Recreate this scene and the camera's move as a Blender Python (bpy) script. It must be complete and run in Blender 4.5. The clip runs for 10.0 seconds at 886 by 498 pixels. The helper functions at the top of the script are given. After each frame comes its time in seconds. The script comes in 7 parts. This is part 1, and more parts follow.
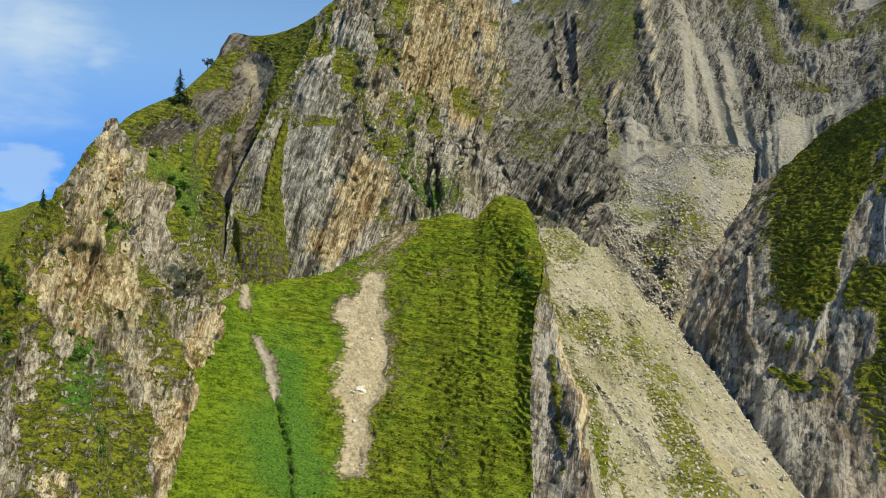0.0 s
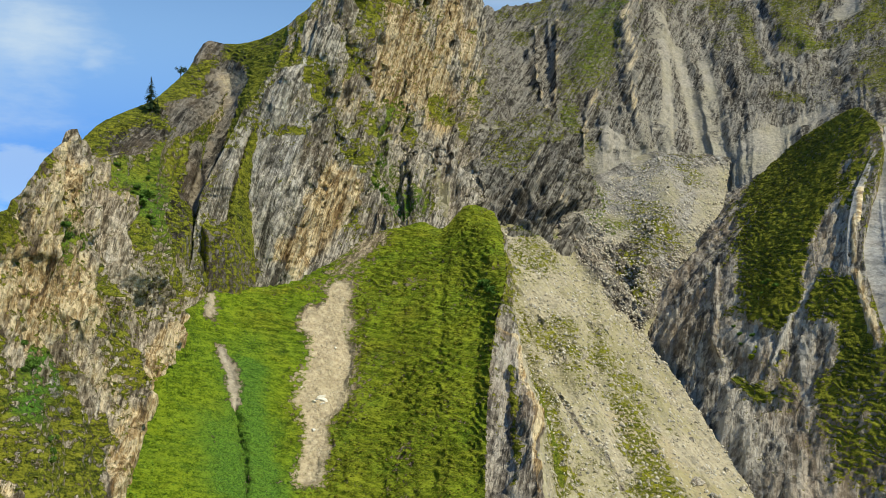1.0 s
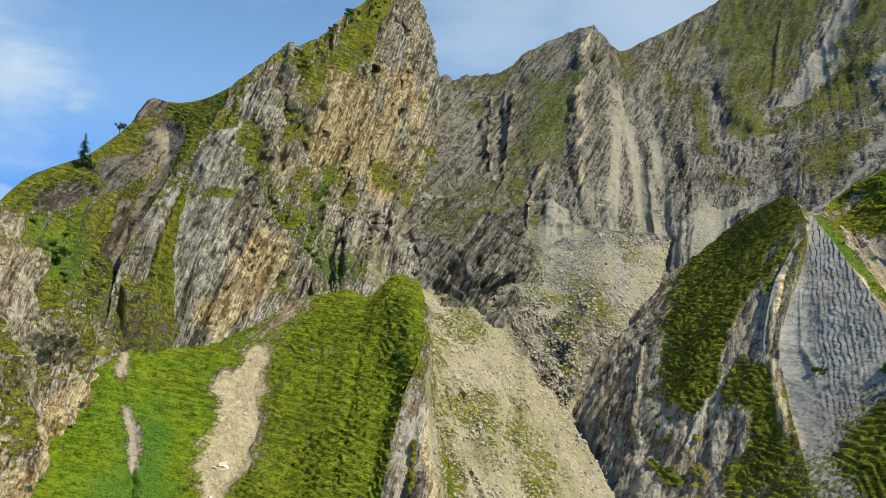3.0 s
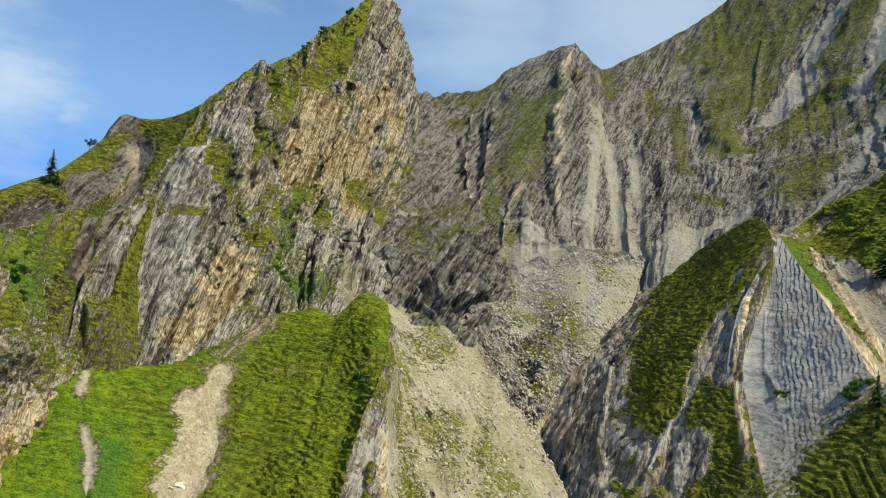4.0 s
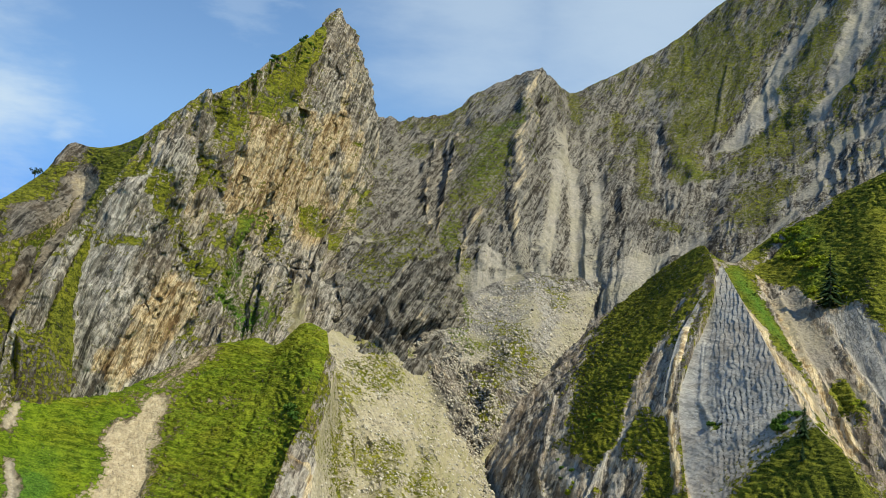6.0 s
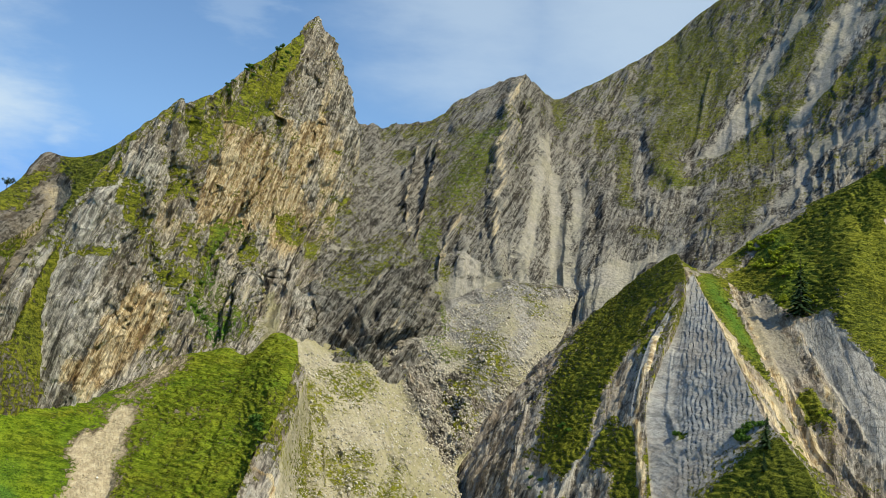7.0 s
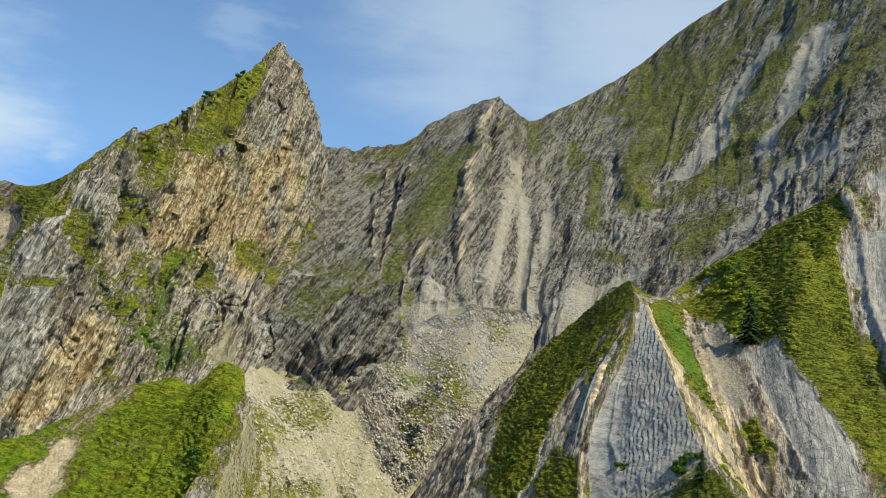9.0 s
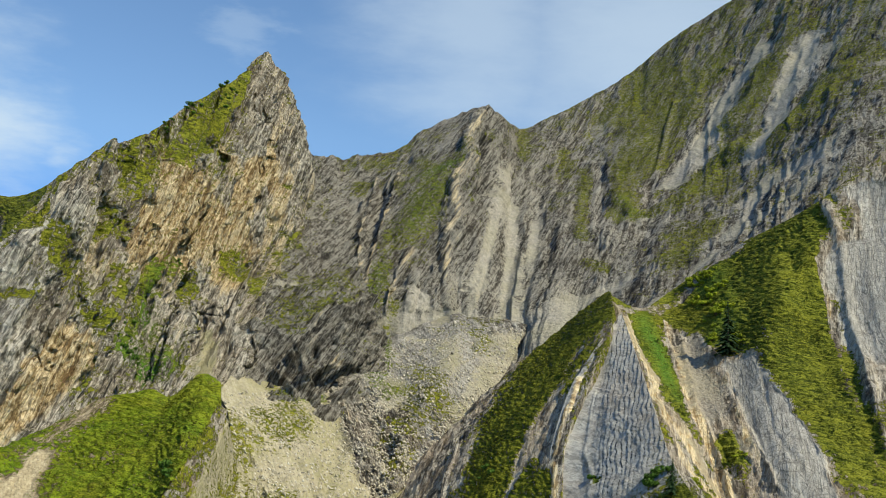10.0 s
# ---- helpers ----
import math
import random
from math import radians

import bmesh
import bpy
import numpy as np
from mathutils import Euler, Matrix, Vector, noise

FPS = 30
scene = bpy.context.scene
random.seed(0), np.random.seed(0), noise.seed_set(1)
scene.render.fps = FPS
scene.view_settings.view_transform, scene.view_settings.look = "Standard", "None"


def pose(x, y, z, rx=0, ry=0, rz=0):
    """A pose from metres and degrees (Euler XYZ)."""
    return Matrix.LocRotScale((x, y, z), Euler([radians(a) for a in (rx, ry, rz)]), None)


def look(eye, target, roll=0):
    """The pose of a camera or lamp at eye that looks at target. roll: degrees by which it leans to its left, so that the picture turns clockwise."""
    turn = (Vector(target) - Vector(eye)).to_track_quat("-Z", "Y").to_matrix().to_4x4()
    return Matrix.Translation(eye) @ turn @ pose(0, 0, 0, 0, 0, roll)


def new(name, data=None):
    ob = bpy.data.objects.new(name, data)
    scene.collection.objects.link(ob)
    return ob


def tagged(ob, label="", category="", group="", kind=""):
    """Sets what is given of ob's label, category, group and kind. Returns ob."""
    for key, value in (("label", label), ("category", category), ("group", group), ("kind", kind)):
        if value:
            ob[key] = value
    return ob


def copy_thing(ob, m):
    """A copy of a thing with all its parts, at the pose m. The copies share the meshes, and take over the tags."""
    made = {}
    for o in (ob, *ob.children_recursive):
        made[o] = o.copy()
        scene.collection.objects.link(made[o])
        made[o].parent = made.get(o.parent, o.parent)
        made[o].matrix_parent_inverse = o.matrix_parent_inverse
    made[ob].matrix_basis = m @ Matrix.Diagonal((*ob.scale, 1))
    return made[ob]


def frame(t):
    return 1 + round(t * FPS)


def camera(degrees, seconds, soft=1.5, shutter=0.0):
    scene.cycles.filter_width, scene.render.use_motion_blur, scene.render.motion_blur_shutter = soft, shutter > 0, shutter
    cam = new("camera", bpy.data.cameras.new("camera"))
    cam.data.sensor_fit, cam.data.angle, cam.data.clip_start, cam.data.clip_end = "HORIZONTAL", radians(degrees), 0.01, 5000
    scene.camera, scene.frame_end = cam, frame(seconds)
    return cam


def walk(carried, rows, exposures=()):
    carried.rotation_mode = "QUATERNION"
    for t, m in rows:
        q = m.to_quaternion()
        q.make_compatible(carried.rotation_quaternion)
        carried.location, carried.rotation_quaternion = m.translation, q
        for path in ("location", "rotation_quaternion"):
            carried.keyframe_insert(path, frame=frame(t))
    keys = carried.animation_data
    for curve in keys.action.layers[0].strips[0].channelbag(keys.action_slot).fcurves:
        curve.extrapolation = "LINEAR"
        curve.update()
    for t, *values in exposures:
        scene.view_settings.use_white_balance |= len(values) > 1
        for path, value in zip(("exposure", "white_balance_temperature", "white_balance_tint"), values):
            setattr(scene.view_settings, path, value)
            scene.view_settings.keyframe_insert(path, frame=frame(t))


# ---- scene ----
cam = camera(44.7, 10.0, soft=0.65)
METRES, EYE, TILT, LEAN, TURN = 85.0, 100.0, 3.0, 0.0, 0.0
ROWS = [
    (0.0, 0.0, 0.0, 0.0, 0.0, -0.0, -0.0),
    (0.5, 0.0486, -0.0133, 0.0109, -0.11, -0.07, -0.04),
    (1.0, 0.0948, -0.0257, 0.0216, -0.33, 0.18, -0.29),
    (1.5, 0.1398, -0.0354, 0.0324, -0.65, 0.84, -0.84),
    (2.0, 0.1842, -0.0409, 0.0434, -1.04, 1.79, -1.6),
    (2.5, 0.2315, -0.0418, 0.056, -1.41, 2.69, -2.38),
    (3.0, 0.2793, -0.0474, 0.0674, -1.73, 3.37, -2.95),
    (4.5, 0.4235, -0.0572, 0.1097, -2.22, 4.39, -3.43),
    (5.0, 0.4709, -0.0619, 0.1247, -2.35, 4.69, -3.41),
    (5.5, 0.519, -0.0652, 0.1382, -2.47, 4.94, -3.38),
    (7.0, 0.6696, -0.0823, 0.1801, -2.73, 5.29, -3.22),
    (7.5, 0.7176, -0.0877, 0.1958, -2.79, 5.43, -3.16),
    (8.0, 0.766, -0.0908, 0.2104, -2.81, 5.64, -3.1),
    (8.5, 0.8135, -0.094, 0.226, -2.82, 5.88, -3.04),
    (9.0, 0.8605, -0.0974, 0.2427, -2.8, 6.12, -3.03),
    (9.5, 0.9073, -0.1021, 0.2569, -2.76, 6.32, -3.03),
    (10.0, 0.9537, -0.107, 0.2722, -2.71, 6.38, -3.05),
]
walk(cam, [(t, pose(0, 0, EYE, TILT, LEAN, TURN) @ pose(METRES * x, METRES * y, METRES * z, 90 + pitch, roll, yaw)) for t, x, y, z, yaw, pitch, roll in ROWS],
     exposures=[(0.0, -0.12), (4.5, -0.04), (10.0, -0.03)])

# ---------------------------------------------------------------- sky and sun
SUN = Vector((0.52, -0.46, 0.72)).normalized()      # towards the sun
CLOUDS = [((-0.349, 0.910, 0.245), 0.0, 0.10, 0.85), ((-0.301, 0.931, 0.215), 0.0, 0.05, 0.5), ((-0.401, 0.883, 0.262), 0.0, 0.14, 0.95), ((-0.367, 0.923, 0.117), 0.0, 0.02, 0.4), ((0.068, 0.933, 0.354), 0.0, 0.16, 0.5), ((-0.150, 0.927, 0.343), 0.0, 0.03, 0.2), ((0.213, 0.910, 0.356), 0.0, 0.24, 0.6)]      # direction, inner and outer reach, density

world = bpy.data.worlds.new("sky")
scene.world = world
world.use_nodes = True
wn, wl = world.node_tree.nodes, world.node_tree.links
wn.clear()
w_out = wn.new("ShaderNodeOutputWorld")
w_bg = wn.new("ShaderNodeBackground")
w_sky = wn.new("ShaderNodeTexSky")
w_sky.sky_type = "NISHITA"
w_sky.sun_disc = False
w_sky.sun_elevation = math.asin(SUN.z)
w_sky.sun_rotation = math.atan2(SUN.x, SUN.y)
w_sky.altitude = 1800
w_sky.air_density, w_sky.dust_density, w_sky.ozone_density = 1.0, 0.15, 2.5
w_tc = wn.new("ShaderNodeTexCoord")
w_noise = wn.new("ShaderNodeTexNoise")
w_noise.inputs["Scale"].default_value = 5.0
w_noise.inputs["Detail"].default_value = 6.0
w_noise.inputs["Roughness"].default_value = 0.6
w_map = wn.new("ShaderNodeMapping")
w_map.inputs["Scale"].default_value = (1.0, 1.0, 3.0)
w_map.inputs["Rotation"].default_value = (0.0, 0.35, 0.0)
wl.new(w_tc.outputs["Generated"], w_map.inputs["Vector"])
wl.new(w_map.outputs["Vector"], w_noise.inputs["Vector"])


def cloud_bank(towards, inner, outer, amount):
    """How far thin cloud veils the sky round one direction."""
    dot = wn.new("ShaderNodeVectorMath")
    dot.operation = "DISTANCE"
    dot.inputs[1].default_value = Vector(towards).normalized()
    wl.new(w_tc.outputs["Generated"], dot.inputs[0])
    wob = wn.new("ShaderNodeMath")
    wob.operation = "MULTIPLY_ADD"
    wob.inputs[1].default_value = 0.22
    wl.new(w_noise.outputs["Fac"], wob.inputs[0])
    wl.new(dot.outputs["Value"], wob.inputs[2])
    rng = wn.new("ShaderNodeMapRange")
    rng.interpolation_type = "SMOOTHSTEP"
    rng.inputs["From Min"].default_value = inner + 0.11
    rng.inputs["From Max"].default_value = outer + 0.11
    rng.inputs["To Min"].default_value = amount
    rng.inputs["To Max"].default_value = 0.0
    wl.new(wob.outputs[0], rng.inputs["Value"])
    return rng.outputs["Result"]


veil = None
for bank in CLOUDS:
    one = cloud_bank(*bank)
    if veil is None:
        veil = one
    else:
        both = wn.new("ShaderNodeMath")
        both.operation = "MAXIMUM"
        wl.new(veil, both.inputs[0])
        wl.new(one, both.inputs[1])
        veil = both.outputs[0]
w_mix = wn.new("ShaderNodeMix")
w_mix.data_type = "RGBA"
w_mix.inputs["B"].default_value = (5.5, 6.6, 7.4, 1)
wl.new(veil, w_mix.inputs["Factor"])
w_tint = wn.new("ShaderNodeMix")
w_tint.data_type, w_tint.blend_type = "RGBA", "MULTIPLY"
w_tint.inputs["Factor"].default_value = 1.0
w_tint.inputs["B"].default_value = (1.17, 1.32, 1.33, 1)
wl.new(w_sky.outputs["Color"], w_tint.inputs["A"])
w_sep = wn.new("ShaderNodeSeparateXYZ")
wl.new(w_tc.outputs["Generated"], w_sep.inputs["Vector"])
w_low = wn.new("ShaderNodeMapRange")
w_low.interpolation_type = "SMOOTHSTEP"
for key, x in (("From Min", 0.10), ("From Max", 0.26), ("To Min", 1.0), ("To Max", 0.0)):
    w_low.inputs[key].default_value = x
wl.new(w_sep.outputs["Z"], w_low.inputs["Value"])
w_deep = wn.new("ShaderNodeMix")
w_deep.data_type, w_deep.blend_type = "RGBA", "MULTIPLY"
w_deep.inputs["B"].default_value = (0.22, 0.44, 0.80, 1)
wl.new(w_low.outputs["Result"], w_deep.inputs["Factor"])
wl.new(w_tint.outputs["Result"], w_deep.inputs["A"])
wl.new(w_deep.outputs["Result"], w_mix.inputs["A"])
wl.new(w_mix.outputs["Result"], w_bg.inputs["Color"])
w_bg.inputs["Strength"].default_value = 0.125
wl.new(w_bg.outputs["Background"], w_out.inputs["Surface"])

sun_data = bpy.data.lights.new("sun", "SUN")
sun_data.energy = 5.0
sun_data.angle = radians(0.6)
sun_data.color = (1.0, 0.915, 0.67)
sun = new("sun", sun_data)
sun.matrix_world = look(SUN * 900, (0, 0, 0))


# ---------------------------------------------------------------- materials
class Tree:
    """Short hand for building a node material."""

    def __init__(self, name):
        self.mat = bpy.data.materials.new(name)
        self.mat.use_nodes = True
        self.n, self.l = self.mat.node_tree.nodes, self.mat.node_tree.links
        self.bsdf = self.n["Principled BSDF"]
        self.pos = self.n.new("ShaderNodeNewGeometry").outputs["Position"]

    def put(self, socket, value):
        if isinstance(value, bpy.types.NodeSocket):
            self.l.new(value, socket)
        else:
            socket.default_value = value

    def noise(self, scale, detail=4.0, rough=0.55, vec=None, distort=0.0):
        nd = self.n.new("ShaderNodeTexNoise")
        nd.inputs["Scale"].default_value = scale
        nd.inputs["Detail"].default_value = detail
        nd.inputs["Roughness"].default_value = rough
        nd.inputs["Distortion"].default_value = distort
        self.l.new(vec or self.pos, nd.inputs["Vector"])
        return nd.outputs["Fac"]

    def cells(self, scale, vec=None, out="Distance", feature="F1"):
        nd = self.n.new("ShaderNodeTexVoronoi")
        nd.feature = feature
        nd.inputs["Scale"].default_value = scale
        self.l.new(vec or self.pos, nd.inputs["Vector"])
        return nd.outputs[out]

    def stretched(self, rot, scale):
        nd = self.n.new("ShaderNodeMapping")
        nd.vector_type = "TEXTURE"
        nd.inputs["Rotation"].default_value = rot
        nd.inputs["Scale"].default_value = [1 / x for x in scale]
        self.l.new(self.pos, nd.inputs["Vector"])
        return nd.outputs["Vector"]

    def math(self, op, a, b=0.0, clamp=False):
        nd = self.n.new("ShaderNodeMath")
        nd.operation, nd.use_clamp = op, clamp
        self.put(nd.inputs[0], a)
        self.put(nd.inputs[1], b)
        return nd.outputs[0]

    def span(self, v, lo, hi, a=0.0, b=1.0, smooth=True):
        nd = self.n.new("ShaderNodeMapRange")
        if smooth:
            nd.interpolation_type = "SMOOTHSTEP"
        self.put(nd.inputs["Value"], v)
        for key, x in (("From Min", lo), ("From Max", hi), ("To Min", a), ("To Max", b)):
            nd.inputs[key].default_value = x
        return nd.outputs["Result"]

    def ramp(self, v, stops):
        nd = self.n.new("ShaderNodeValToRGB")
        e = nd.color_ramp.elements
        while len(e) < len(stops):
            e.new(0.5)
        for el, (at, c) in zip(e, stops):
            el.position, el.color = at, (*c, 1)
        self.put(nd.inputs["Fac"], v)
        return nd.outputs["Color"]

    def mix(self, f, a, b, mode="MIX"):
        nd = self.n.new("ShaderNodeMix")
        nd.data_type, nd.blend_type = "RGBA", mode
        self.put(nd.inputs["Factor"], f)
        for key, v in (("A", a), ("B", b)):
            self.put(nd.inputs[key], v if isinstance(v, bpy.types.NodeSocket) else (*v, 1))
        return nd.outputs["Result"]

    def attr(self, name):
        nd = self.n.new("ShaderNodeAttribute")
        nd.attribute_name = name
        return nd.outputs["Fac"]

    def done(self, color, rough=0.9, height=None, strength=0.6, distance=0.3, spec=0.2):
        self.put(self.bsdf.inputs["Base Color"], color)
        self.put(self.bsdf.inputs["Roughness"], rough)
        self.bsdf.inputs["Specular IOR Level"].default_value = spec
        if height is not None:
            b = self.n.new("ShaderNodeBump")
            b.inputs["Strength"].default_value = strength
            b.inputs["Distance"].default_value = distance
            self.l.new(height, b.inputs["Height"])
            self.l.new(b.outputs["Normal"], self.bsdf.inputs["Normal"])
        return self.mat


def land_material(name, rock_dark, rock_mid, rock_light, grass_dark, grass_mid, grass_light, dip=(0.0, 0.35, 0.0), squash=0.12, scree_col=(0.40, 0.36, 0.27), size=1.0, relief=1.0, depth=0.3, earth=0.5, olive=0.55):
    """Bedded rock, turf and loose stones, shared out by the mesh's own cover values. size: how coarse the rock is."""
    t = Tree(name)
    bed = t.stretched(dip, (1.0, 0.3 * depth, squash))
    big = t.noise(0.04, 4)
    broad = t.noise(0.30 / size, 5, 0.58, bed, 0.7)
    beds = t.noise(0.90 / size, 3, 0.55, bed, 0.5)
    lump = t.noise(0.55 / size, 6, 0.66)
    grit = t.noise(1.9 / size, 3, 0.6)
    slabs = t.span(beds, 0.43, 0.57)
    chip = t.cells(1.5 / size, t.stretched(dip, (1.0, 0.4, 0.22)), "Color")
    lamina = t.noise(1.5 / size, 3, 0.6, t.stretched(dip, (1.0, 0.12 * depth, 0.3 * squash)), 0.35)
    blocks = t.span(t.noise(0.8 / size, 3, 0.5, t.stretched(dip, (0.6, depth, 0.45))), 0.45, 0.55)
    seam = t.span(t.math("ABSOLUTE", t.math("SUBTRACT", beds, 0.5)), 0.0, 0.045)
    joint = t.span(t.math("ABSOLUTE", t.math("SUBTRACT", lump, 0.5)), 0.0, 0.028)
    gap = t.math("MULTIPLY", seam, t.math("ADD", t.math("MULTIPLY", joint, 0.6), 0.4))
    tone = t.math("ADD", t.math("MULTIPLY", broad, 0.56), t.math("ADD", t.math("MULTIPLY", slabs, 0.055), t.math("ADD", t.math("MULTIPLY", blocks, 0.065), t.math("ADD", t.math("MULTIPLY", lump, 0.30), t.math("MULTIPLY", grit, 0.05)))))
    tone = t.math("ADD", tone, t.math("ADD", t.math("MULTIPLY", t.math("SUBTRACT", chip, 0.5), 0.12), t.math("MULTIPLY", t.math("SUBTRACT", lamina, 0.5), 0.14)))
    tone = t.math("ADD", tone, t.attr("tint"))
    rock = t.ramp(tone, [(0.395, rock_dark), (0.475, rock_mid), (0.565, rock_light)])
    rock = t.mix(t.span(big, 0.42, 0.62, 0.0, earth), rock, t.mix(0.5, rock, (0.36, 0.27, 0.18)))
    warm = t.ramp(tone, [(0.38, (0.20, 0.122, 0.050)), (0.48, (0.53, 0.375, 0.175)), (0.57, (0.80, 0.655, 0.40))])
    rock = t.mix(t.span(t.math("ADD", t.attr("warm"), t.math("MULTIPLY", t.math("SUBTRACT", broad, 0.5), 1.8)), 0.25, 0.65, 0.0, 0.85), rock, warm)
    pale = t.ramp(tone, [(0.38, (0.22, 0.21, 0.19)), (0.5, (0.37, 0.355, 0.325)), (0.6, (0.56, 0.54, 0.49))])
    rock = t.mix(t.span(t.math("SUBTRACT", t.math("MULTIPLY", t.math("SUBTRACT", broad, 0.5), 0.8), t.attr("warm")), 0.15, 0.5, 0.0, 0.9), rock, pale)
    smooth = t.span(t.math("MULTIPLY", t.attr("warm"), -1.0), 0.25, 0.6)
    rock = t.mix(t.math("MULTIPLY", smooth, 0.6), rock, t.mix(big, (0.29, 0.278, 0.25), (0.39, 0.373, 0.335)))
    # strongly negative tint blackens the rock: shade of slab and recesses put into colour
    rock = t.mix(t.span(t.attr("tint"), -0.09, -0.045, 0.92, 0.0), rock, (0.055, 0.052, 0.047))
    crack = t.span(t.cells(0.30, t.stretched((0.0, 0.5, 0.0), (0.6, 1.0, 1.0)), "Distance", "DISTANCE_TO_EDGE"), 0.0, 0.05, 1.0, 0.0)
    rock = t.mix(t.math("MULTIPLY", t.math("MULTIPLY", crack, smooth), 0.4), rock, (0.05, 0.045, 0.038))
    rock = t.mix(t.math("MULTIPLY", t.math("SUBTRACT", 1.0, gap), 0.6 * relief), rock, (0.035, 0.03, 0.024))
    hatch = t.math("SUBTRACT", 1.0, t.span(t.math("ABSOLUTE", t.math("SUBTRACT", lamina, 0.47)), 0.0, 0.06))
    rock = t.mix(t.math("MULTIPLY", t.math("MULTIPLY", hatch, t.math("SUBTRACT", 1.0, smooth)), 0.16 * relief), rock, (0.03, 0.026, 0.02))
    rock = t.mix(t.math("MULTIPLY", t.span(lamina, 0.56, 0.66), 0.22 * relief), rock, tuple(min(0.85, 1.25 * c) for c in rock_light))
    pebbles = t.cells(1.1, out="Color")
    pebble_d = t.cells(1.1)
    drawn = t.noise(0.75, 4, 0.6, t.stretched((0.0, 1.05, 1.95), (1.0, 1.0, 0.10)), 0.1)
    strewn = t.math("ADD", t.math("MULTIPLY", lump, 0.45), t.math("MULTIPLY", drawn, 0.55))
    scree = t.ramp(strewn, [(0.36, tuple(0.55 * c for c in scree_col)), (0.5, tuple(0.85 * c for c in scree_col)), (0.64, tuple(1.15 * c for c in scree_col))])
    scree = t.mix(0.30, scree, t.ramp(pebbles, [(0.0, (0.14, 0.125, 0.10)), (1.0, (0.58, 0.54, 0.46))]))
    scree = t.mix(t.span(t.math("ADD", t.attr("warm"), t.math("MULTIPLY", t.math("SUBTRACT", lump, 0.5), 0.6)), 0.15, 0.6, 0.0, 0.8), scree, t.mix(0.35, t.ramp(lump, [(0.36, (0.29, 0.225, 0.125)), (0.5, (0.46, 0.37, 0.22)), (0.64, (0.61, 0.52, 0.34))]), scree))
    scree = t.mix(t.span(t.math("MULTIPLY", t.attr("warm"), -1.0), 0.1, 0.45, 0.0, 0.85), scree, t.mix(0.3, t.ramp(lump, [(0.36, (0.165, 0.155, 0.135)), (0.5, (0.29, 0.275, 0.24)), (0.64, (0.43, 0.41, 0.36))]), scree))
    scree = t.mix(t.span(t.math("ADD", t.math("MULTIPLY", big, 0.6), t.math("MULTIPLY", lump, 0.4)), 0.42, 0.58, 0.0, olive), scree, (0.25, 0.24, 0.095))
    ground = t.mix(t.span(t.math("ADD", t.attr("scree"), t.math("MULTIPLY", t.math("SUBTRACT", lump, 0.5), 1.2)), 0.35, 0.65), rock, scree)
    tuft = t.noise(0.75, 6, 0.72)
    tiny = t.noise(2.2, 4, 0.7)
    # ledge bands the turf tone, which puts highlights of the terraces into its colour
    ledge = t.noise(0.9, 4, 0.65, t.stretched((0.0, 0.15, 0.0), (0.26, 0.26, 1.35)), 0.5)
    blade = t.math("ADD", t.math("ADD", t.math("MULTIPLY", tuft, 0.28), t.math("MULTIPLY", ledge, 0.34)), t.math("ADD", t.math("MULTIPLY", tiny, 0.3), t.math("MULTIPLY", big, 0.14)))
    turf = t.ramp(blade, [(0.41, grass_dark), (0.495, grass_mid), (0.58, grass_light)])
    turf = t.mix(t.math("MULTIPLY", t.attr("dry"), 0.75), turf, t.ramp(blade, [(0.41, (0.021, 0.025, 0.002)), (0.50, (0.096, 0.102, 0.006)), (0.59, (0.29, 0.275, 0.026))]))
    turf = t.mix(t.attr("herb"), turf, t.mix(t.span(tiny, 0.35, 0.65), (0.034, 0.085, 0.014), (0.12, 0.26, 0.03)))
    edge = t.math("ADD", t.attr("grass"), t.math("ADD", t.math("MULTIPLY", t.math("SUBTRACT", tuft, 0.5), 2.2), t.math("MULTIPLY", t.math("SUBTRACT", tiny, 0.5), 0.7)))
    g = t.span(edge, 0.42, 0.58)
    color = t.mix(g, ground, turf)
    rough_h = t.math("ADD", t.math("MULTIPLY", broad, 2.6), t.math("ADD", t.math("ADD", t.math("MULTIPLY", slabs, 0.30), t.math("MULTIPLY", blocks, 0.28)), t.math("ADD", t.math("MULTIPLY", lump, 1.0), t.math("ADD", t.math("MULTIPLY", grit, 0.18), t.math("MULTIPLY", gap, 0.22)))))
    rough_h = t.math("ADD", rough_h, t.math("ADD", t.math("MULTIPLY", chip, 0.20), t.math("MULTIPLY", lamina, 0.34)))
    soft_h = t.math("ADD", t.math("ADD", t.math("MULTIPLY", tuft, 0.6), t.math("MULTIPLY", ledge, 0.7)), t.math("MULTIPLY", tiny, 0.35))
    stone_h = t.math("ADD", t.math("MULTIPLY", strewn, 0.9), t.math("MULTIPLY", t.math("SUBTRACT", 1.0, pebble_d), 0.30))
    hmix = t.n.new("ShaderNodeMix")
    t.put(hmix.inputs["Factor"], t.attr("scree"))
    t.put(hmix.inputs["A"], t.math("MULTIPLY", rough_h, t.math("SUBTRACT", relief, t.math("MULTIPLY", smooth, 0.5 * relief))))
    t.put(hmix.inputs["B"], stone_h)
    hm2 = t.n.new("ShaderNodeMix")
    t.put(hm2.inputs["Factor"], g)
    t.put(hm2.inputs["A"], hmix.outputs["Result"])
    t.put(hm2.inputs["B"], soft_h)
    return t.done(color, 0.92, hm2.outputs["Result"], 1.0, 1.0, 0.12)


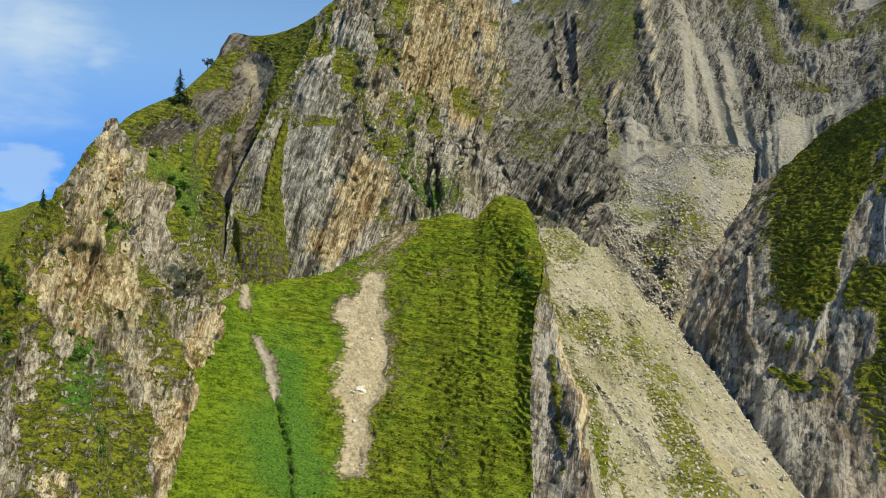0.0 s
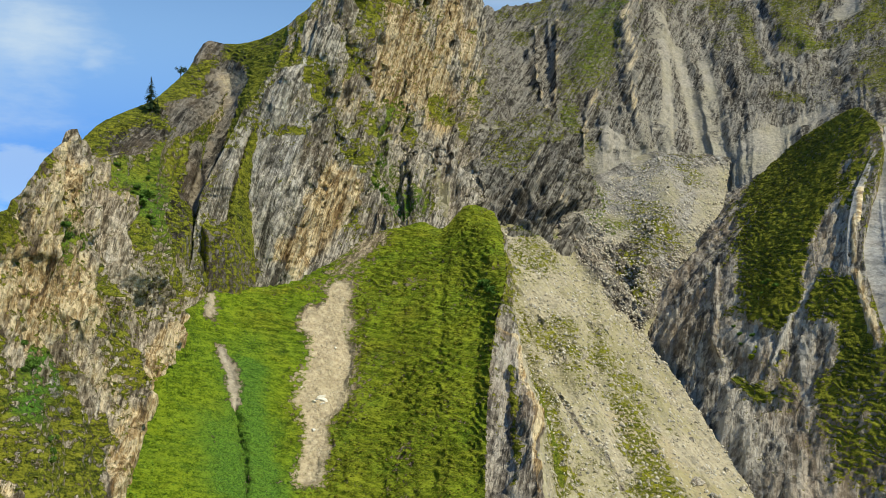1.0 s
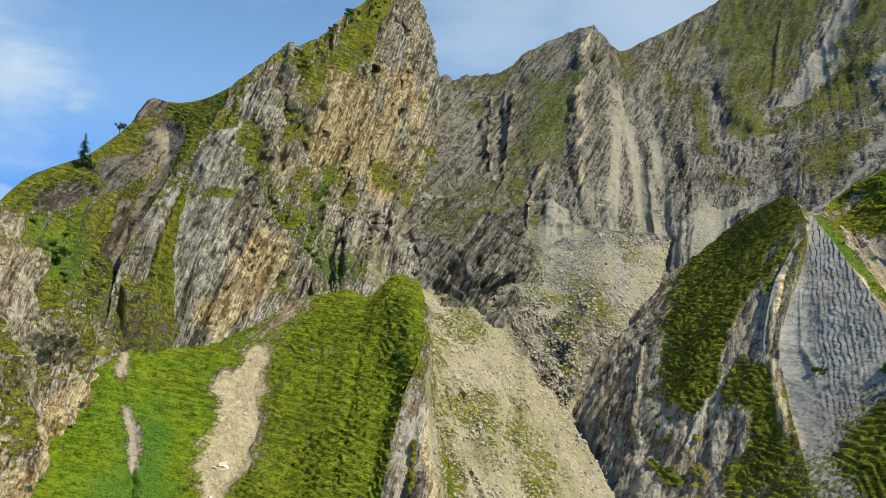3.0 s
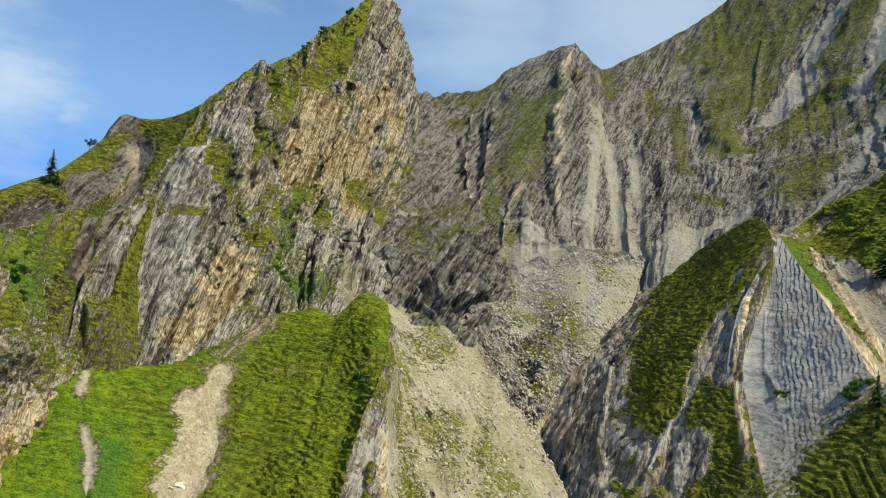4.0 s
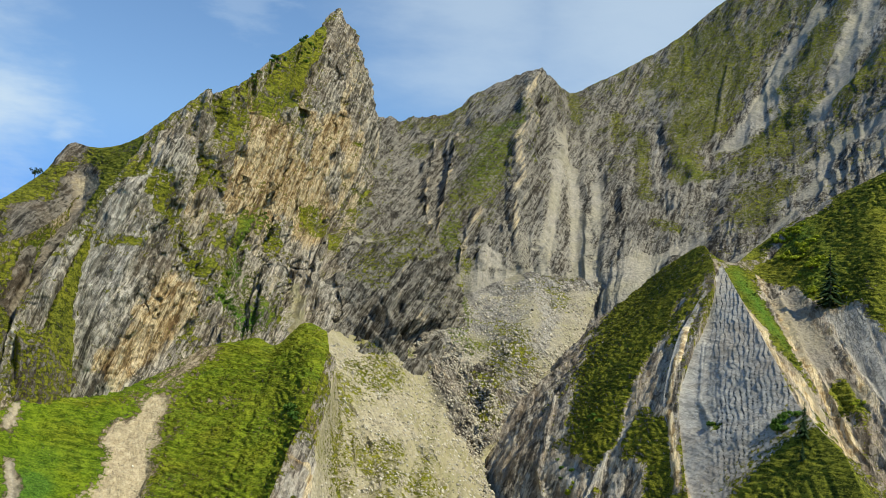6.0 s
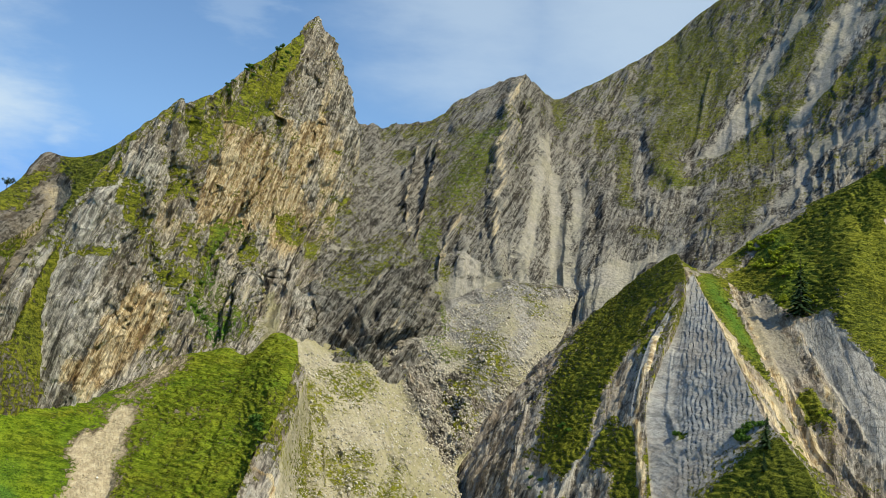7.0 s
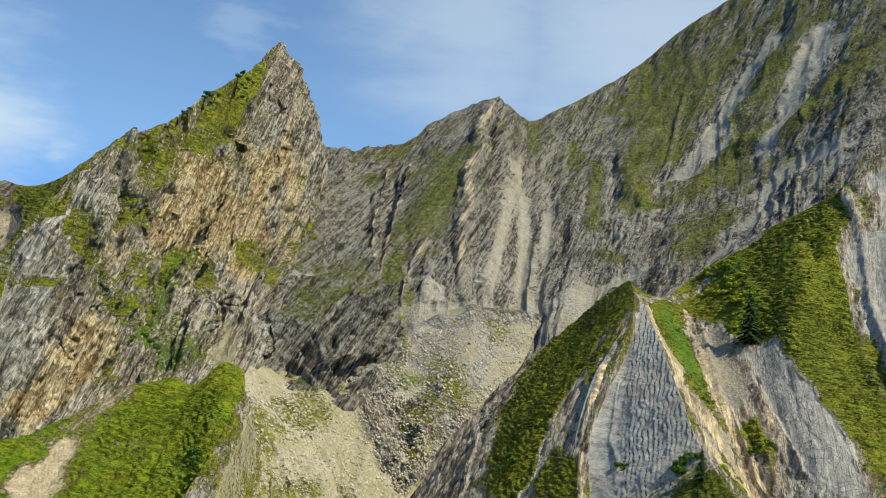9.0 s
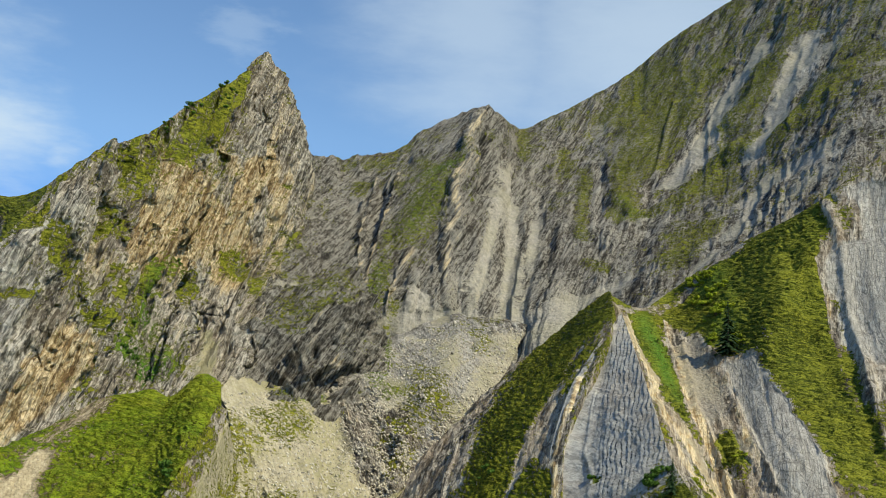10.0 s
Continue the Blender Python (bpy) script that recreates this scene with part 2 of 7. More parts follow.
PALE = ((0.25, 0.245, 0.232), (0.33, 0.324, 0.306), (0.42, 0.412, 0.388))
SHALE = ((0.048, 0.043, 0.038), (0.17, 0.155, 0.132), (0.42, 0.39, 0.335))
TAN = ((0.085, 0.070, 0.050), (0.33, 0.275, 0.20), (0.66, 0.58, 0.455))
# light stops of TURF and SHADY are raised to paint sunlit highlights on grass
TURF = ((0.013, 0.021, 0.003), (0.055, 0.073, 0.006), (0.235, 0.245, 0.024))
# shaded copy of TURF, the shade put into its colour
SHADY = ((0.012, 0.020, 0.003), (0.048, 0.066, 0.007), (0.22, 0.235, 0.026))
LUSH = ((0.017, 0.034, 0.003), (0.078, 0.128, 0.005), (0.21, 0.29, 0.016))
M_TAN = land_material("tan_rock", *TAN, *SHADY, dip=(-0.2, 0.16, 0.0), squash=0.2, depth=1.0, relief=0.75, size=0.75)
BUTT = ((0.072, 0.067, 0.055), (0.265, 0.245, 0.202), (0.62, 0.575, 0.485))
M_BUTT = land_material("laminated_rock", *BUTT, *SHADY, dip=(-0.2, 0.26, 0.0), squash=0.09, size=0.9)
WALL = ((0.034, 0.032, 0.028), (0.122, 0.115, 0.100), (0.34, 0.325, 0.285))
M_WALL = land_material("grey_headwall_rock", *WALL, *SHADY, dip=(-0.3, 0.50, 0.0), squash=0.08, scree_col=(0.36, 0.34, 0.295), size=0.85, relief=0.85, earth=0.12, olive=0.2)
# ridge rock colours are dimmed to hold the shadow that lies on the ridge
M_RIDGE = land_material("dark_ridge_rock", (0.026, 0.024, 0.020), (0.088, 0.080, 0.067), (0.26, 0.24, 0.205), *SHADY, dip=(-0.2, 0.3, 0.0), squash=0.10, scree_col=(0.17, 0.14, 0.105), olive=0.1)
M_SCREE = land_material("loose_scree", *SHALE, *TURF, dip=(0.0, -0.5, 0.0), squash=0.3, depth=1.0, scree_col=(0.50, 0.445, 0.30))
EARTH = ((0.17, 0.135, 0.085), (0.34, 0.28, 0.18), (0.50, 0.42, 0.29))
M_MEADOW = land_material("lush_turf", *EARTH, *LUSH, squash=0.6, scree_col=(0.52, 0.435, 0.29), olive=0.08)
M_SLAB = land_material("pale_slab_rock", *PALE, *SHADY, dip=(0.0, 2.0, 0.0), squash=0.12, relief=0.16, depth=1.0)
FLANK = ((0.062, 0.056, 0.048), (0.215, 0.193, 0.162), (0.48, 0.44, 0.37))
M_FLANK = land_material("dark_flank_rock", *FLANK, *TURF, dip=(-0.2, 0.3, 0.0), squash=0.10, relief=0.5, earth=0.85)
M_EDGE = land_material("spur_edge_rock", *FLANK, *TURF, dip=(-0.2, 0.3, 0.0), squash=0.10, relief=0.65, earth=0.85, scree_col=(0.50, 0.445, 0.30))
M_RIGHT = land_material("grassy_slope_rock", (0.065, 0.058, 0.048), (0.22, 0.195, 0.16), (0.52, 0.47, 0.39), *SHADY, scree_col=(0.27, 0.235, 0.19), olive=0.15, dip=(-0.2, 0.3, 0.0), squash=0.10, relief=0.7, earth=0.85)


# ---------------------------------------------------------------- landform tools
def lattice(ix, iy, iz, seed):
    h = (ix * np.uint32(374761393) + iy * np.uint32(668265263) + iz * np.uint32(2246822519) + np.uint32(seed * 3266489917 % 4294967296))
    h = (h ^ (h >> np.uint32(13))) * np.uint32(1274126177)
    h = h ^ (h >> np.uint32(16))
    return (h & np.uint32(65535)).astype(np.float32) / 32767.5 - 1


def vnoise(p, seed=0):
    """Smooth value noise in -1..1 at the points p."""
    f = np.floor(p)
    i = f.astype(np.int64).astype(np.uint32)
    w = (p - f).astype(np.float32)
    w = w * w * w * (w * (w * 6 - 15) + 10)
    x, y, z = i[..., 0], i[..., 1], i[..., 2]
    one = np.uint32(1)
    out = 0
    for dx in (0, 1):
        for dy in (0, 1):
            for dz in (0, 1):
                k = (w[..., 0] if dx else 1 - w[..., 0]) * (w[..., 1] if dy else 1 - w[..., 1]) * (w[..., 2] if dz else 1 - w[..., 2])
                out = out + k * lattice(x + one * np.uint32(dx), y + one * np.uint32(dy), z + one * np.uint32(dz), seed)
    return out


def fbm(p, octaves=4, seed=0, gain=0.5):
    out, amp, total = 0, 1.0, 0.0
    for k in range(octaves):
        out = out + amp * vnoise(p * 2.03 ** k + 17.3 * k, seed + k)
        total += amp
        amp *= gain
    return out / total


def ridged(p, octaves=4, seed=0):
    out, amp, total = 0, 1.0, 0.0
    for k in range(octaves):
        out = out + amp * (1 - 2 * np.abs(vnoise(p * 2.1 ** k + 9.1 * k, seed + k)))
        total += amp
        amp *= 0.55
    return out / total


def spline(a, at):
    """Points at the parameters at (0..n-1) on a soft curve through the rows of a."""
    n = len(a)
    tan = np.empty_like(a)
    tan[1:-1] = (a[2:] - a[:-2]) * 0.42
    tan[0], tan[-1] = (a[1] - a[0]) * 0.6, (a[-1] - a[-2]) * 0.6
    i = np.clip(np.floor(at).astype(int), 0, n - 2)
    f = (at - i).reshape((-1,) + (1,) * (a.ndim - 1))
    f2, f3 = f * f, f * f * f
    return (2 * f3 - 3 * f2 + 1) * a[i] + (f3 - 2 * f2 + f) * tan[i] + (3 * f2 - 2 * f3) * a[i + 1] + (f3 - f2) * tan[i + 1]


def evenly(a, cell):
    """Parameters along axis 0 of a, about cell metres apart."""
    d = np.linalg.norm(np.diff(a[..., :3], axis=0), axis=-1)
    s = np.concatenate([[0], np.cumsum(d.mean(axis=1) if d.ndim > 1 else d)])
    return np.interp(np.linspace(0, s[-1], max(4, int(s[-1] / cell))), s, np.arange(len(s)))


def loft(curves, cell):
    """A surface through guide curves that run across a slope, from its crest to its foot."""
    a = np.array(curves, float)
    a = spline(a, evenly(a, cell))
    a = np.swapaxes(a, 0, 1)
    return np.swapaxes(spline(a, evenly(a, cell)), 0, 1)


def normals(p):
    n = np.cross(np.gradient(p, axis=1), np.gradient(p, axis=0))
    return n / np.maximum(np.linalg.norm(n, axis=-1, keepdims=True), 1e-9)


def band(p, path, width):
    """1 on a line through the plan points path, falling to 0 over about width metres."""
    best = np.full(p.shape[:-1], 1e9)
    q = np.array(path, float)
    for a, b in zip(q[:-1], q[1:]):
        d = b - a
        t = np.clip(((p[..., :2] - a) @ d) / (d @ d), 0, 1)
        best = np.minimum(best, np.linalg.norm(p[..., :2] - a - t[..., None] * d, axis=-1))
    return np.exp(-(best / width) ** 2)


def stroke(p, n, path, width, seed):
    """1 along a line of points on the slope, fading raggedly to 0 over about width metres; depth into the slope counts little."""
    q = np.array(path, float)
    out = np.zeros(p.shape[:-1])
    lo, hi = q.min(0) - 2.6 * width - 7, q.max(0) + 2.6 * width + 7
    near = ((p > lo) & (p < hi)).all(-1)
    if not near.any():
        return out
    x, up = p[near], n[near]
    best = np.full(len(x), 1e9)
    for a, b in zip(q[:-1], q[1:]):
        d = b - a
        t = np.clip(((x - a) @ d) / max(d @ d, 1e-6), 0, 1)
        off = x - a - t[:, None] * d
        off = off - 0.8 * (off * up).sum(-1, keepdims=True) * up
        best = np.minimum(best, np.linalg.norm(off, axis=-1))
    best = best * (1 + 0.55 * fbm(x / (0.9 * width + 1.5), 3, seed))
    out[near] = np.exp(-(best / width) ** 2)
    return out


def grid_mesh(name, p, values, material):
    rows, cols = p.shape[:2]
    me = bpy.data.meshes.new(name)
    me.vertices.add(rows * cols)
    me.vertices.foreach_set("co", p.astype(np.float32).ravel())
    k = np.arange(rows * cols).reshape(rows, cols)
    quads = np.stack([k[:-1, :-1], k[1:, :-1], k[1:, 1:], k[:-1, 1:]], -1).reshape(-1, 4)
    me.loops.add(quads.size)
    me.loops.foreach_set("vertex_index", quads.ravel().astype(np.int32))
    me.polygons.add(len(quads))
    me.polygons.foreach_set("loop_start", np.arange(0, quads.size, 4, dtype=np.int32))
    me.polygons.foreach_set("use_smooth", np.ones(len(quads), bool))
    me.update(calc_edges=True)
    for key, v in values.items():
        me.attributes.new(key, "FLOAT", "POINT").data.foreach_set("value", np.broadcast_to(v, (rows, cols)).astype(np.float32).ravel())
    me.materials.append(material)
    return new(name, me)


SURF = {}


def landform(name, curves, material, label, cell=0.6, mixed=(0.0, 9.0), streak=(0.3, 0.2, 0.9), rock=1.0, turf=1.0, scree=0.0, warm=0.0, herb=0.0,
             shape=None, lines=(), dry=0.35, macro=(19, 3.4), flutes=(), patchy=1.0, crag=0.0, back=None, under=None, first=None, last=None, seed=1, category="mountainside"):
    """One slope of the mountain: lofted, roughened like rock, turf or scree, and covered by how steep it lies."""
    full = loft(curves, cell)
    p, g = full[..., :3].copy(), full[..., 3]
    n = normals(p)
    flip = np.where((n[..., 1] * -1 + n[..., 2] * 0.6).mean() < 0, -1, 1)
    n = n * flip
    val = dict(g=g, scree=np.full(g.shape, float(scree)), warm=np.full(g.shape, float(warm)), herb=np.full(g.shape, float(herb)), tint=np.zeros(g.shape), dry=np.full(g.shape, float(dry)))
    lift = np.zeros(g.shape)
    for k, (width, what, path) in enumerate(lines):
        f = stroke(p, n, path, width, seed + 200 + k)
        for key, v in what.items():
            if key == "lift":
                lift += v * f
            else:
                val[key] = val[key] + v * f
    val["scree"], val["herb"] = np.clip(val["scree"], 0, 1), np.clip(val["herb"], 0, 1)
    p = p + n * lift[..., None]
    if shape:
        p = shape(p, n, val)
        n = normals(p) * flip
    s = np.array(streak) / np.linalg.norm(streak)
    q = p - (p @ s)[..., None] * s * 0.80
    wob = p + 3.0 * np.stack([fbm(p / 15, 2, seed + 40), fbm(p / 15, 2, seed + 50), fbm(p / 15, 2, seed + 60)], -1)
    g = val["g"] + patchy * (0.42 * fbm(wob / 13, 4, seed + 7, 0.6) + 0.30 * fbm(q / 3.2, 3, seed + 8, 0.6))
    lo, hi = mixed
    g = np.where(g > hi, hi + 0.12 * (g - hi), np.where(g < lo, lo + 0.12 * (g - lo), g))
    soft = np.clip((g - 0.38) / 0.24, 0, 1)
    hard = (1 - soft) * (1 - val["scree"]) * (1 - 0.75 * np.clip(-2 * val["warm"] - 0.3, 0, 1))
    loose = (1 - soft) * val["scree"]
    d = rock * (0.35 + 0.65 * hard) * (1 - val["scree"]) * (macro[1] * (ridged(q / macro[0], 3, seed) - 0.3) + 1.0 * fbm(p / 9, 3, seed + 3))
    d = d + rock * hard * (1.3 * (ridged(q / 5.0, 3, seed + 11) - 0.3) + 0.65 * (ridged(q / 1.7, 2, seed + 13) - 0.3) + 0.6 * fbm(p / 2.4, 3, seed + 15))
    # ribs and runnels that follow the fall of the slope
    across = np.linalg.norm(np.diff(p, axis=1), axis=-1).mean(0).cumsum()
    across = np.concatenate([[0], across])[None, :]
    for k, (wide, tall) in enumerate(flutes):
        w = p if wide > 6 else q
        bend = across / wide + 0.5 * fbm(w / (2.2 * wide), 3, seed + 71 + k) + 0.12 * fbm(w / (0.5 * wide), 2, seed + 75 + k)
        line = np.stack([bend, 0 * bend + 3.7 * k, 0.12 * p[..., 2] / wide], -1)
        d = d + (tall if wide > 6 else tall * (hard + 0.4 * loose)) * (1 - 2.2 * np.abs(vnoise(line, seed + 77 + k)) + 0.5 * np.abs(vnoise(2.3 * line, seed + 79 + k)) - 0.45)
    for span, tall, lot in ((11.0, 4.2, 5), (4.5, 1.7, 6)):
        e = lot * fbm(q / span + 0.3 * fbm(p / 6, 2, seed + 17)[..., None], 2, seed + 18 + lot)
        f = np.clip(((e % 1) - 0.36) / 0.28, 0, 1)
        d = d + rock * hard * tall * ((np.floor(e) + f * f * (3 - 2 * f)) / lot)
    h = p[..., 2] + 3.2 * fbm(p / 7, 3, seed + 21) + 0.25 * p[..., 0]
    step = np.abs((h / 1.9) % 1 - 0.5) * 2
    d = d + turf * soft * (0.42 * (1 - step) ** 2 + 0.42 * fbm(p * np.array([0.6, 0.6, 1.0]) / 1.3, 2, seed + 23) + 0.32 * fbm(p / 4, 3, seed + 25) - 0.1)
    d = d + loose * (0.45 * fbm(q / 3.5, 3, seed + 27) + 0.16 * fbm(p / 0.9, 2, seed + 29))
    fall = np.linalg.norm(np.diff(p, axis=0), axis=-1).cumsum(0)
    calm = np.clip(0.35 + np.concatenate([0 * fall[:1], fall]) / 12, 0, 1) if back else 1.0
    if under:
        rise = np.linalg.norm(np.diff(p, axis=0), axis=-1)[::-1].cumsum(0)[::-1]
        calm = calm * np.clip(0.3 + np.concatenate([rise, 0 * rise[:1]]) / 14, 0, 1)
    d = d * calm
    p = p + n * d[..., None]
    if crag:
        top = np.concatenate([0 * fall[:1], fall])
        e = 3 * (ridged(q * np.array([1, 0.3, 0.1]) / 16, 3, seed + 91) + 0.5 * vnoise(q * np.array([1, 0.3, 0.1]) / 3, seed + 93))
        p[..., 2] += crag * np.clip((185 - p[..., 0]) / 40, 0.12, 1) * np.exp(-(top / 9) ** 2) * (0.6 * np.floor(e) + 0.4 * e) / 3
    m = normals(p) * flip
    g = g + patchy * 0.55 * np.clip(m[..., 2] - n[..., 2], -0.5, 0.5)
    values = dict(grass=g, scree=val["scree"], warm=val["warm"], herb=val["herb"], tint=val["tint"], dry=np.clip(val["dry"] + 0.6 * fbm(p / 11, 3, seed + 31), 0, 1))
    SURF[name] = (p.copy(), m, g)
    # the hidden sides run on behind and below, so that the slope is a body and not a sheet
    for side, vec in (("top", back), ("bottom", under), ("left", first), ("right", last)):
        if vec is None:
            continue
        p, values = (p, values) if side in ("top", "bottom") else (np.swapaxes(p, 0, 1), {k: v.T for k, v in values.items()})
        tail = side in ("bottom", "right")
        base, k = (p[-1] if tail else p[0]), 18
        f = (np.linspace(0, 1, k + 1)[1:] if tail else np.linspace(1, 0, k + 1)[:-1])[:, None, None]
        rear = base[None] + f * np.array(vec, float)
        rear = rear + 4 * f * fbm(rear / 25, 3, seed)[..., None]
        p = np.concatenate([p, rear] if tail else [rear, p])
        edge = {key: np.repeat((v[-1:] if tail else v[:1]), k, 0) for key, v in values.items()}
        values = {key: np.concatenate([v, edge[key]] if tail else [edge[key], v]) for key, v in values.items()}
        if side in ("left", "right"):
            p, values = np.swapaxes(p, 0, 1), {key: v.T for key, v in values.items()}
    ob = grid_mesh(name, p, values, material)
    return tagged(ob, label, category, kind="structure")


# ---------------------------------------------------------------- guide curves: (x, y, z, share of turf), crest first
LEFT_CLIFF = (
    ((-64, 141, 96, 0.8), (-71, 171, 107, 0.7), (-73, 206, 123, 0.6), (-72, 232, 139, 0.5), (-74, 257, 138, 0.5), (-72, 300, 145, 0.55), (-66, 340, 161, 0.35), (-66, 376, 180, 0.4)),
    ((-64, 142, 84, 0.3), (-71, 173, 95, 0.45), (-72, 208, 111, 0.25), (-70, 228, 126, 0.25), (-70, 250, 125, 0.35), (-70, 286, 131, 0.45), (-67, 329, 141, 0.2), (-64, 356, 160, 0.25)),
    ((-64, 142, 74, 0.2), (-68, 171, 82, 0.2), (-67, 203, 94, 0.15), (-66, 220, 105, 0.2), (-64, 245, 110, 0.4), (-65, 279, 114, 0.5), (-64, 316, 124, 0.5), (-57, 332, 137, 0.4)),
    ((-62, 142, 66, 0.3), (-65, 172, 73, 0.35), (-63, 205, 79, 0.45), (-61, 228, 87, 0.2), (-62, 257, 98, 0.15), (-61, 286, 104, 0.4), (-59, 312, 111, 0.5), (-53, 328, 119, 0.6)),
    ((-59, 143, 55, 0.4), (-60, 167, 59, 0.5), (-57, 193, 61, 0.6), (-56, 217, 66, 0.1), (-58, 246, 77, 0.1), (-56, 273, 93, 0.3), (-53, 301, 103, 0.6), (-46, 325, 108, 0.7)),
)
TREE_RIDGE = (
    ((-114, 299, 119, 1), (-105, 313, 140, 1), (-97, 329, 158, 1), (-87, 355, 171, 1), (-83, 386, 188, 0.8), (-80, 401, 201, 0.2), (-76, 403, 202, 0.5), (-63, 390, 199, 1), (-50, 378, 200, 0.9), (-38, 369, 204.5, 0.9)),
    ((-103, 280, 109, 1), (-95, 299, 132, 0.8), (-88, 320, 151, 0.8), (-81, 342, 164, 0.9), (-77, 368, 178, 0.8), (-73, 384, 188, 0.8), (-68, 384, 187, 0.15), (-56, 368, 183, 0.9), (-48, 361, 184, 0.9), (-39, 346, 184, 0.9)),
    ((-94, 270, 103, 1), (-86, 289, 121, 0.6), (-80, 306, 139, 0.65), (-75, 326, 150, 0.55), (-71, 347, 161, 0.35), (-69, 362, 169, 0.05), (-64, 369, 174, 0.1), (-57, 349, 163, 0.9), (-53, 342, 160, 0.9), (-46, 335, 167, 0.9)),
    ((-85, 261, 92, 1), (-76, 275, 112, 0.6), (-72, 294, 126, 0.6), (-67, 311, 136, 0.5), (-66, 326, 143, 0.25), (-66, 340, 152, 0), (-63, 333, 148, 0.1), (-60, 326, 141, 0.8), (-56, 320, 137, 0.8), (-51, 318, 142, 0.8)),
    ((-77, 251, 79, 1), (-68, 269, 97, 0.6), (-65, 285, 112, 0.6), (-62, 299, 121, 0.5), (-62, 307, 125, 0.2), (-62, 311, 129, 0), (-61, 309, 127, 0.2), (-58, 305, 124, 0.6), (-55, 305, 121, 0.6), (-51, 307, 123, 0.7)),
)
BUTTRESS = (
    ((-45, 370, 201, 0.9), (-35, 373, 210, 0.8), (-26, 381, 219, 0.6), (-15, 396, 229, 0.7), (-2, 433, 257, 0.8)),
    ((-44, 346, 182, 0.75), (-35, 342, 181, 0.3), (-26, 361, 192, 0.35), (-16, 386, 203, 0.15), (-6, 421, 220, 0.25)),
    ((-53, 331, 160, 0.4), (-43, 330, 155, 0.3), (-31, 348, 161, 0.25), (-19, 364, 167, 0.15), (-11, 407, 184, 0.15)),
    ((-60, 310, 136, 0.4), (-50, 317, 131, 0.12), (-35, 328, 128, 0.08), (-24, 346, 136, 0.05), (-14, 381, 148, 0.3)),
    ((-61, 298, 110, 0.6), (-51, 312, 107, 0.5), (-39, 321, 107, 0.4), (-25, 330, 111, 0.4), (-13, 347, 119, 0.6)),
)
PINNACLE = (
    ((-2, 433, 257, 0.8), (3, 462, 273, 0.6), (11, 495, 298, 0.1), (15.5, 511, 294, 0.05), (18.5, 526, 294, 0.05), (30, 562, 261, 0.1)),
    ((-6, 421, 220, 0.25), (0, 446, 235, 0.4), (9, 471, 254, 0.05), (15.5, 497, 263, 0.05), (22.5, 527, 269, 0.1), (33, 558, 242, 0.1)),
    ((-11, 407, 184, 0.15), (-4, 426, 194, 0.1), (3, 446, 208, 0.05), (13, 471, 218, 0.05), (25, 514, 227, 0.2), (33, 539, 220, 0.2)),
    ((-14, 381, 148, 0.5), (-10, 399, 160, 0.3), (-3, 433, 172, 0.3), (5, 450, 175, 0.2), (15, 460, 177, 0.3), (24, 473, 177, 0.3)),
    ((-13, 347, 119, 0.6), (-6, 349, 122, 0.9), (0, 358, 128, 0.5), (7, 368, 130, 0.1), (13, 390, 131, 0.1), (21, 401, 130, 0.2)),
)
HEADWALL = (
    ((24, 585, 270.5, 0.18), (41, 650, 283.5, 0.33), (71, 681, 298.5, 0.48), (108, 694, 326.5, 0.23), (134, 693, 338, 0.13), (167, 753, 342, 0.43)),
    ((24, 556, 241, 0.28), (43, 599, 249, 0.18), (71, 603, 254, 0.23), (100, 614, 273, 0.33), (121, 603, 272, 0.13), (156, 650, 274, 0.18)),
    ((22, 510, 208, 0.38), (43, 531, 207, 0.23), (71, 541, 212, 0.28), (94, 549, 218, 0.38), (114, 538, 214, 0.13), (141, 565, 217, 0.16)),
    ((24, 471, 182, 0.43), (45, 491, 179, 0.43), (72, 500, 177, 0.38), (93, 504, 178, 0.18), (110, 504, 177, 0.13), (132, 496, 176, 0.13)),
    ((25, 458, 156, 0.28), (48, 475, 147, 0.28), (73, 490, 146, 0.18), (93, 494, 153, 0.23), (109, 490, 153, 0.28), (129, 475, 150, 0.13)),
)
RIGHT_MOUNTAIN = (
    ((167, 753, 342, 0.43), (222, 772, 377, 0.42), (250, 776, 397, 0.47), (277, 770, 422, 0.52), (324, 741, 451, 0.52), (365, 702, 469, 0.47), (411, 661, 482, 0.42), (452, 620, 492, 0.42)),
    ((156, 650, 274, 0.18), (200, 706, 312, 0.32), (232, 694, 325, 0.52), (261, 683, 340, 0.54), (291, 661, 350, 0.37), (321, 629, 361, 0.42), (352, 577, 362, 0.47), (387, 537, 365, 0.42)),
    ((141, 565, 217, 0.16), (177, 585, 238, 0.17), (208, 588, 251, 0.37), (235, 587, 259, 0.37), (258, 562, 264, 0.42), (280, 538, 275, 0.42), (299, 496, 284, 0.32), (333, 460, 297, 0.32)),
    ((132, 496, 176, 0.13), (158, 498, 189, 0.12), (191, 530, 213, 0.17), (214, 519, 221, 0.32), (227, 479, 219, 0.37), (244, 450, 222, 0.37), (267, 433, 238, 0.22), (307, 422, 258, 0.32)),
    ((129, 476, 150, 0.13), (146, 459, 156, 0.12), (164, 448, 163, 0.22), (181, 428, 172, 0.32), (199, 408, 177, 0.32), (222, 396, 188, 0.32), (251, 395, 203, 0.32), (289, 394, 221, 0.32)),
)
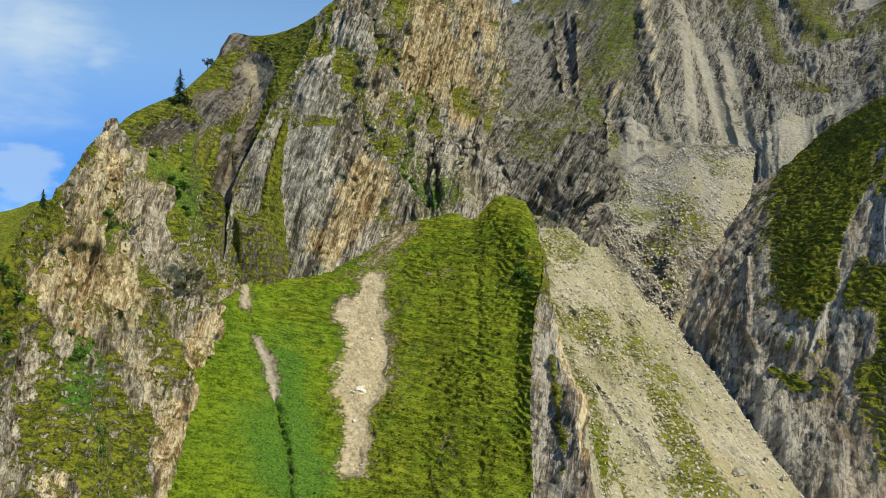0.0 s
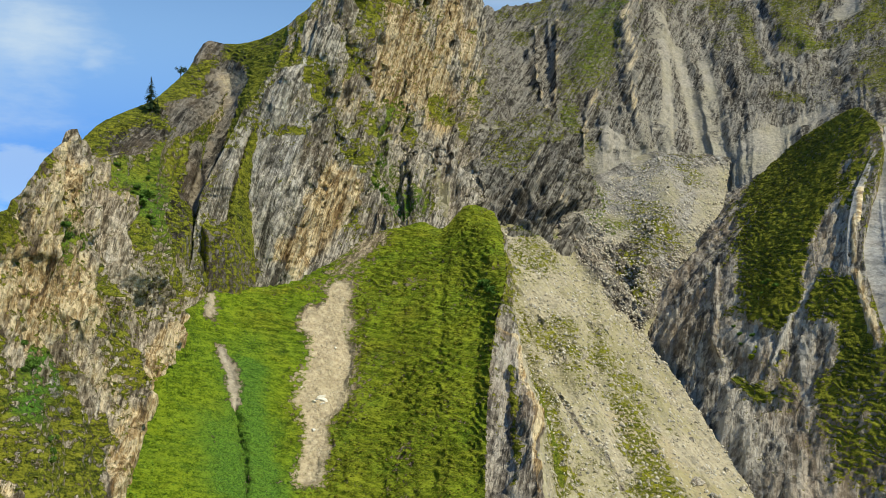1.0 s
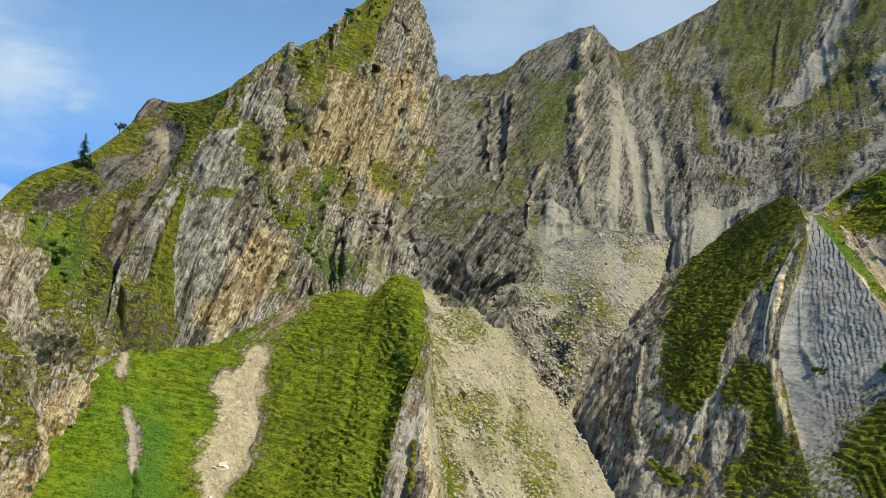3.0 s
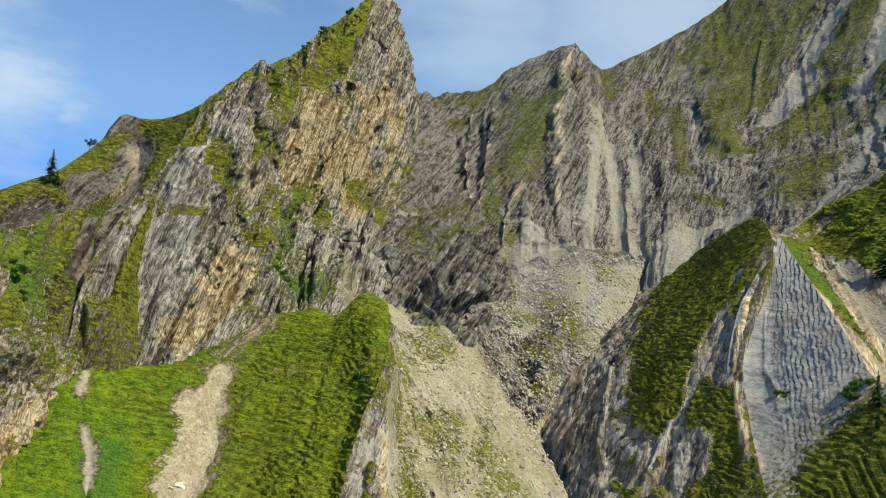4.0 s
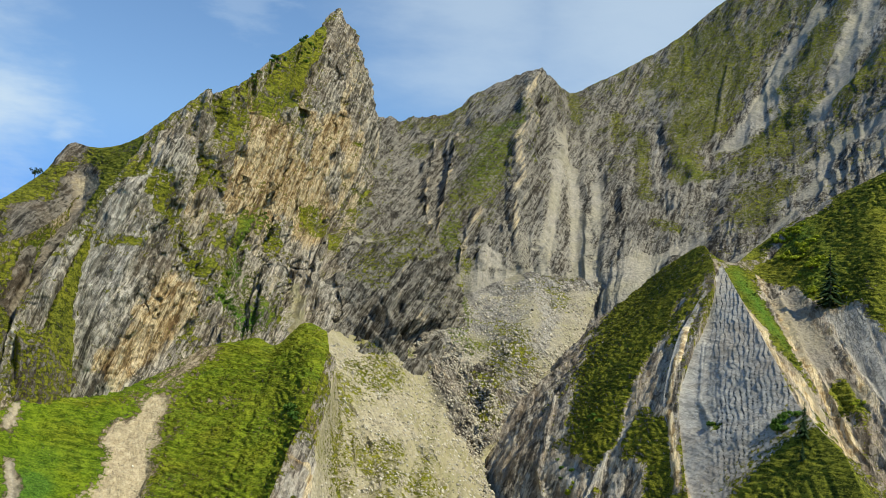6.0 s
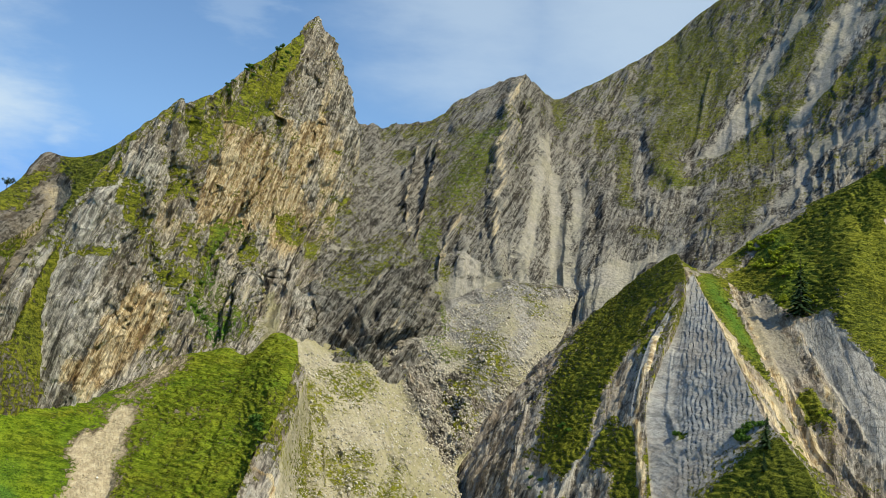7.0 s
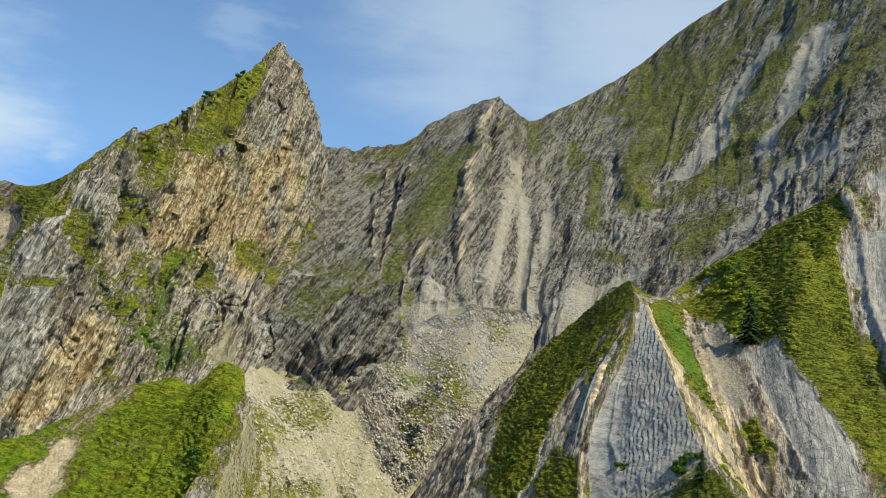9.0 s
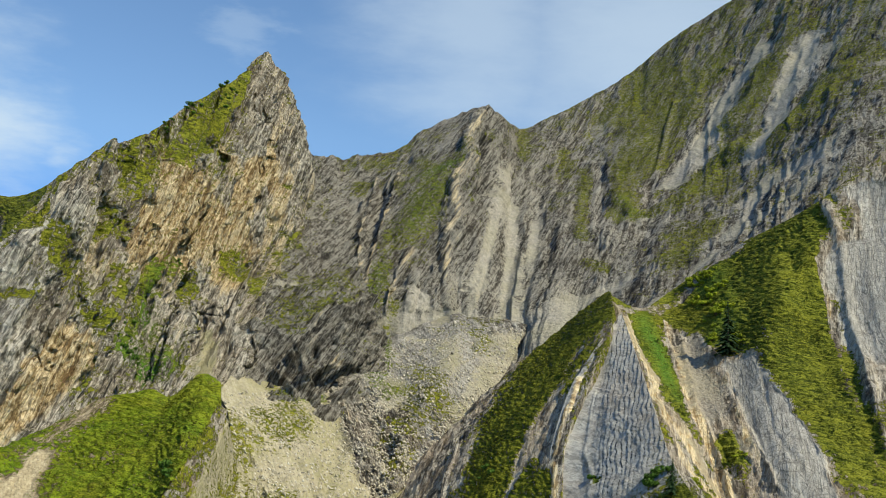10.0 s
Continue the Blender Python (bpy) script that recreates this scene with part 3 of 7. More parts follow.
KNOLL = (
    ((14, 466, 171, 0.3), (35, 485, 185, 0.5), (54, 500, 196, 0.6), (66, 500, 184, 0.2), (75, 493, 164, 0.2)),
    ((19, 446, 159, 0.3), (40, 453, 171, 0.5), (57, 465, 181, 0.7), (66, 472, 175, 0.1), (75, 479, 156, 0.1)),
    ((21, 430, 147, 0.15), (43, 427, 152, 0.15), (56, 431, 156, 0.15), (65, 444, 155, 0.02), (74, 467, 148, 0.05)),
    ((22, 412, 133, 0.2), (44, 414, 134, 0.1), (56, 426, 139, 0.05), (64, 437, 141, 0.02), (74, 456, 139, 0.1)),
    ((27, 401, 121, 0.3), (44, 406, 122, 0.5), (56, 412, 125, 0.3), (64, 421, 127, 0.1), (73, 439, 128, 0.1)),
)
SCREE = (
    ((19, 387, 131, 0.3), (38, 419, 134, 0.2), (63, 446, 141, 0.15), (88, 487, 164, 0.15), (112, 490, 172, 0.3), (143, 489, 172, 0.05)),
    ((25, 378, 121, 0.6), (42, 396, 125, 0.5), (64, 422, 124, 0.1), (88, 438, 134, 0.15), (103, 437, 141, 0.2), (125, 441, 139, 0.05)),
    ((31, 354, 103, 0.1), (47, 365, 107, 0.1), (63, 388, 109, 0.05), (79, 415, 113, 0.25), (91, 418, 117, 0.2), (103, 413, 115, 0.05)),
    ((33, 330, 90, 0.3), (47, 338, 93, 0.25), (60, 348, 93, 0.1), (70, 363, 94, 0.05), (77, 373, 94, 0.05), (83, 379, 93, 0.05)),
    ((36, 309, 82, 0.45), (46, 307, 82, 0.2), (55, 315, 81, 0.15), (66, 325, 81, 0.1), (75, 334, 81, 0.1), (85, 345, 80, 0.05)),
    ((38, 284, 70, 0.4), (48, 281, 66, 0.2), (59, 286, 65, 0.25), (68, 292, 65, 0.15), (79, 302, 65, 0.05), (89, 309, 64, 0)),
    ((34, 245, 47, 0.3), (44, 247, 46, 0.25), (56, 249, 46, 0.35), (70, 253, 45, 0.2), (82, 258, 44, 0.05), (97, 265, 42, 0)),
)
MEADOW = (
    ((-56, 300, 106, 1), (-51, 312, 108, 1), (-43, 323, 110, 1), (-34, 329, 112, 1), (-25, 334, 116, 0.8), (-12, 345, 126, 0.6)),
    ((-56, 271, 94, 1), (-52, 283, 96, 1), (-46, 291, 97, 1), (-38, 298, 98, 1), (-29, 302, 99, 0.9), (-15, 312, 105, 0.9)),
    ((-56, 244, 80, 1), (-52, 257, 84, 1), (-46, 269, 86, 1), (-37, 274, 86, 1), (-28, 277, 85, 1), (-17, 278, 85, 1)),
    ((-56, 224, 68, 1), (-51, 232, 71, 1), (-45, 240, 73, 1), (-36, 246, 72, 1), (-28, 252, 71, 1), (-18, 254, 72, 1)),
    ((-54, 199, 55, 1), (-49, 205, 57, 1), (-42, 208, 57, 1), (-33, 213, 56, 1), (-25, 217, 55, 1), (-16, 221, 56, 1)),
)
SPUR = (
    ((-15, 343, 125, 0.8), (-4, 347, 128, 0.9), (3, 349, 130, 1), (10, 348, 128, 1), (18, 353, 136, 1), (26, 344, 133, 1), (28, 333, 127, 0.9)),
    ((-15, 312, 105, 0.9), (-7, 316, 110, 1), (1, 318, 113, 1), (10, 316.5, 115, 1), (16, 317, 118, 1), (23, 307, 118, 1), (27, 292, 111, 0.9)),
    ((-17, 278, 85, 1), (-11, 280, 87, 1), (-2, 280, 89, 1), (8, 277.5, 92, 1), (14, 277, 94, 1), (20, 276, 96, 1), (23, 272, 98, 0.9)),
    ((-18, 254, 72, 1), (-11, 255, 74, 1), (-3, 254, 74, 1), (7, 251.5, 78, 1), (12, 249, 78, 1), (17, 249, 79, 1), (20, 248, 81, 0.9)),
    ((-16, 221, 56, 1), (-11, 222, 57, 1), (-4, 221, 57, 1), (6, 218.5, 60, 1), (11, 216, 61, 1), (15, 216, 61, 1), (18, 216, 62, 0.9)),
)
SPUR_EDGE = (
    ((28, 333, 127, 0.9), (27, 292, 111, 0.9), (23, 272, 98, 0.6), (20, 248, 81, 0.3), (17, 210, 59, 0.3)),
    ((29, 334, 125, 0.5), (28, 292, 108, 0.5), (26, 271, 94, 0.15), (24, 245, 78, 0.1), (22, 209, 57, 0.15)),
    ((30, 337, 123, 0.3), (29, 294, 105, 0.5), (29, 273, 92, 0.1), (30, 243, 79, 0.1), (29, 207, 60, 0.2)),
    ((32, 357, 108, 0.3), (33, 332, 92, 0.4), (36, 309, 82, 0.5), (38, 281, 70, 0.5), (38, 246, 52, 0.4)),
    ((36, 366, 108, 0.1), (39, 335, 92, 0.2), (42, 311, 80, 0.3), (43, 286, 69, 0.3), (43, 251, 49, 0.3)),
)
DARK_FLANK = (
    ((134, 472, 152, 0.05), (111, 434, 127, 0.05), (91, 403, 107, 0.05), (83, 383, 90, 0), (86, 348, 75, 0), (89, 306, 61, 0), (95, 267, 44, 0)),
    ((139, 456, 155, 0.4), (117, 406, 132, 0.3), (102, 382, 114, 0.15), (94, 360, 95, 0.05), (97, 330, 82, 0.05), (97, 296, 67, 0.05), (100, 259, 46, 0.1)),
    ((144, 448, 159, 0.9), (126, 392, 138, 0.9), (114, 360, 119, 0.75), (105, 331, 96, 0.5), (106, 311, 84, 0.5), (107, 287, 69, 0.3), (108, 253, 48, 0.3)),
    ((156, 445, 170, 0.9), (141, 386, 152, 0.95), (125, 346, 128, 1), (119, 329, 111, 0.95), (117, 301, 87, 0.85), (115, 277, 71, 0.7), (116, 249, 50, 0.6)),
    ((162, 428, 176, 0.9), (160, 382, 175, 0.9), (153, 345, 157, 0.6), (135, 317, 122, 0.4), (131, 297, 101, 0.7), (127, 269, 81, 0.6), (125, 245, 57, 0.6)),
)
SLAB = (
    ((155, 350, 160, 0.4), (139, 334, 138, 0.1), (130, 317, 117, 0.05), (130, 301, 102, 0.1), (127, 268, 80, 0.5)),
    ((156, 352, 161, 0.1), (145, 329, 135, 0), (138, 308, 114, 0), (136, 294, 103, 0.05), (134, 262, 82, 0.5)),
    ((157, 354, 162, 0.1), (151, 327, 140, 0), (147, 303, 121, 0), (146, 288, 111, 0.1), (144, 260, 93, 0.8)),
    ((159.2, 357, 164.8, 0.3), (158.2, 325, 145.8, 0.1), (157.2, 298, 129.8, 0.1), (157.2, 279, 116.8, 0.3), (158.2, 251, 104.8, 0.9)),
)
RIGHT_SLOPE = (
    ((161, 386, 174, 0.9), (175, 393, 171, 0.3), (194, 424, 183, 0.5), (216, 417, 200, 0.5), (230, 401, 208, 0.9), (245, 392, 218, 0.95), (271, 388, 240, 0.3), (298, 387, 259, 0.3)),
    ((160.1, 353.1, 158.2, 0.3), (168, 361, 154, 1), (184, 372, 158, 0.3), (200, 366, 166, 1), (214, 355, 176, 0.95), (237, 369, 196, 0.9), (259, 367, 203, 0.05), (284, 364, 219, 0.1)),
    ((158.1, 313.1, 135.2, 0.3), (173, 323, 132, 0.8), (182, 336, 137, 0.05), (193, 337, 143, 0.1), (203, 331, 149, 0.8), (229, 340, 158, 0.9), (245, 332, 164, 0.05), (272, 336, 183, 0.1)),
    ((158.1, 285.1, 116.2, 0.3), (175, 297, 110, 0.5), (180, 300, 116, 0.4), (188, 298, 119, 0.1), (195, 287, 119, 0.1), (217, 297, 128, 0.9), (233, 294, 132, 0.1), (255, 298, 140, 0.1)),
    ((160.1, 254.1, 103.2, 0.7), (173, 263, 93, 0.6), (181, 269, 92, 0.4), (186, 263, 93, 0.2), (193, 259, 94, 0.2), (210, 258, 98, 0.8), (228, 260, 101, 0.2), (245, 262, 106, 0.2)),
)
FAR_MEADOW = (
    ((-623, 798, 151, 1), (-443, 778, 149, 1), (-312, 758, 166, 1), (-285, 747, 172, 1), (-254, 737, 174, 1), (-185, 727, 177, 1)),
    ((-467, 601, 94, 1), (-341, 601, 94, 1), (-243, 590, 119, 1), (-220, 580, 122, 1), (-195, 570, 124, 1), (-142, 559, 130, 1)),
    ((-327, 424, 43, 1), (-239, 424, 43, 1), (-164, 403, 62, 1), (-152, 402, 67, 1), (-134, 392, 70, 1), (-96, 382, 80, 1)),
)
HERBS = [(-42, 283), (-38, 259), (-33, 238), (-29, 220)]
DITCH = [(-40, 257), (-36, 245), (-33, 234), (-30, 214)]
ROCK_LINES = [
    (4, dict(g=0.5), [(-44, 370, 197), (-32, 376, 209), (-26, 381, 217)]),
    (4, dict(g=0.5), [(-22, 385, 216), (-19, 388, 208)]),
    (3.5, dict(g=0.4), [(-9, 414, 226), (-13, 403, 230)]),
    (4.5, dict(g=0.7), [(-19, 389, 223), (-6, 422, 245), (5, 468, 272)]),
    (4, dict(g=0.5), [(1, 453, 256), (-6, 423, 237)]),
    (6, dict(g=0.55), [(-39, 346, 180), (-34, 347, 171), (-29, 351, 162)]),
    (4, dict(g=0.35), [(-28, 357, 169), (-22, 362, 154), (-24, 353, 144)]),
    (3, dict(g=0.35), [(-47, 328, 157), (-36, 338, 157)]),
    (3, dict(g=0.3), [(-45, 324, 141), (-37, 333, 144)]),
    (4, dict(g=0.4, lift=-2), [(-27, 369, 192), (-23, 371, 184), (-21, 378, 189)]),
    (9, dict(warm=0.8), [(-14, 399, 199), (-10, 421, 199), (-4, 434, 198)]),
    (7, dict(warm=0.7), [(12, 472, 222), (8, 452, 193)]),
    (5, dict(warm=0.5), [(-11, 418, 192), (-16, 393, 180), (-18, 382, 164)]),
    (7, dict(warm=0.85, g=-0.2), [(-26, 348, 141), (-30, 337, 130), (-33, 329, 121)]),
    (5, dict(warm=0.5), [(22, 509, 263), (21, 503, 236)]),
    (5, dict(warm=0.4), [(-24, 365, 174), (-20, 370, 162)]),
    (2.6, dict(lift=-5), [(-7, 425, 188), (-11, 419, 184)]),
    (2.5, dict(lift=-3.5), [(-26, 351, 148), (-31, 339, 138)]),
    (3, dict(lift=-5), [(3, 421, 164), (8, 432, 167)]),
    (6, dict(lift=-5, g=0.4, herb=0.35), [(-11, 404, 167), (-11, 387, 149), (-5, 373, 135)]),
    (4, dict(lift=-4, g=0.2), [(-8, 427, 194), (-11, 416, 180), (-11, 404, 167)]),
    (4, dict(lift=4, g=-0.1), [(-1, 431, 184), (-2, 409, 160), (4, 386, 138)]),
    (4, dict(lift=3), [(-19, 375, 171), (-22, 363, 155), (-23, 354, 136)]),
    (3, dict(lift=2.5, g=-0.3), [(11, 483, 274), (11, 472, 243)]),
    (2.5, dict(lift=-2.5), [(19, 501, 268), (18, 493, 239)]),
    (3.5, dict(scree=0.7, g=-0.4, lift=-1.5), [(10, 415, 152), (10, 393, 136)]),
    (5, dict(g=0.5), [(15, 460, 184), (19, 465, 181)]),
    (4, dict(g=0.4), [(28, 511, 205), (29, 506, 199)]),
    (3, dict(lift=-3), [(-20, 386, 211), (-22, 380, 198), (-22, 372, 182)]),
    (3, dict(lift=2.5), [(-16, 395, 222), (-16, 393, 204), (-14, 403, 189)]),
    (3, dict(lift=-2.5), [(-1, 441, 237), (-1, 441, 217), (-2, 436, 197)]),
    (3, dict(lift=2.5, warm=0.3), [(4, 454, 240), (6, 458, 222), (5, 447, 194)]),
    (4, dict(g=0.45), [(-53, 330, 160), (-44, 348, 182)]),
    (3, dict(g=0.3), [(-33, 336, 142), (-36, 328, 126), (-37, 324, 112)]),
    (2, dict(lift=-2), [(-36, 328, 126), (-39, 322, 110)]),
]
TREE_RIDGE_LINES = [
    (4.5, dict(g=-1, lift=-0.64, warm=-0.1), [(-62, 368, 175), (-64, 353, 163), (-64, 335, 149), (-64, 315, 134)]),
    (3.5, dict(g=-0.9, scree=0.5, warm=0.2), [(-69, 380, 184), (-58, 367, 181), (-62, 368, 175)]),
    (6, dict(g=0.5), [(-54, 371, 188), (-59, 359, 170), (-61, 341, 154), (-60, 318, 135)]),
    (3, dict(g=-0.7, lift=0.8), [(-77, 403, 202), (-80, 393, 195)]),
    (5, dict(g=-0.6, lift=1.5), [(-76, 350, 167), (-70, 344, 158), (-67, 321, 142)]),
    (3, dict(g=-0.4), [(-82, 323, 152), (-80, 331, 157)]),
    (3, dict(g=-0.4, lift=1), [(-85, 312, 144), (-76, 323, 149)]),
]
LEFT_CLIFF_LINES = [
    (7, dict(g=0.55, herb=0.35), [(-68, 276, 135), (-66, 280, 130), (-64, 285, 126)]),
    (3, dict(g=0.5, herb=0.8), [(-65, 202, 93), (-64, 199, 87)]),
    (2, dict(g=0.5, herb=0.6), [(-67, 221, 118), (-66, 219, 115)]),
    (5, dict(warm=0.4, g=-0.2), [(-71, 207, 112), (-69, 221, 128), (-69, 230, 136)]),
    (9, dict(warm=0.4), [(-70, 201, 104), (-65, 212, 107), (-61, 230, 103)]),
    (2.2, dict(warm=0.7, g=-0.7, lift=1.2), [(-56, 266, 97), (-56, 249, 87), (-56, 230, 74), (-55, 214, 66)]),
    (3.5, dict(lift=-3, g=0.25), [(-67, 245, 123), (-62, 236, 108), (-60, 236, 97)]),
    (3, dict(lift=-2.5, g=0.2), [(-71, 212, 117), (-68, 208, 107), (-67, 199, 98)]),
    (9, dict(g=0.35), [(-62, 207, 84), (-61, 195, 74), (-61, 187, 68)]),
    (5, dict(g=-0.3, warm=-0.5), [(-68, 174, 88), (-67, 167, 80)]),
    (7, dict(g=0.6), [(-71, 177, 106), (-70, 172, 95)]),
    (3, dict(lift=2.5, g=-0.2), [(-67, 236, 124), (-63, 229, 111), (-62, 220, 99)]),
    (3, dict(lift=2.5, g=-0.2), [(-69, 226, 136), (-69, 220, 125), (-67, 214, 113)]),
    (4, dict(g=0.35), [(-58, 306, 118), (-55, 302, 111)]),
    (4, dict(g=0.3), [(-62, 257, 112), (-59, 257, 101)]),
    (3, dict(lift=-2, g=0.1), [(-68, 192, 94), (-65, 190, 84), (-64, 179, 76)]),
    (3, dict(warm=-0.5, g=-0.3), [(-62, 209, 89), (-61, 209, 81)]),
]
HEADWALL_LINES = [
    (3.5, dict(lift=4, g=-0.3, warm=-0.1), [(38, 629, 279), (39, 607, 262)]),
    (3, dict(lift=4, g=-0.2), [(52, 658, 290), (55, 641, 278)]),
    (5, dict(g=0.5), [(44, 642, 283), (72, 668, 295)]),
    (4, dict(g=0.35), [(58, 628, 270), (57, 607, 256)]),
    (2.0, dict(lift=3.5, warm=0.42, g=-0.2), [(79, 627, 273), (74, 591, 249), (72, 576, 238), (67, 537, 210), (64, 489, 177)]),
    (1.9, dict(lift=3, warm=0.4, g=-0.2), [(65, 625, 268), (62, 573, 235), (61, 551, 220), (62, 527, 204)]),
    (4, dict(lift=-4.5, g=-0.4), [(70, 609, 259), (66, 560, 226), (64, 514, 195), (64, 485, 172)]),
    (4, dict(lift=-3, g=-0.4, warm=-0.15), [(54, 595, 249), (52, 553, 221), (48, 515, 196)]),
    (13, dict(g=0.3, herb=0.25, lift=2), [(110, 609, 276), (100, 589, 253), (88, 564, 230), (85, 554, 222)]),
    (6, dict(g=0.4, herb=0.3), [(81, 612, 265), (95, 610, 270), (113, 606, 275)]),
    (6, dict(g=0.4, herb=0.25), [(74, 536, 209), (71, 516, 196), (70, 501, 186)]),
    (2.8, dict(tint=0.06, lift=4.5, warm=0.42, g=-0.2), [(132, 676, 329), (120, 635, 299), (120, 607, 277), (112, 587, 258), (112, 561, 232), (106, 532, 205), (106, 502, 183)]),
    (5, dict(g=0.35), [(118, 632, 297), (118, 614, 283)]),
    (7, dict(lift=-11, g=-0.4), [(132, 651, 305), (132, 627, 282), (128, 593, 254)]),
    (6, dict(lift=-3, g=-0.3), [(120, 574, 242), (115, 541, 211), (110, 507, 185)]),
    (4, dict(scree=0.45, warm=-0.1, g=-0.5, lift=-0.8), [(145, 667, 299), (134, 596, 248), (126, 559, 218), (122, 519, 190)]),
    (5, dict(scree=0.45, warm=-0.12, g=-0.5, lift=-0.8), [(149, 653, 283), (143, 600, 239), (139, 542, 200), (134, 505, 181)]),
    (4.5, dict(scree=0.45, warm=-0.12, g=-0.4, lift=-0.8), [(164, 651, 272), (161, 607, 243), (152, 566, 217), (139, 517, 188)]),
    (2.2, dict(warm=0.33, g=-0.3, lift=1.2), [(128, 568, 224), (124, 543, 206), (120, 507, 183)]),
    (5, dict(g=0.4), [(165, 748, 338), (163, 694, 302)]),
    (5, dict(g=0.4), [(190, 709, 312), (187, 669, 286)]),
    (5, dict(g=0.45), [(200, 672, 293), (190, 615, 258), (179, 566, 230)]),
    (5, dict(g=0.3, lift=2), [(169, 614, 250), (179, 638, 266)]),
    (1.8, dict(lift=2.5, warm=0.3, g=-0.3), [(87, 539, 210), (79, 507, 189), (73, 485, 171)]),
    (2, dict(lift=2.5, warm=0.07, g=-0.3), [(90, 519, 196), (87, 488, 172)]),
    (2, dict(lift=2, g=-0.2), [(100, 528, 202), (94, 494, 177)]),
    (3, dict(lift=-4, g=-0.3), [(69, 480, 163), (78, 482, 164), (88, 481, 161)]),
    (8, dict(scree=0.7, lift=-1), [(97, 483, 163), (114, 490, 170), (130, 491, 171)]),
    (7, dict(g=0.4, herb=0.3), [(125, 486, 165), (127, 483, 161)]),
    (8, dict(scree=0.9, warm=-0.35, g=-0.6, lift=-1.5), [(137, 484, 167), (159, 487, 179), (184, 491, 194)]),
    (4, dict(lift=-2.5, g=-0.4), [(133, 484, 164), (143, 486, 171)]),
    (6, dict(g=0.55), [(252, 747, 375), (241, 720, 350), (234, 709, 338)]),
    (5, dict(g=0.45), [(260, 744, 382), (270, 728, 382)]),
    (10, dict(g=0.3), [(301, 699, 389), (282, 684, 361), (265, 665, 333)]),
    (9, dict(g=0.3), [(258, 691, 346), (240, 666, 315)]),
    (8, dict(g=-1, scree=0.95, warm=-0.1, lift=-1.2), [(317, 668, 385), (297, 660, 357), (273, 638, 320), (254, 616, 289), (241, 604, 270)]),
    (2, dict(g=-0.5, lift=-1), [(297, 674, 367), (272, 647, 326), (252, 621, 290)]),
    (3, dict(g=-0.4, lift=3), [(296, 683, 372), (302, 681, 378)]),
    (13, dict(g=0.6, lift=3.5, dry=-0.1), [(315, 643, 365), (297, 626, 335), (282, 621, 318)]),
    (8, dict(g=-1, scree=0.9, lift=-1.2), [(335, 633, 380), (311, 610, 340), (296, 582, 311), (287, 570, 296), (274, 562, 280)]),
    (9, dict(g=-0.7, warm=-0.4), [(325, 609, 354), (309, 593, 329)]),
    (10, dict(g=0.65, lift=3.5), [(328, 561, 333), (311, 560, 316), (293, 558, 297), (280, 563, 286), (271, 581, 286)]),
    (9, dict(g=0.55, lift=2.5), [(272, 591, 291), (255, 584, 272), (237, 571, 251), (223, 575, 246)]),
    (9, dict(g=-0.9, scree=0.5, warm=-0.35, lift=-1), [(280, 459, 257), (273, 480, 256), (260, 502, 249), (241, 474, 228), (228, 463, 216)]),
    (2, dict(g=-0.3, lift=-0.8), [(294, 496, 279), (267, 491, 252), (246, 465, 229)]),
    (11, dict(g=0.5), [(227, 496, 225), (213, 480, 211)]),
    (6, dict(g=0.6, lift=1.5), [(211, 612, 262), (213, 580, 244)]),
    (5, dict(g=0.4), [(227, 661, 303), (219, 640, 284), (208, 618, 265)]),
    (8, dict(g=0.25), [(240, 648, 301), (237, 623, 281)]),
    (5, dict(g=-0.4, warm=-0.2, lift=-2), [(211, 671, 298), (201, 627, 268), (189, 577, 237)]),
    (5, dict(g=-0.4, warm=-0.2, lift=-2), [(232, 615, 272), (218, 582, 246), (212, 541, 229)]),
    (7, dict(g=-0.3, lift=3), [(193, 562, 230), (195, 541, 221)]),
    (8, dict(g=-0.3, lift=-2), [(164, 568, 225), (162, 517, 198)]),
    (3, dict(g=-0.6, scree=0.7, warm=-0.1), [(179, 430, 171), (193, 429, 181), (221, 451, 208)]),
    (5, dict(g=0.35), [(176, 531, 210), (184, 513, 204)]),
]
KNOLL_LINES = [
    (6, dict(g=0.5), [(56, 457, 182), (48, 442, 172), (40, 432, 161)]),
    (4, dict(lift=3, warm=0.08, g=-0.4), [(58, 447, 176), (63, 437, 160), (64, 431, 147)]),
    (3, dict(lift=-4), [(66, 454, 168), (68, 439, 148)]),
    (3, dict(lift=-7, g=-0.3), [(58, 419, 136), (70, 444, 145)]),
    (4, dict(lift=-6, g=-0.3), [(34, 417, 140), (50, 412, 132)]),
    (4, dict(lift=3), [(46, 422, 154), (49, 416, 141)]),
    (4, dict(g=0.5), [(40, 410, 131), (49, 410, 129)]),
]
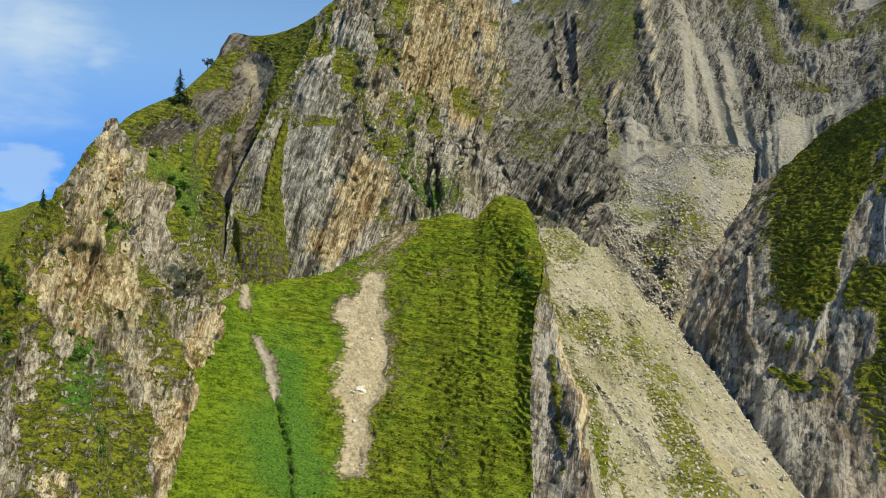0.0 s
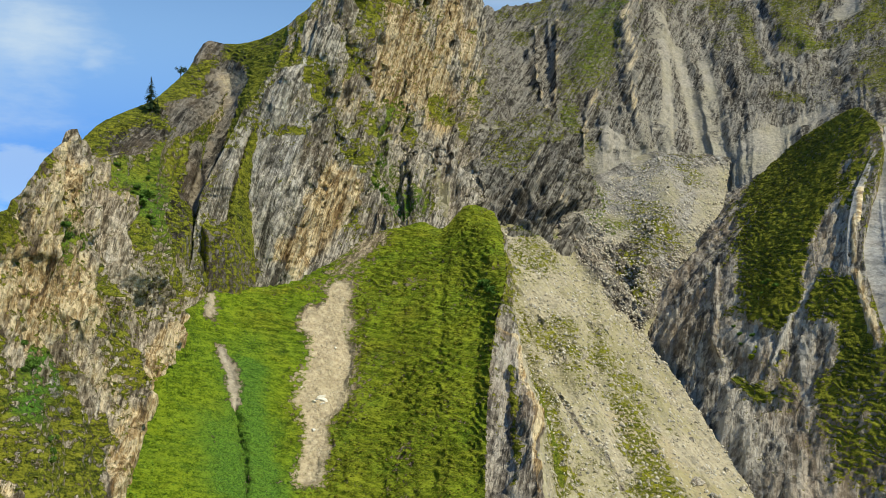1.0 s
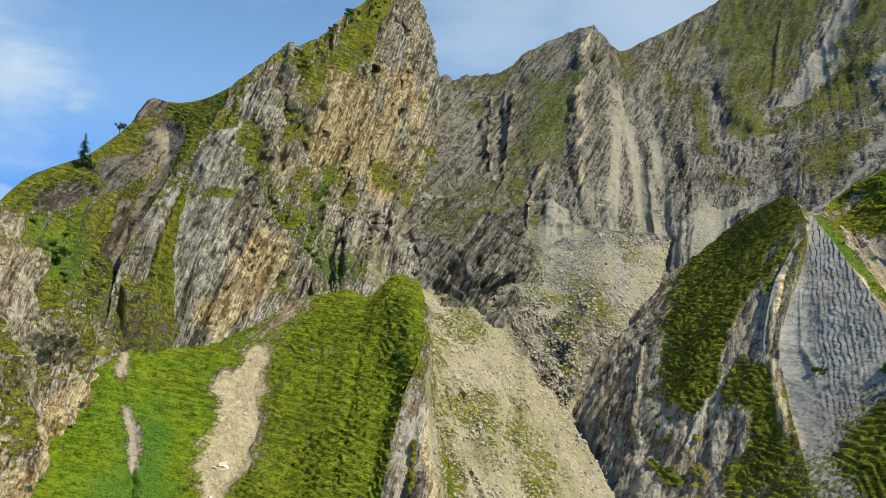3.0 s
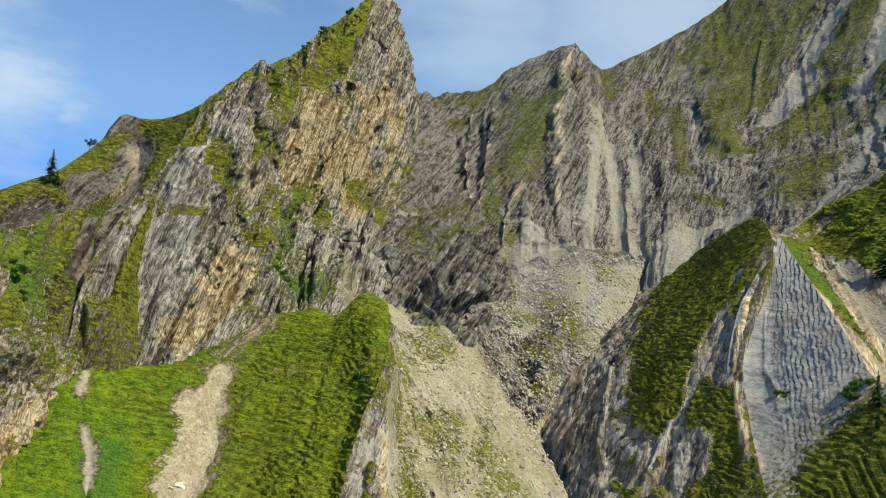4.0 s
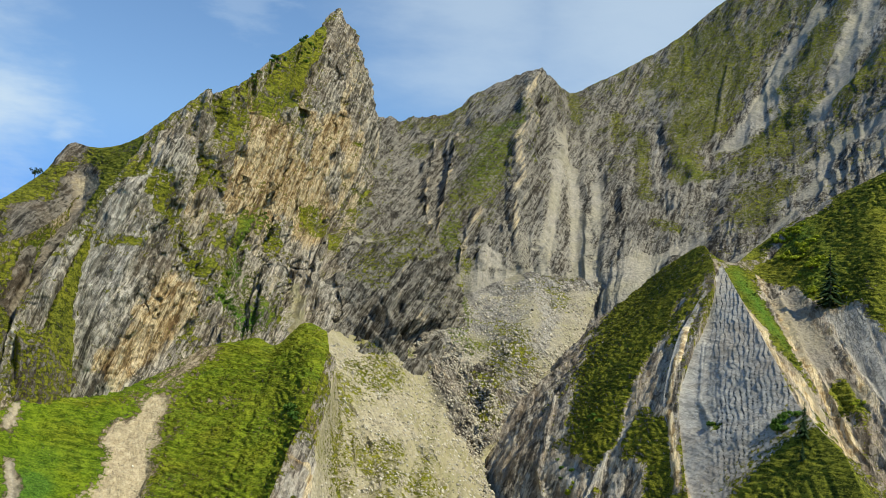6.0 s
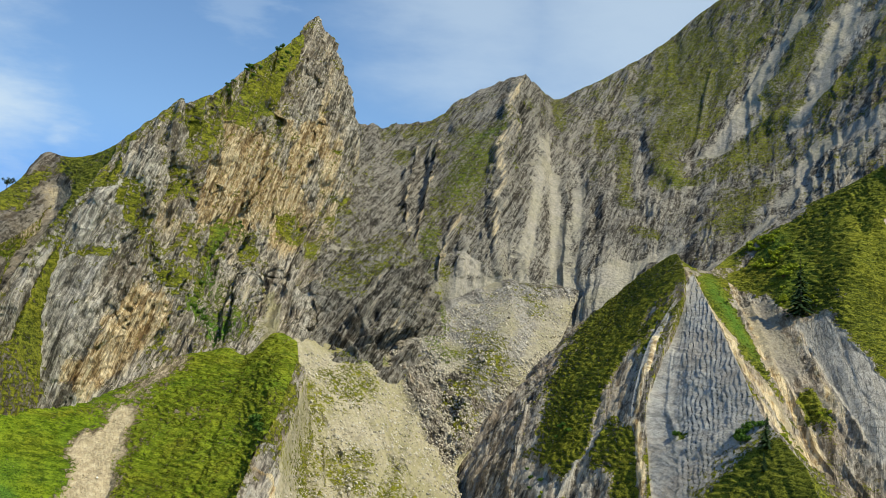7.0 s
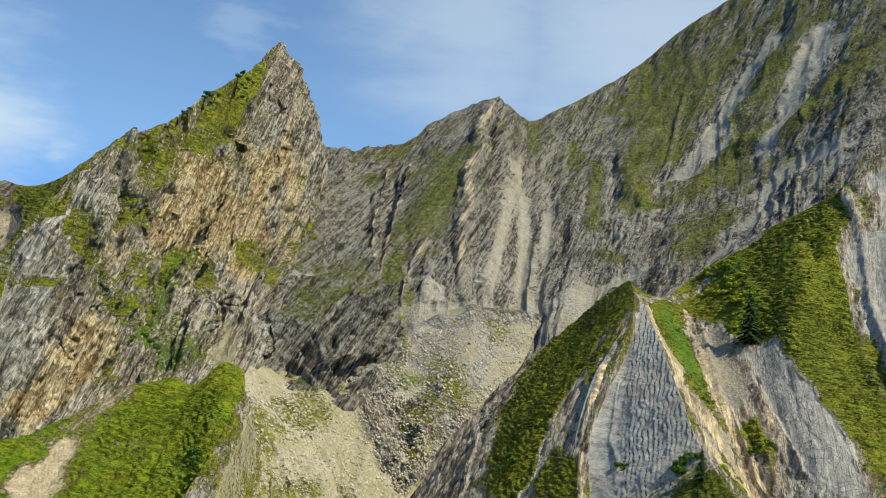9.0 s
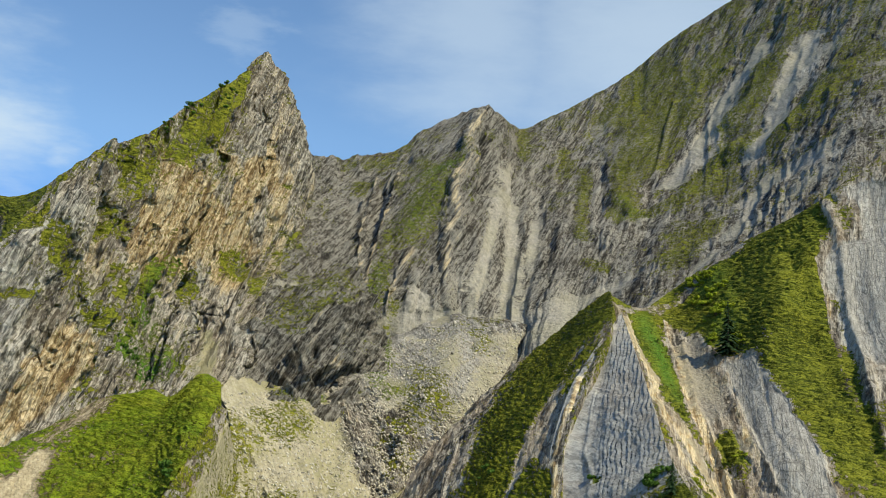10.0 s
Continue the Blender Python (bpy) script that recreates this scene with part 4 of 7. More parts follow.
SCREE_LINES = [
    (12, dict(scree=-0.42, g=0.06), [(86, 455, 152), (100, 435, 138), (91, 414, 119)]),
    (8, dict(scree=-0.5, g=0.06, lift=1.5), [(62, 425, 133), (72, 410, 119), (76, 390, 104)]),
    (5, dict(scree=-0.3), [(133, 471, 159), (115, 432, 131), (97, 405, 112)]),
    (1.6, dict(lift=-0.9, g=-0.2), [(41, 360, 111), (51, 334, 89), (67, 308, 74), (80, 287, 61)]),
    (2, dict(lift=-1, g=-0.3), [(33, 360, 116), (39, 331, 96), (46, 300, 78), (56, 274, 60)]),
    (3.5, dict(g=0.4), [(37, 299, 82), (39, 278, 68), (41, 260, 56)]),
    (4, dict(g=0.4), [(64, 325, 81), (65, 300, 71), (67, 276, 60)]),
    (5, dict(g=0.5), [(60, 270, 58), (66, 266, 54)]),
    (5, dict(g=0.6), [(38, 388, 127), (45, 383, 120)]),
    (4, dict(g=0.3), [(33, 332, 103), (36, 321, 94)]),
    (7, dict(warm=0.6, g=-0.2), [(61, 299, 72), (71, 283, 62), (80, 275, 55)]),
    (5, dict(warm=0.3), [(61, 420, 130), (74, 409, 117), (80, 398, 108)]),
    (4, dict(lift=-0.8), [(135, 466, 155), (124, 440, 136), (100, 406, 112), (81, 380, 95)]),
    (3, dict(lift=-0.6), [(80, 379, 95), (82, 346, 82), (84, 313, 70), (91, 282, 54)]),
    (5, dict(scree=-0.9, lift=2.5, g=0.1), [(62, 429, 136), (70, 411, 121), (75, 394, 106)]),
    (5, dict(scree=-0.8, lift=2.5, g=0.2), [(87, 422, 126), (89, 405, 113), (82, 389, 102)]),
    (3, dict(lift=-2.5), [(75, 424, 131), (82, 413, 117), (80, 385, 100)]),
]
MEADOW_LINES = [
    (1.4, dict(lift=-0.5), [(10, 338, 125), (9, 297, 106), (7, 250, 79), (7, 215, 60)]),
    (4, dict(g=-0.3, scree=0.25), [(-11, 343, 125), (-21, 326, 113)]),
    (3, dict(g=-0.3, scree=0.3), [(-31, 324, 110), (-22, 315, 106)]),
    (2.2, dict(lift=-0.6), [(-15, 308, 103), (-16, 278, 85), (-17, 251, 71)]),
    (3, dict(g=-0.25), [(8, 310, 112), (-3, 313, 109)]),
    (4, dict(g=-0.2), [(1, 244, 72), (-1, 227, 62)]),
]
DARK_FLANK_LINES = [
    (7, dict(g=-0.1), [(115, 424, 132), (93, 400, 110), (83, 383, 92), (86, 355, 79), (88, 317, 66)]),
    (1.8, dict(g=-0.6, warm=0.2), [(127, 396, 140), (109, 383, 121), (100, 349, 96)]),
    (3, dict(g=-0.4), [(127, 334, 122), (118, 321, 100), (111, 308, 83)]),
    (3.5, dict(g=-0.6), [(145, 355, 150), (132, 337, 129), (129, 322, 117)]),
    (3.5, dict(g=0.5), [(146, 442, 161), (160, 427, 174), (161, 381, 174)]),
    (2, dict(g=-0.5, warm=0.2), [(129, 326, 119), (131, 309, 112), (128, 294, 96)]),
    (3, dict(g=-0.2), [(95, 374, 105), (91, 360, 90), (92, 342, 79)]),
    (3, dict(g=-0.3), [(90, 386, 102), (86, 371, 89), (88, 349, 78)]),
    (4, dict(g=0.5), [(102, 342, 95), (104, 329, 87)]),
    (3, dict(g=-0.1), [(117, 359, 121), (107, 343, 102)]),
    (3, dict(g=-0.1), [(124, 362, 129), (113, 338, 107), (108, 327, 93)]),
]
SLAB_LINES = [
    (1.5, dict(g=0.9, herb=0.3), [(139, 299, 111), (141, 297, 110)]),
    (1.0, dict(lift=0.35, warm=-0.5), [(145, 326, 135), (138, 310, 120), (138, 298, 110)]),
    (1.5, dict(g=0.2, lift=0.8, warm=0.2), [(153, 349, 157), (139, 330, 135), (129, 311, 118)]),
]
RIGHT_SLOPE_LINES = [
    (2.4, dict(lift=0.2, g=-0.5, warm=0.4, scree=0.5), [(160, 376, 169), (163, 364, 160), (165, 339, 145), (166, 316, 132), (172, 304, 119), (175, 293, 109)]),
    (4, dict(g=0.8, herb=0.3), [(171, 381, 166), (173, 362, 154), (172, 341, 144), (171, 326, 135)]),
    (2, dict(lift=-1, g=-0.1), [(178, 378, 162), (176, 343, 144), (176, 319, 129), (179, 298, 114)]),
    (5, dict(g=-0.9, scree=0.75, warm=0.1), [(185, 366, 157), (182, 334, 138), (182, 305, 121)]),
    (1.6, dict(lift=0.2, g=-0.3, warm=0.3), [(189, 339, 144), (188, 312, 128), (189, 290, 114)]),
    (4, dict(g=0.6), [(181, 309, 123), (184, 298, 117)]),
    (5, dict(g=-0.9, warm=-0.6), [(196, 339, 148), (194, 315, 133), (195, 285, 115)]),
    (6, dict(g=0.7, lift=1.2, herb=0.3), [(207, 411, 191), (199, 372, 171), (192, 360, 159)]),
    (14, dict(g=0.5), [(226, 388, 200), (222, 350, 166), (213, 299, 127)]),
    (2.2, dict(lift=2.2, g=-0.6, warm=0.1), [(245, 389, 213), (243, 376, 199), (236, 349, 166), (231, 324, 148), (220, 288, 121)]),
    (8, dict(g=-1, warm=-0.6), [(259, 381, 218), (250, 352, 183), (238, 315, 149)]),
    (4, dict(g=0.6), [(165, 385, 172), (192, 422, 182), (206, 420, 193)]),
    (2, dict(g=-0.7, scree=0.6, warm=-0.2), [(163, 378, 168), (173, 390, 171), (204, 420, 191), (218, 411, 201)]),
    (3, dict(g=-0.45, warm=-0.4), [(205, 351, 165), (206, 341, 156)]),
    (3, dict(lift=-2, g=-0.2), [(225, 374, 191), (220, 342, 157), (217, 316, 138)]),
]
SCREE_C_LINES = [
    (9, dict(scree=-0.75, g=0.02), [(73, 450, 149), (85, 467, 161), (110, 479, 169), (142, 486, 169)]),
    (7, dict(scree=-0.35), [(85, 451, 149), (101, 456, 153), (123, 464, 156)]),
    (5, dict(scree=-0.6, lift=1.2), [(89, 463, 158), (89, 442, 144)]),
    (4, dict(scree=-0.7, lift=-1), [(116, 473, 164), (115, 454, 150), (107, 435, 136)]),
]
SCREE_B_LINES = [
    (5, dict(g=0.7), [(63, 307, 75), (63, 289, 67), (66, 271, 57)]),
    (1.3, dict(lift=-0.7, scree=-0.6, g=-0.2), [(39, 309, 86), (44, 296, 77), (50, 284, 67), (55, 270, 58)]),
    (1, dict(lift=-0.6, scree=-0.4), [(56, 375, 106), (62, 358, 94), (69, 340, 84)]),
    (1, dict(lift=-0.6, scree=-0.4), [(38, 369, 118), (42, 347, 102), (48, 338, 92)]),
    (1, dict(lift=-0.6, scree=-0.3), [(71, 376, 99), (77, 350, 84), (84, 327, 75)]),
    (8, dict(g=0.25), [(42, 340, 99), (47, 328, 89), (51, 305, 79)]),
    (8, dict(g=0.2), [(61, 351, 92), (67, 324, 79)]),
    (8, dict(g=0.18, scree=-0.1), [(102, 451, 150), (100, 434, 137), (100, 425, 128)]),
    (6, dict(g=0.5), [(122, 476, 165), (122, 467, 159)]),
    (6, dict(g=0.55, herb=0.5), [(75, 454, 151), (77, 438, 141)]),
    (7, dict(g=0.3, scree=-0.5), [(84, 417, 121), (84, 399, 108)]),
    (4, dict(scree=-0.7, lift=-2, g=-0.2), [(69, 439, 141), (72, 420, 127), (75, 404, 111), (79, 383, 99)]),
    (6, dict(scree=-0.5, g=0.1, lift=1.5), [(77, 422, 129), (80, 414, 118), (83, 393, 105)]),
    (7, dict(scree=-0.35, g=0.08), [(89, 470, 162), (92, 445, 145), (93, 426, 130)]),
]
LEFT_CLIFF_C_LINES = [
    (9, dict(g=-0.4), [(-70, 238, 137), (-69, 254, 132), (-65, 297, 132)]),
    (7, dict(g=-0.35), [(-68, 298, 145), (-64, 303, 130)]),
    (4, dict(g=0.35, herb=0.3), [(-69, 269, 135), (-67, 277, 130)]),
]
TREE_RIDGE_D_LINES = [
    (4, dict(g=-1.3, scree=0.5, warm=0.15), [(-67, 381, 185), (-60, 368, 179), (-64, 367, 173)]),
    (5, dict(g=-1, lift=1), [(-68, 364, 170), (-68, 346, 158), (-69, 330, 148)]),
    (1.8, dict(g=-1.4, scree=0.6, lift=-0.21), [(-64, 342, 154), (-65, 324, 140), (-62, 313, 131)]),
    (4, dict(g=0.6), [(-54, 362, 179), (-58, 344, 158), (-61, 325, 140)]),
    (12, dict(g=-0.3), [(-87, 321, 151), (-81, 332, 157), (-75, 347, 163)]),
]
LEFT_CLIFF_B_LINES = [
    (5, dict(g=0.6, herb=0.2), [(-65, 340, 155), (-64, 318, 137), (-60, 306, 123)]),
    (5, dict(g=0.3, herb=0.2), [(-68, 264, 131), (-66, 280, 130), (-64, 297, 128)]),
    (4, dict(g=0.25), [(-63, 253, 116), (-61, 234, 102), (-60, 223, 93)]),
    (3, dict(g=0.3), [(-60, 262, 107), (-59, 256, 100)]),
    (4, dict(g=0.2, herb=0.4), [(-66, 197, 93), (-64, 198, 85)]),
    (3, dict(g=0.6, herb=0.6, lift=-1.5), [(-66, 223, 118), (-65, 219, 113)]),
    (2.5, dict(lift=3, warm=0.2, g=-0.5), [(-69, 235, 133), (-67, 227, 124)]),
    (2, dict(g=-0.6, warm=0.7, lift=0.8), [(-55, 268, 97), (-56, 253, 90), (-56, 244, 81)]),
]
TREE_RIDGE_C_LINES = [
    (2.6, dict(g=-1.2, lift=-0.4, warm=-0.1), [(-62, 342, 154), (-62, 327, 143), (-63, 313, 131)]),
    (3, dict(g=-0.8, lift=-0.35), [(-66, 355, 163), (-66, 323, 140)]),
    (5, dict(g=0.7), [(-57, 349, 162), (-60, 335, 149), (-60, 323, 139)]),
]
TREE_RIDGE_B_LINES = [
    (6, dict(g=0.5), [(-77, 337, 158), (-74, 322, 147), (-70, 309, 137)]),
    (4, dict(g=0.6), [(-54, 373, 189), (-60, 366, 175), (-60, 350, 161)]),
    (3.5, dict(g=-1.2, scree=0.4, warm=0.1, lift=-0.21), [(-69, 384, 187), (-66, 380, 183), (-65, 369, 175), (-64, 360, 168)]),
    (3, dict(g=-1, lift=-0.56), [(-63, 352, 162), (-62, 338, 151), (-62, 318, 135)]),
    (4, dict(g=-0.5, lift=2), [(-75, 357, 170), (-73, 342, 159)]),
]
ROCK_D_LINES = [
    (9, dict(g=-0.4), [(-32, 353, 179), (-37, 338, 165), (-40, 330, 152)]),
    (9, dict(g=-0.35), [(-31, 348, 162), (-35, 337, 148)]),
    (3, dict(lift=-5), [(-11, 420, 187), (-5, 426, 186)]),
    (8, dict(warm=0.3), [(-10, 419, 204), (-6, 430, 197), (-12, 416, 185)]),
    (5, dict(warm=0.35), [(16, 484, 236), (11, 465, 207), (7, 447, 186)]),
]
ROCK_C_LINES = [
    (5, dict(warm=0.9, g=-0.3), [(-26, 349, 142), (-29, 340, 134), (-34, 330, 124), (-37, 325, 116)]),
    (4, dict(g=0.5), [(-46, 329, 159), (-34, 341, 157)]),
    (4, dict(g=0.35), [(-41, 328, 141), (-35, 334, 141)]),
    (6, dict(g=0.6), [(-48, 340, 172), (-53, 331, 161), (-57, 323, 149)]),
    (3, dict(lift=-5), [(-10, 420, 185), (-4, 426, 186)]),
    (3, dict(g=0.6, lift=1), [(-9, 415, 177), (-2, 428, 181)]),
    (3, dict(lift=2.5, g=-0.3), [(-28, 346, 148), (-24, 354, 145), (-20, 363, 136)]),
]
ROCK_B_LINES = [
    (9, dict(warm=0.7, g=-0.3), [(-11, 408, 215), (-5, 434, 206), (-3, 436, 203), (-11, 421, 189)]),
    (6, dict(warm=0.7, g=-0.2), [(15, 483, 238), (12, 472, 222), (11, 464, 206), (8, 448, 184)]),
    (5, dict(warm=0.8, g=-0.3), [(-27, 346, 141), (-31, 336, 133)]),
    (5, dict(warm=0.6, g=-0.2), [(-15, 395, 186), (-18, 385, 166)]),
    (3, dict(lift=-5), [(-10, 421, 186), (-6, 424, 186)]),
    (3, dict(g=0.5), [(-8, 416, 178), (-3, 426, 182)]),
    (4, dict(g=0.45), [(12, 454, 183), (20, 470, 184)]),
    (4, dict(g=0.5), [(-40, 347, 181), (-33, 350, 176), (-30, 353, 169)]),
    (3, dict(lift=3, g=-0.3), [(-27, 380, 216), (-25, 380, 212)]),
    (3, dict(lift=-2.5, g=0.4), [(-23, 383, 216), (-21, 384, 209)]),
]
KNOLL_B_LINES = [
    (6, dict(warm=0.05, g=-0.4), [(52, 432, 165), (51, 417, 145)]),
    (6, dict(g=0.2), [(50, 460, 182), (39, 437, 166), (30, 430, 155)]),
    (4, dict(warm=0.05, g=-0.4, lift=1.5), [(58, 441, 172), (57, 420, 146)]),
]
DARK_FLANK_B_LINES = [
    (0.7, dict(g=-0.6, lift=0.9, warm=-0.7), [(106, 372, 116), (102, 356, 103), (99, 345, 91)]),
    (2, dict(g=1, herb=0.2, dry=0.5), [(100, 325, 80), (101, 318, 78), (103, 308, 76)]),
    (3.5, dict(g=-0.6, warm=-0.3), [(100, 343, 94), (104, 332, 92), (107, 324, 89)]),
    (3, dict(g=-0.7, warm=-0.3), [(114, 310, 88), (112, 302, 81), (109, 293, 74)]),
    (0.9, dict(g=-0.6, warm=-0.7, lift=0.8), [(116, 323, 99), (111, 319, 92), (108, 316, 85)]),
    (5, dict(g=0.5, dry=0.3), [(116, 342, 112), (114, 337, 106), (110, 335, 102)]),
    (4, dict(g=-0.6, warm=-0.2), [(94, 353, 89), (92, 333, 75), (91, 309, 66)]),
]
RIGHT_SLOPE_B_LINES = [
    (3.6, dict(g=0.7, herb=0.35, dry=0.5), [(175, 387, 168), (173, 357, 152), (170, 332, 139)]),
    (1.8, dict(lift=0.2, warm=0.5, g=-0.8, scree=0.3), [(165, 373, 164), (164, 350, 151), (162, 313, 132), (165, 292, 116), (174, 287, 105)]),
    (4.2, dict(g=-0.7, scree=-0.7, warm=-0.05), [(184, 369, 158), (183, 337, 140), (181, 318, 128)]),
    (3.5, dict(g=0.7), [(182, 311, 125), (181, 304, 120)]),
    (1, dict(lift=0.9, warm=0.25, g=-0.5), [(185, 378, 162), (180, 344, 144), (177, 319, 129), (178, 301, 116)]),
    (1.1, dict(lift=0.3, warm=0.2, g=-0.5), [(190, 342, 147), (187, 310, 125), (189, 287, 113)]),
    (5, dict(g=-0.7, warm=-0.5), [(195, 335, 144), (194, 308, 129), (194, 286, 115), (195, 275, 107)]),
    (6, dict(g=-1, warm=-0.9), [(241, 360, 181), (235, 338, 157)]),
    (0.7, dict(lift=-0.5, warm=0.4), [(199, 327, 142), (194, 304, 126), (195, 283, 113)]),
]
LEFT_CLIFF_D_LINES = [
    (6, dict(g=0.45), [(-68, 291, 143), (-67, 307, 147), (-66, 323, 147)]),
    (5, dict(g=0.3), [(-66, 294, 132), (-65, 309, 136)]),
]
GREY_FACE_LINES = [
    (16, dict(tint=-0.012, warm=-0.14, g=-0.25), [(-39, 367, 198), (-28, 347, 185)]),
    (13, dict(tint=-0.012, warm=-0.14, g=-0.3), [(-39, 333, 172), (-45, 332, 162), (-48, 329, 153), (-51, 324, 142)]),
    (13, dict(tint=-0.012, warm=-0.14, g=-0.4), [(-35, 337, 159), (-39, 328, 145), (-40, 323, 132), (-37, 323, 120)]),
    (9, dict(tint=-0.012, warm=-0.14, g=-0.3), [(-29, 340, 145), (-31, 328, 129), (-33, 334, 119)]),
    (4.5, dict(warm=-0.35, g=-0.5), [(11, 487, 277), (13, 485, 262), (15, 489, 253)]),
    (4, dict(scree=0.9, warm=-0.3, g=-0.6), [(10, 418, 154), (10, 413, 144), (10, 388, 138)]),
]
LEDGE_TURF_LINES = [
    (4, dict(g=0.6), [(-40, 349, 184), (-33, 344, 178), (-29, 345, 171)]),
    (3.5, dict(g=0.5), [(-49, 329, 155), (-41, 334, 158), (-33, 338, 157)]),
    (4, dict(g=0.6), [(-24, 357, 192), (-21, 373, 189), (-17, 373, 186)]),
    (5, dict(g=0.6), [(-23, 387, 216), (-21, 387, 210), (-17, 382, 202)]),
    (4, dict(g=0.6), [(-16, 393, 221), (-12, 411, 227), (-5, 416, 222)]),
    (6, dict(g=0.7), [(-7, 422, 236), (-1, 431, 243), (4, 451, 255)]),
    (4, dict(g=0.4), [(-15, 369, 167), (-13, 368, 159)]),
    (4, dict(g=0.7, herb=0.4), [(-10, 404, 177), (-5, 421, 181)]),
    (4, dict(g=0.5, herb=0.5), [(-13, 401, 170), (-12, 403, 162), (-9, 396, 152)]),
]
HERB_TURF_LINES = [
    (7, dict(g=0.6, herb=0.7), [(-12, 375, 143), (-8, 382, 138), (-3, 377, 134)]),
    (4, dict(g=0.5), [(8, 461, 189), (15, 472, 190)]),
    (4, dict(g=0.4), [(26, 507, 209), (31, 536, 207)]),
]
OCHRE_LINES = [
    (12, dict(warm=0.8, g=-0.3), [(-10, 409, 205), (-4, 416, 200), (1, 444, 202)]),
    (8, dict(warm=0.55), [(-14, 393, 192), (-14, 380, 179), (-14, 403, 179)]),
    (7, dict(warm=0.55, g=-0.2), [(8, 471, 221), (7, 465, 204), (12, 472, 198)]),
    (5, dict(warm=0.8, g=-0.4), [(12, 484, 236), (16, 507, 247)]),
    (8, dict(warm=0.3, g=-0.2), [(22, 505, 233), (24, 506, 216), (19, 483, 198)]),
    (6, dict(warm=0.8, g=-0.4), [(-24, 349, 140), (-27, 345, 134), (-31, 341, 127), (-34, 326, 119)]),
    (4, dict(warm=0.25, g=-0.2), [(19, 507, 284), (22, 517, 270), (25, 516, 256)]),
]
CLEFTS_LINES = [
    (4, dict(lift=-4), [(1, 430, 170), (5, 426, 166), (8, 401, 154)]),
    (3, dict(lift=3, warm=0.2, g=-0.2), [(-2, 426, 165), (1, 387, 148), (1, 377, 139)]),
    (3, dict(lift=2.5, g=-0.2), [(12, 449, 172), (17, 427, 157), (20, 420, 143)]),
    (2.2, dict(lift=-3.5), [(-25, 366, 201), (-24, 371, 193), (-24, 366, 178), (-21, 359, 163)]),
    (2.5, dict(lift=2.5, g=-0.2), [(-25, 374, 215), (-24, 368, 204), (-24, 367, 198)]),
    (2, dict(lift=-3), [(16, 492, 279), (17, 492, 262), (19, 510, 251)]),
    (2.5, dict(lift=-3), [(1, 424, 221), (0, 430, 208), (-1, 428, 198)]),
    (2.2, dict(lift=-3), [(15, 486, 222), (15, 477, 204), (14, 472, 190)]),
]
KNOLL_FACES_LINES = [
    (6, dict(g=0.7), [(59, 478, 187), (48, 473, 184), (38, 469, 178), (34, 451, 171)]),
    (5, dict(g=0.4), [(36, 452, 171), (35, 440, 160), (39, 434, 151)]),
    (2.2, dict(g=0.1, warm=0.19, lift=1.5), [(61, 472, 184), (62, 440, 171), (60, 434, 161)]),
    (5, dict(warm=0.11, g=-0.6), [(53, 446, 169), (51, 428, 155), (54, 430, 146)]),
    (3.5, dict(warm=0.28, g=-0.4), [(56, 431, 146), (61, 431, 144)]),
    # dark shale at the undercut, with the undercut's shade put into the tint too
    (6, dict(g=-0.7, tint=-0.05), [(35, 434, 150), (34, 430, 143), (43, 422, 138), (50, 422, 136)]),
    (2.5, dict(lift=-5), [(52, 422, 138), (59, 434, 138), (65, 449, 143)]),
    (4, dict(warm=0.083, g=-0.5), [(65, 432, 156), (69, 453, 146)]),
]
APRON_LINES = [
    (5, dict(warm=0.1, scree=0.5, g=-0.5), [(59, 428, 134), (59, 421, 126), (68, 424, 128)]),
    (5, dict(g=0.4, scree=-0.4), [(41, 409, 130), (48, 401, 124), (50, 394, 120)]),
    (3, dict(g=0.7, herb=0.6), [(43, 412, 131), (55, 426, 131)]),
    (5, dict(g=0.3), [(28, 367, 112), (31, 357, 105), (34, 344, 98)]),
    (6, dict(g=0.22), [(37, 348, 98), (41, 337, 92)]),
    (8, dict(g=0.2), [(50, 345, 95), (54, 333, 87)]),
]
RUNNELS_LINES = [
    (0.9, dict(lift=-0.6, scree=-0.4), [(27, 384, 124), (33, 369, 113), (39, 359, 103), (44, 340, 93), (47, 317, 85)]),
    (0.9, dict(lift=-0.6, scree=-0.4), [(33, 395, 127), (42, 382, 117), (50, 374, 110), (58, 362, 99), (65, 343, 89), (70, 330, 82)]),
    (0.7, dict(lift=-0.5, scree=-0.3), [(47, 375, 111), (60, 356, 95), (68, 338, 84)]),
    (0.8, dict(lift=-0.55, scree=-0.3), [(31, 352, 102), (38, 334, 92), (43, 311, 82)]),
]
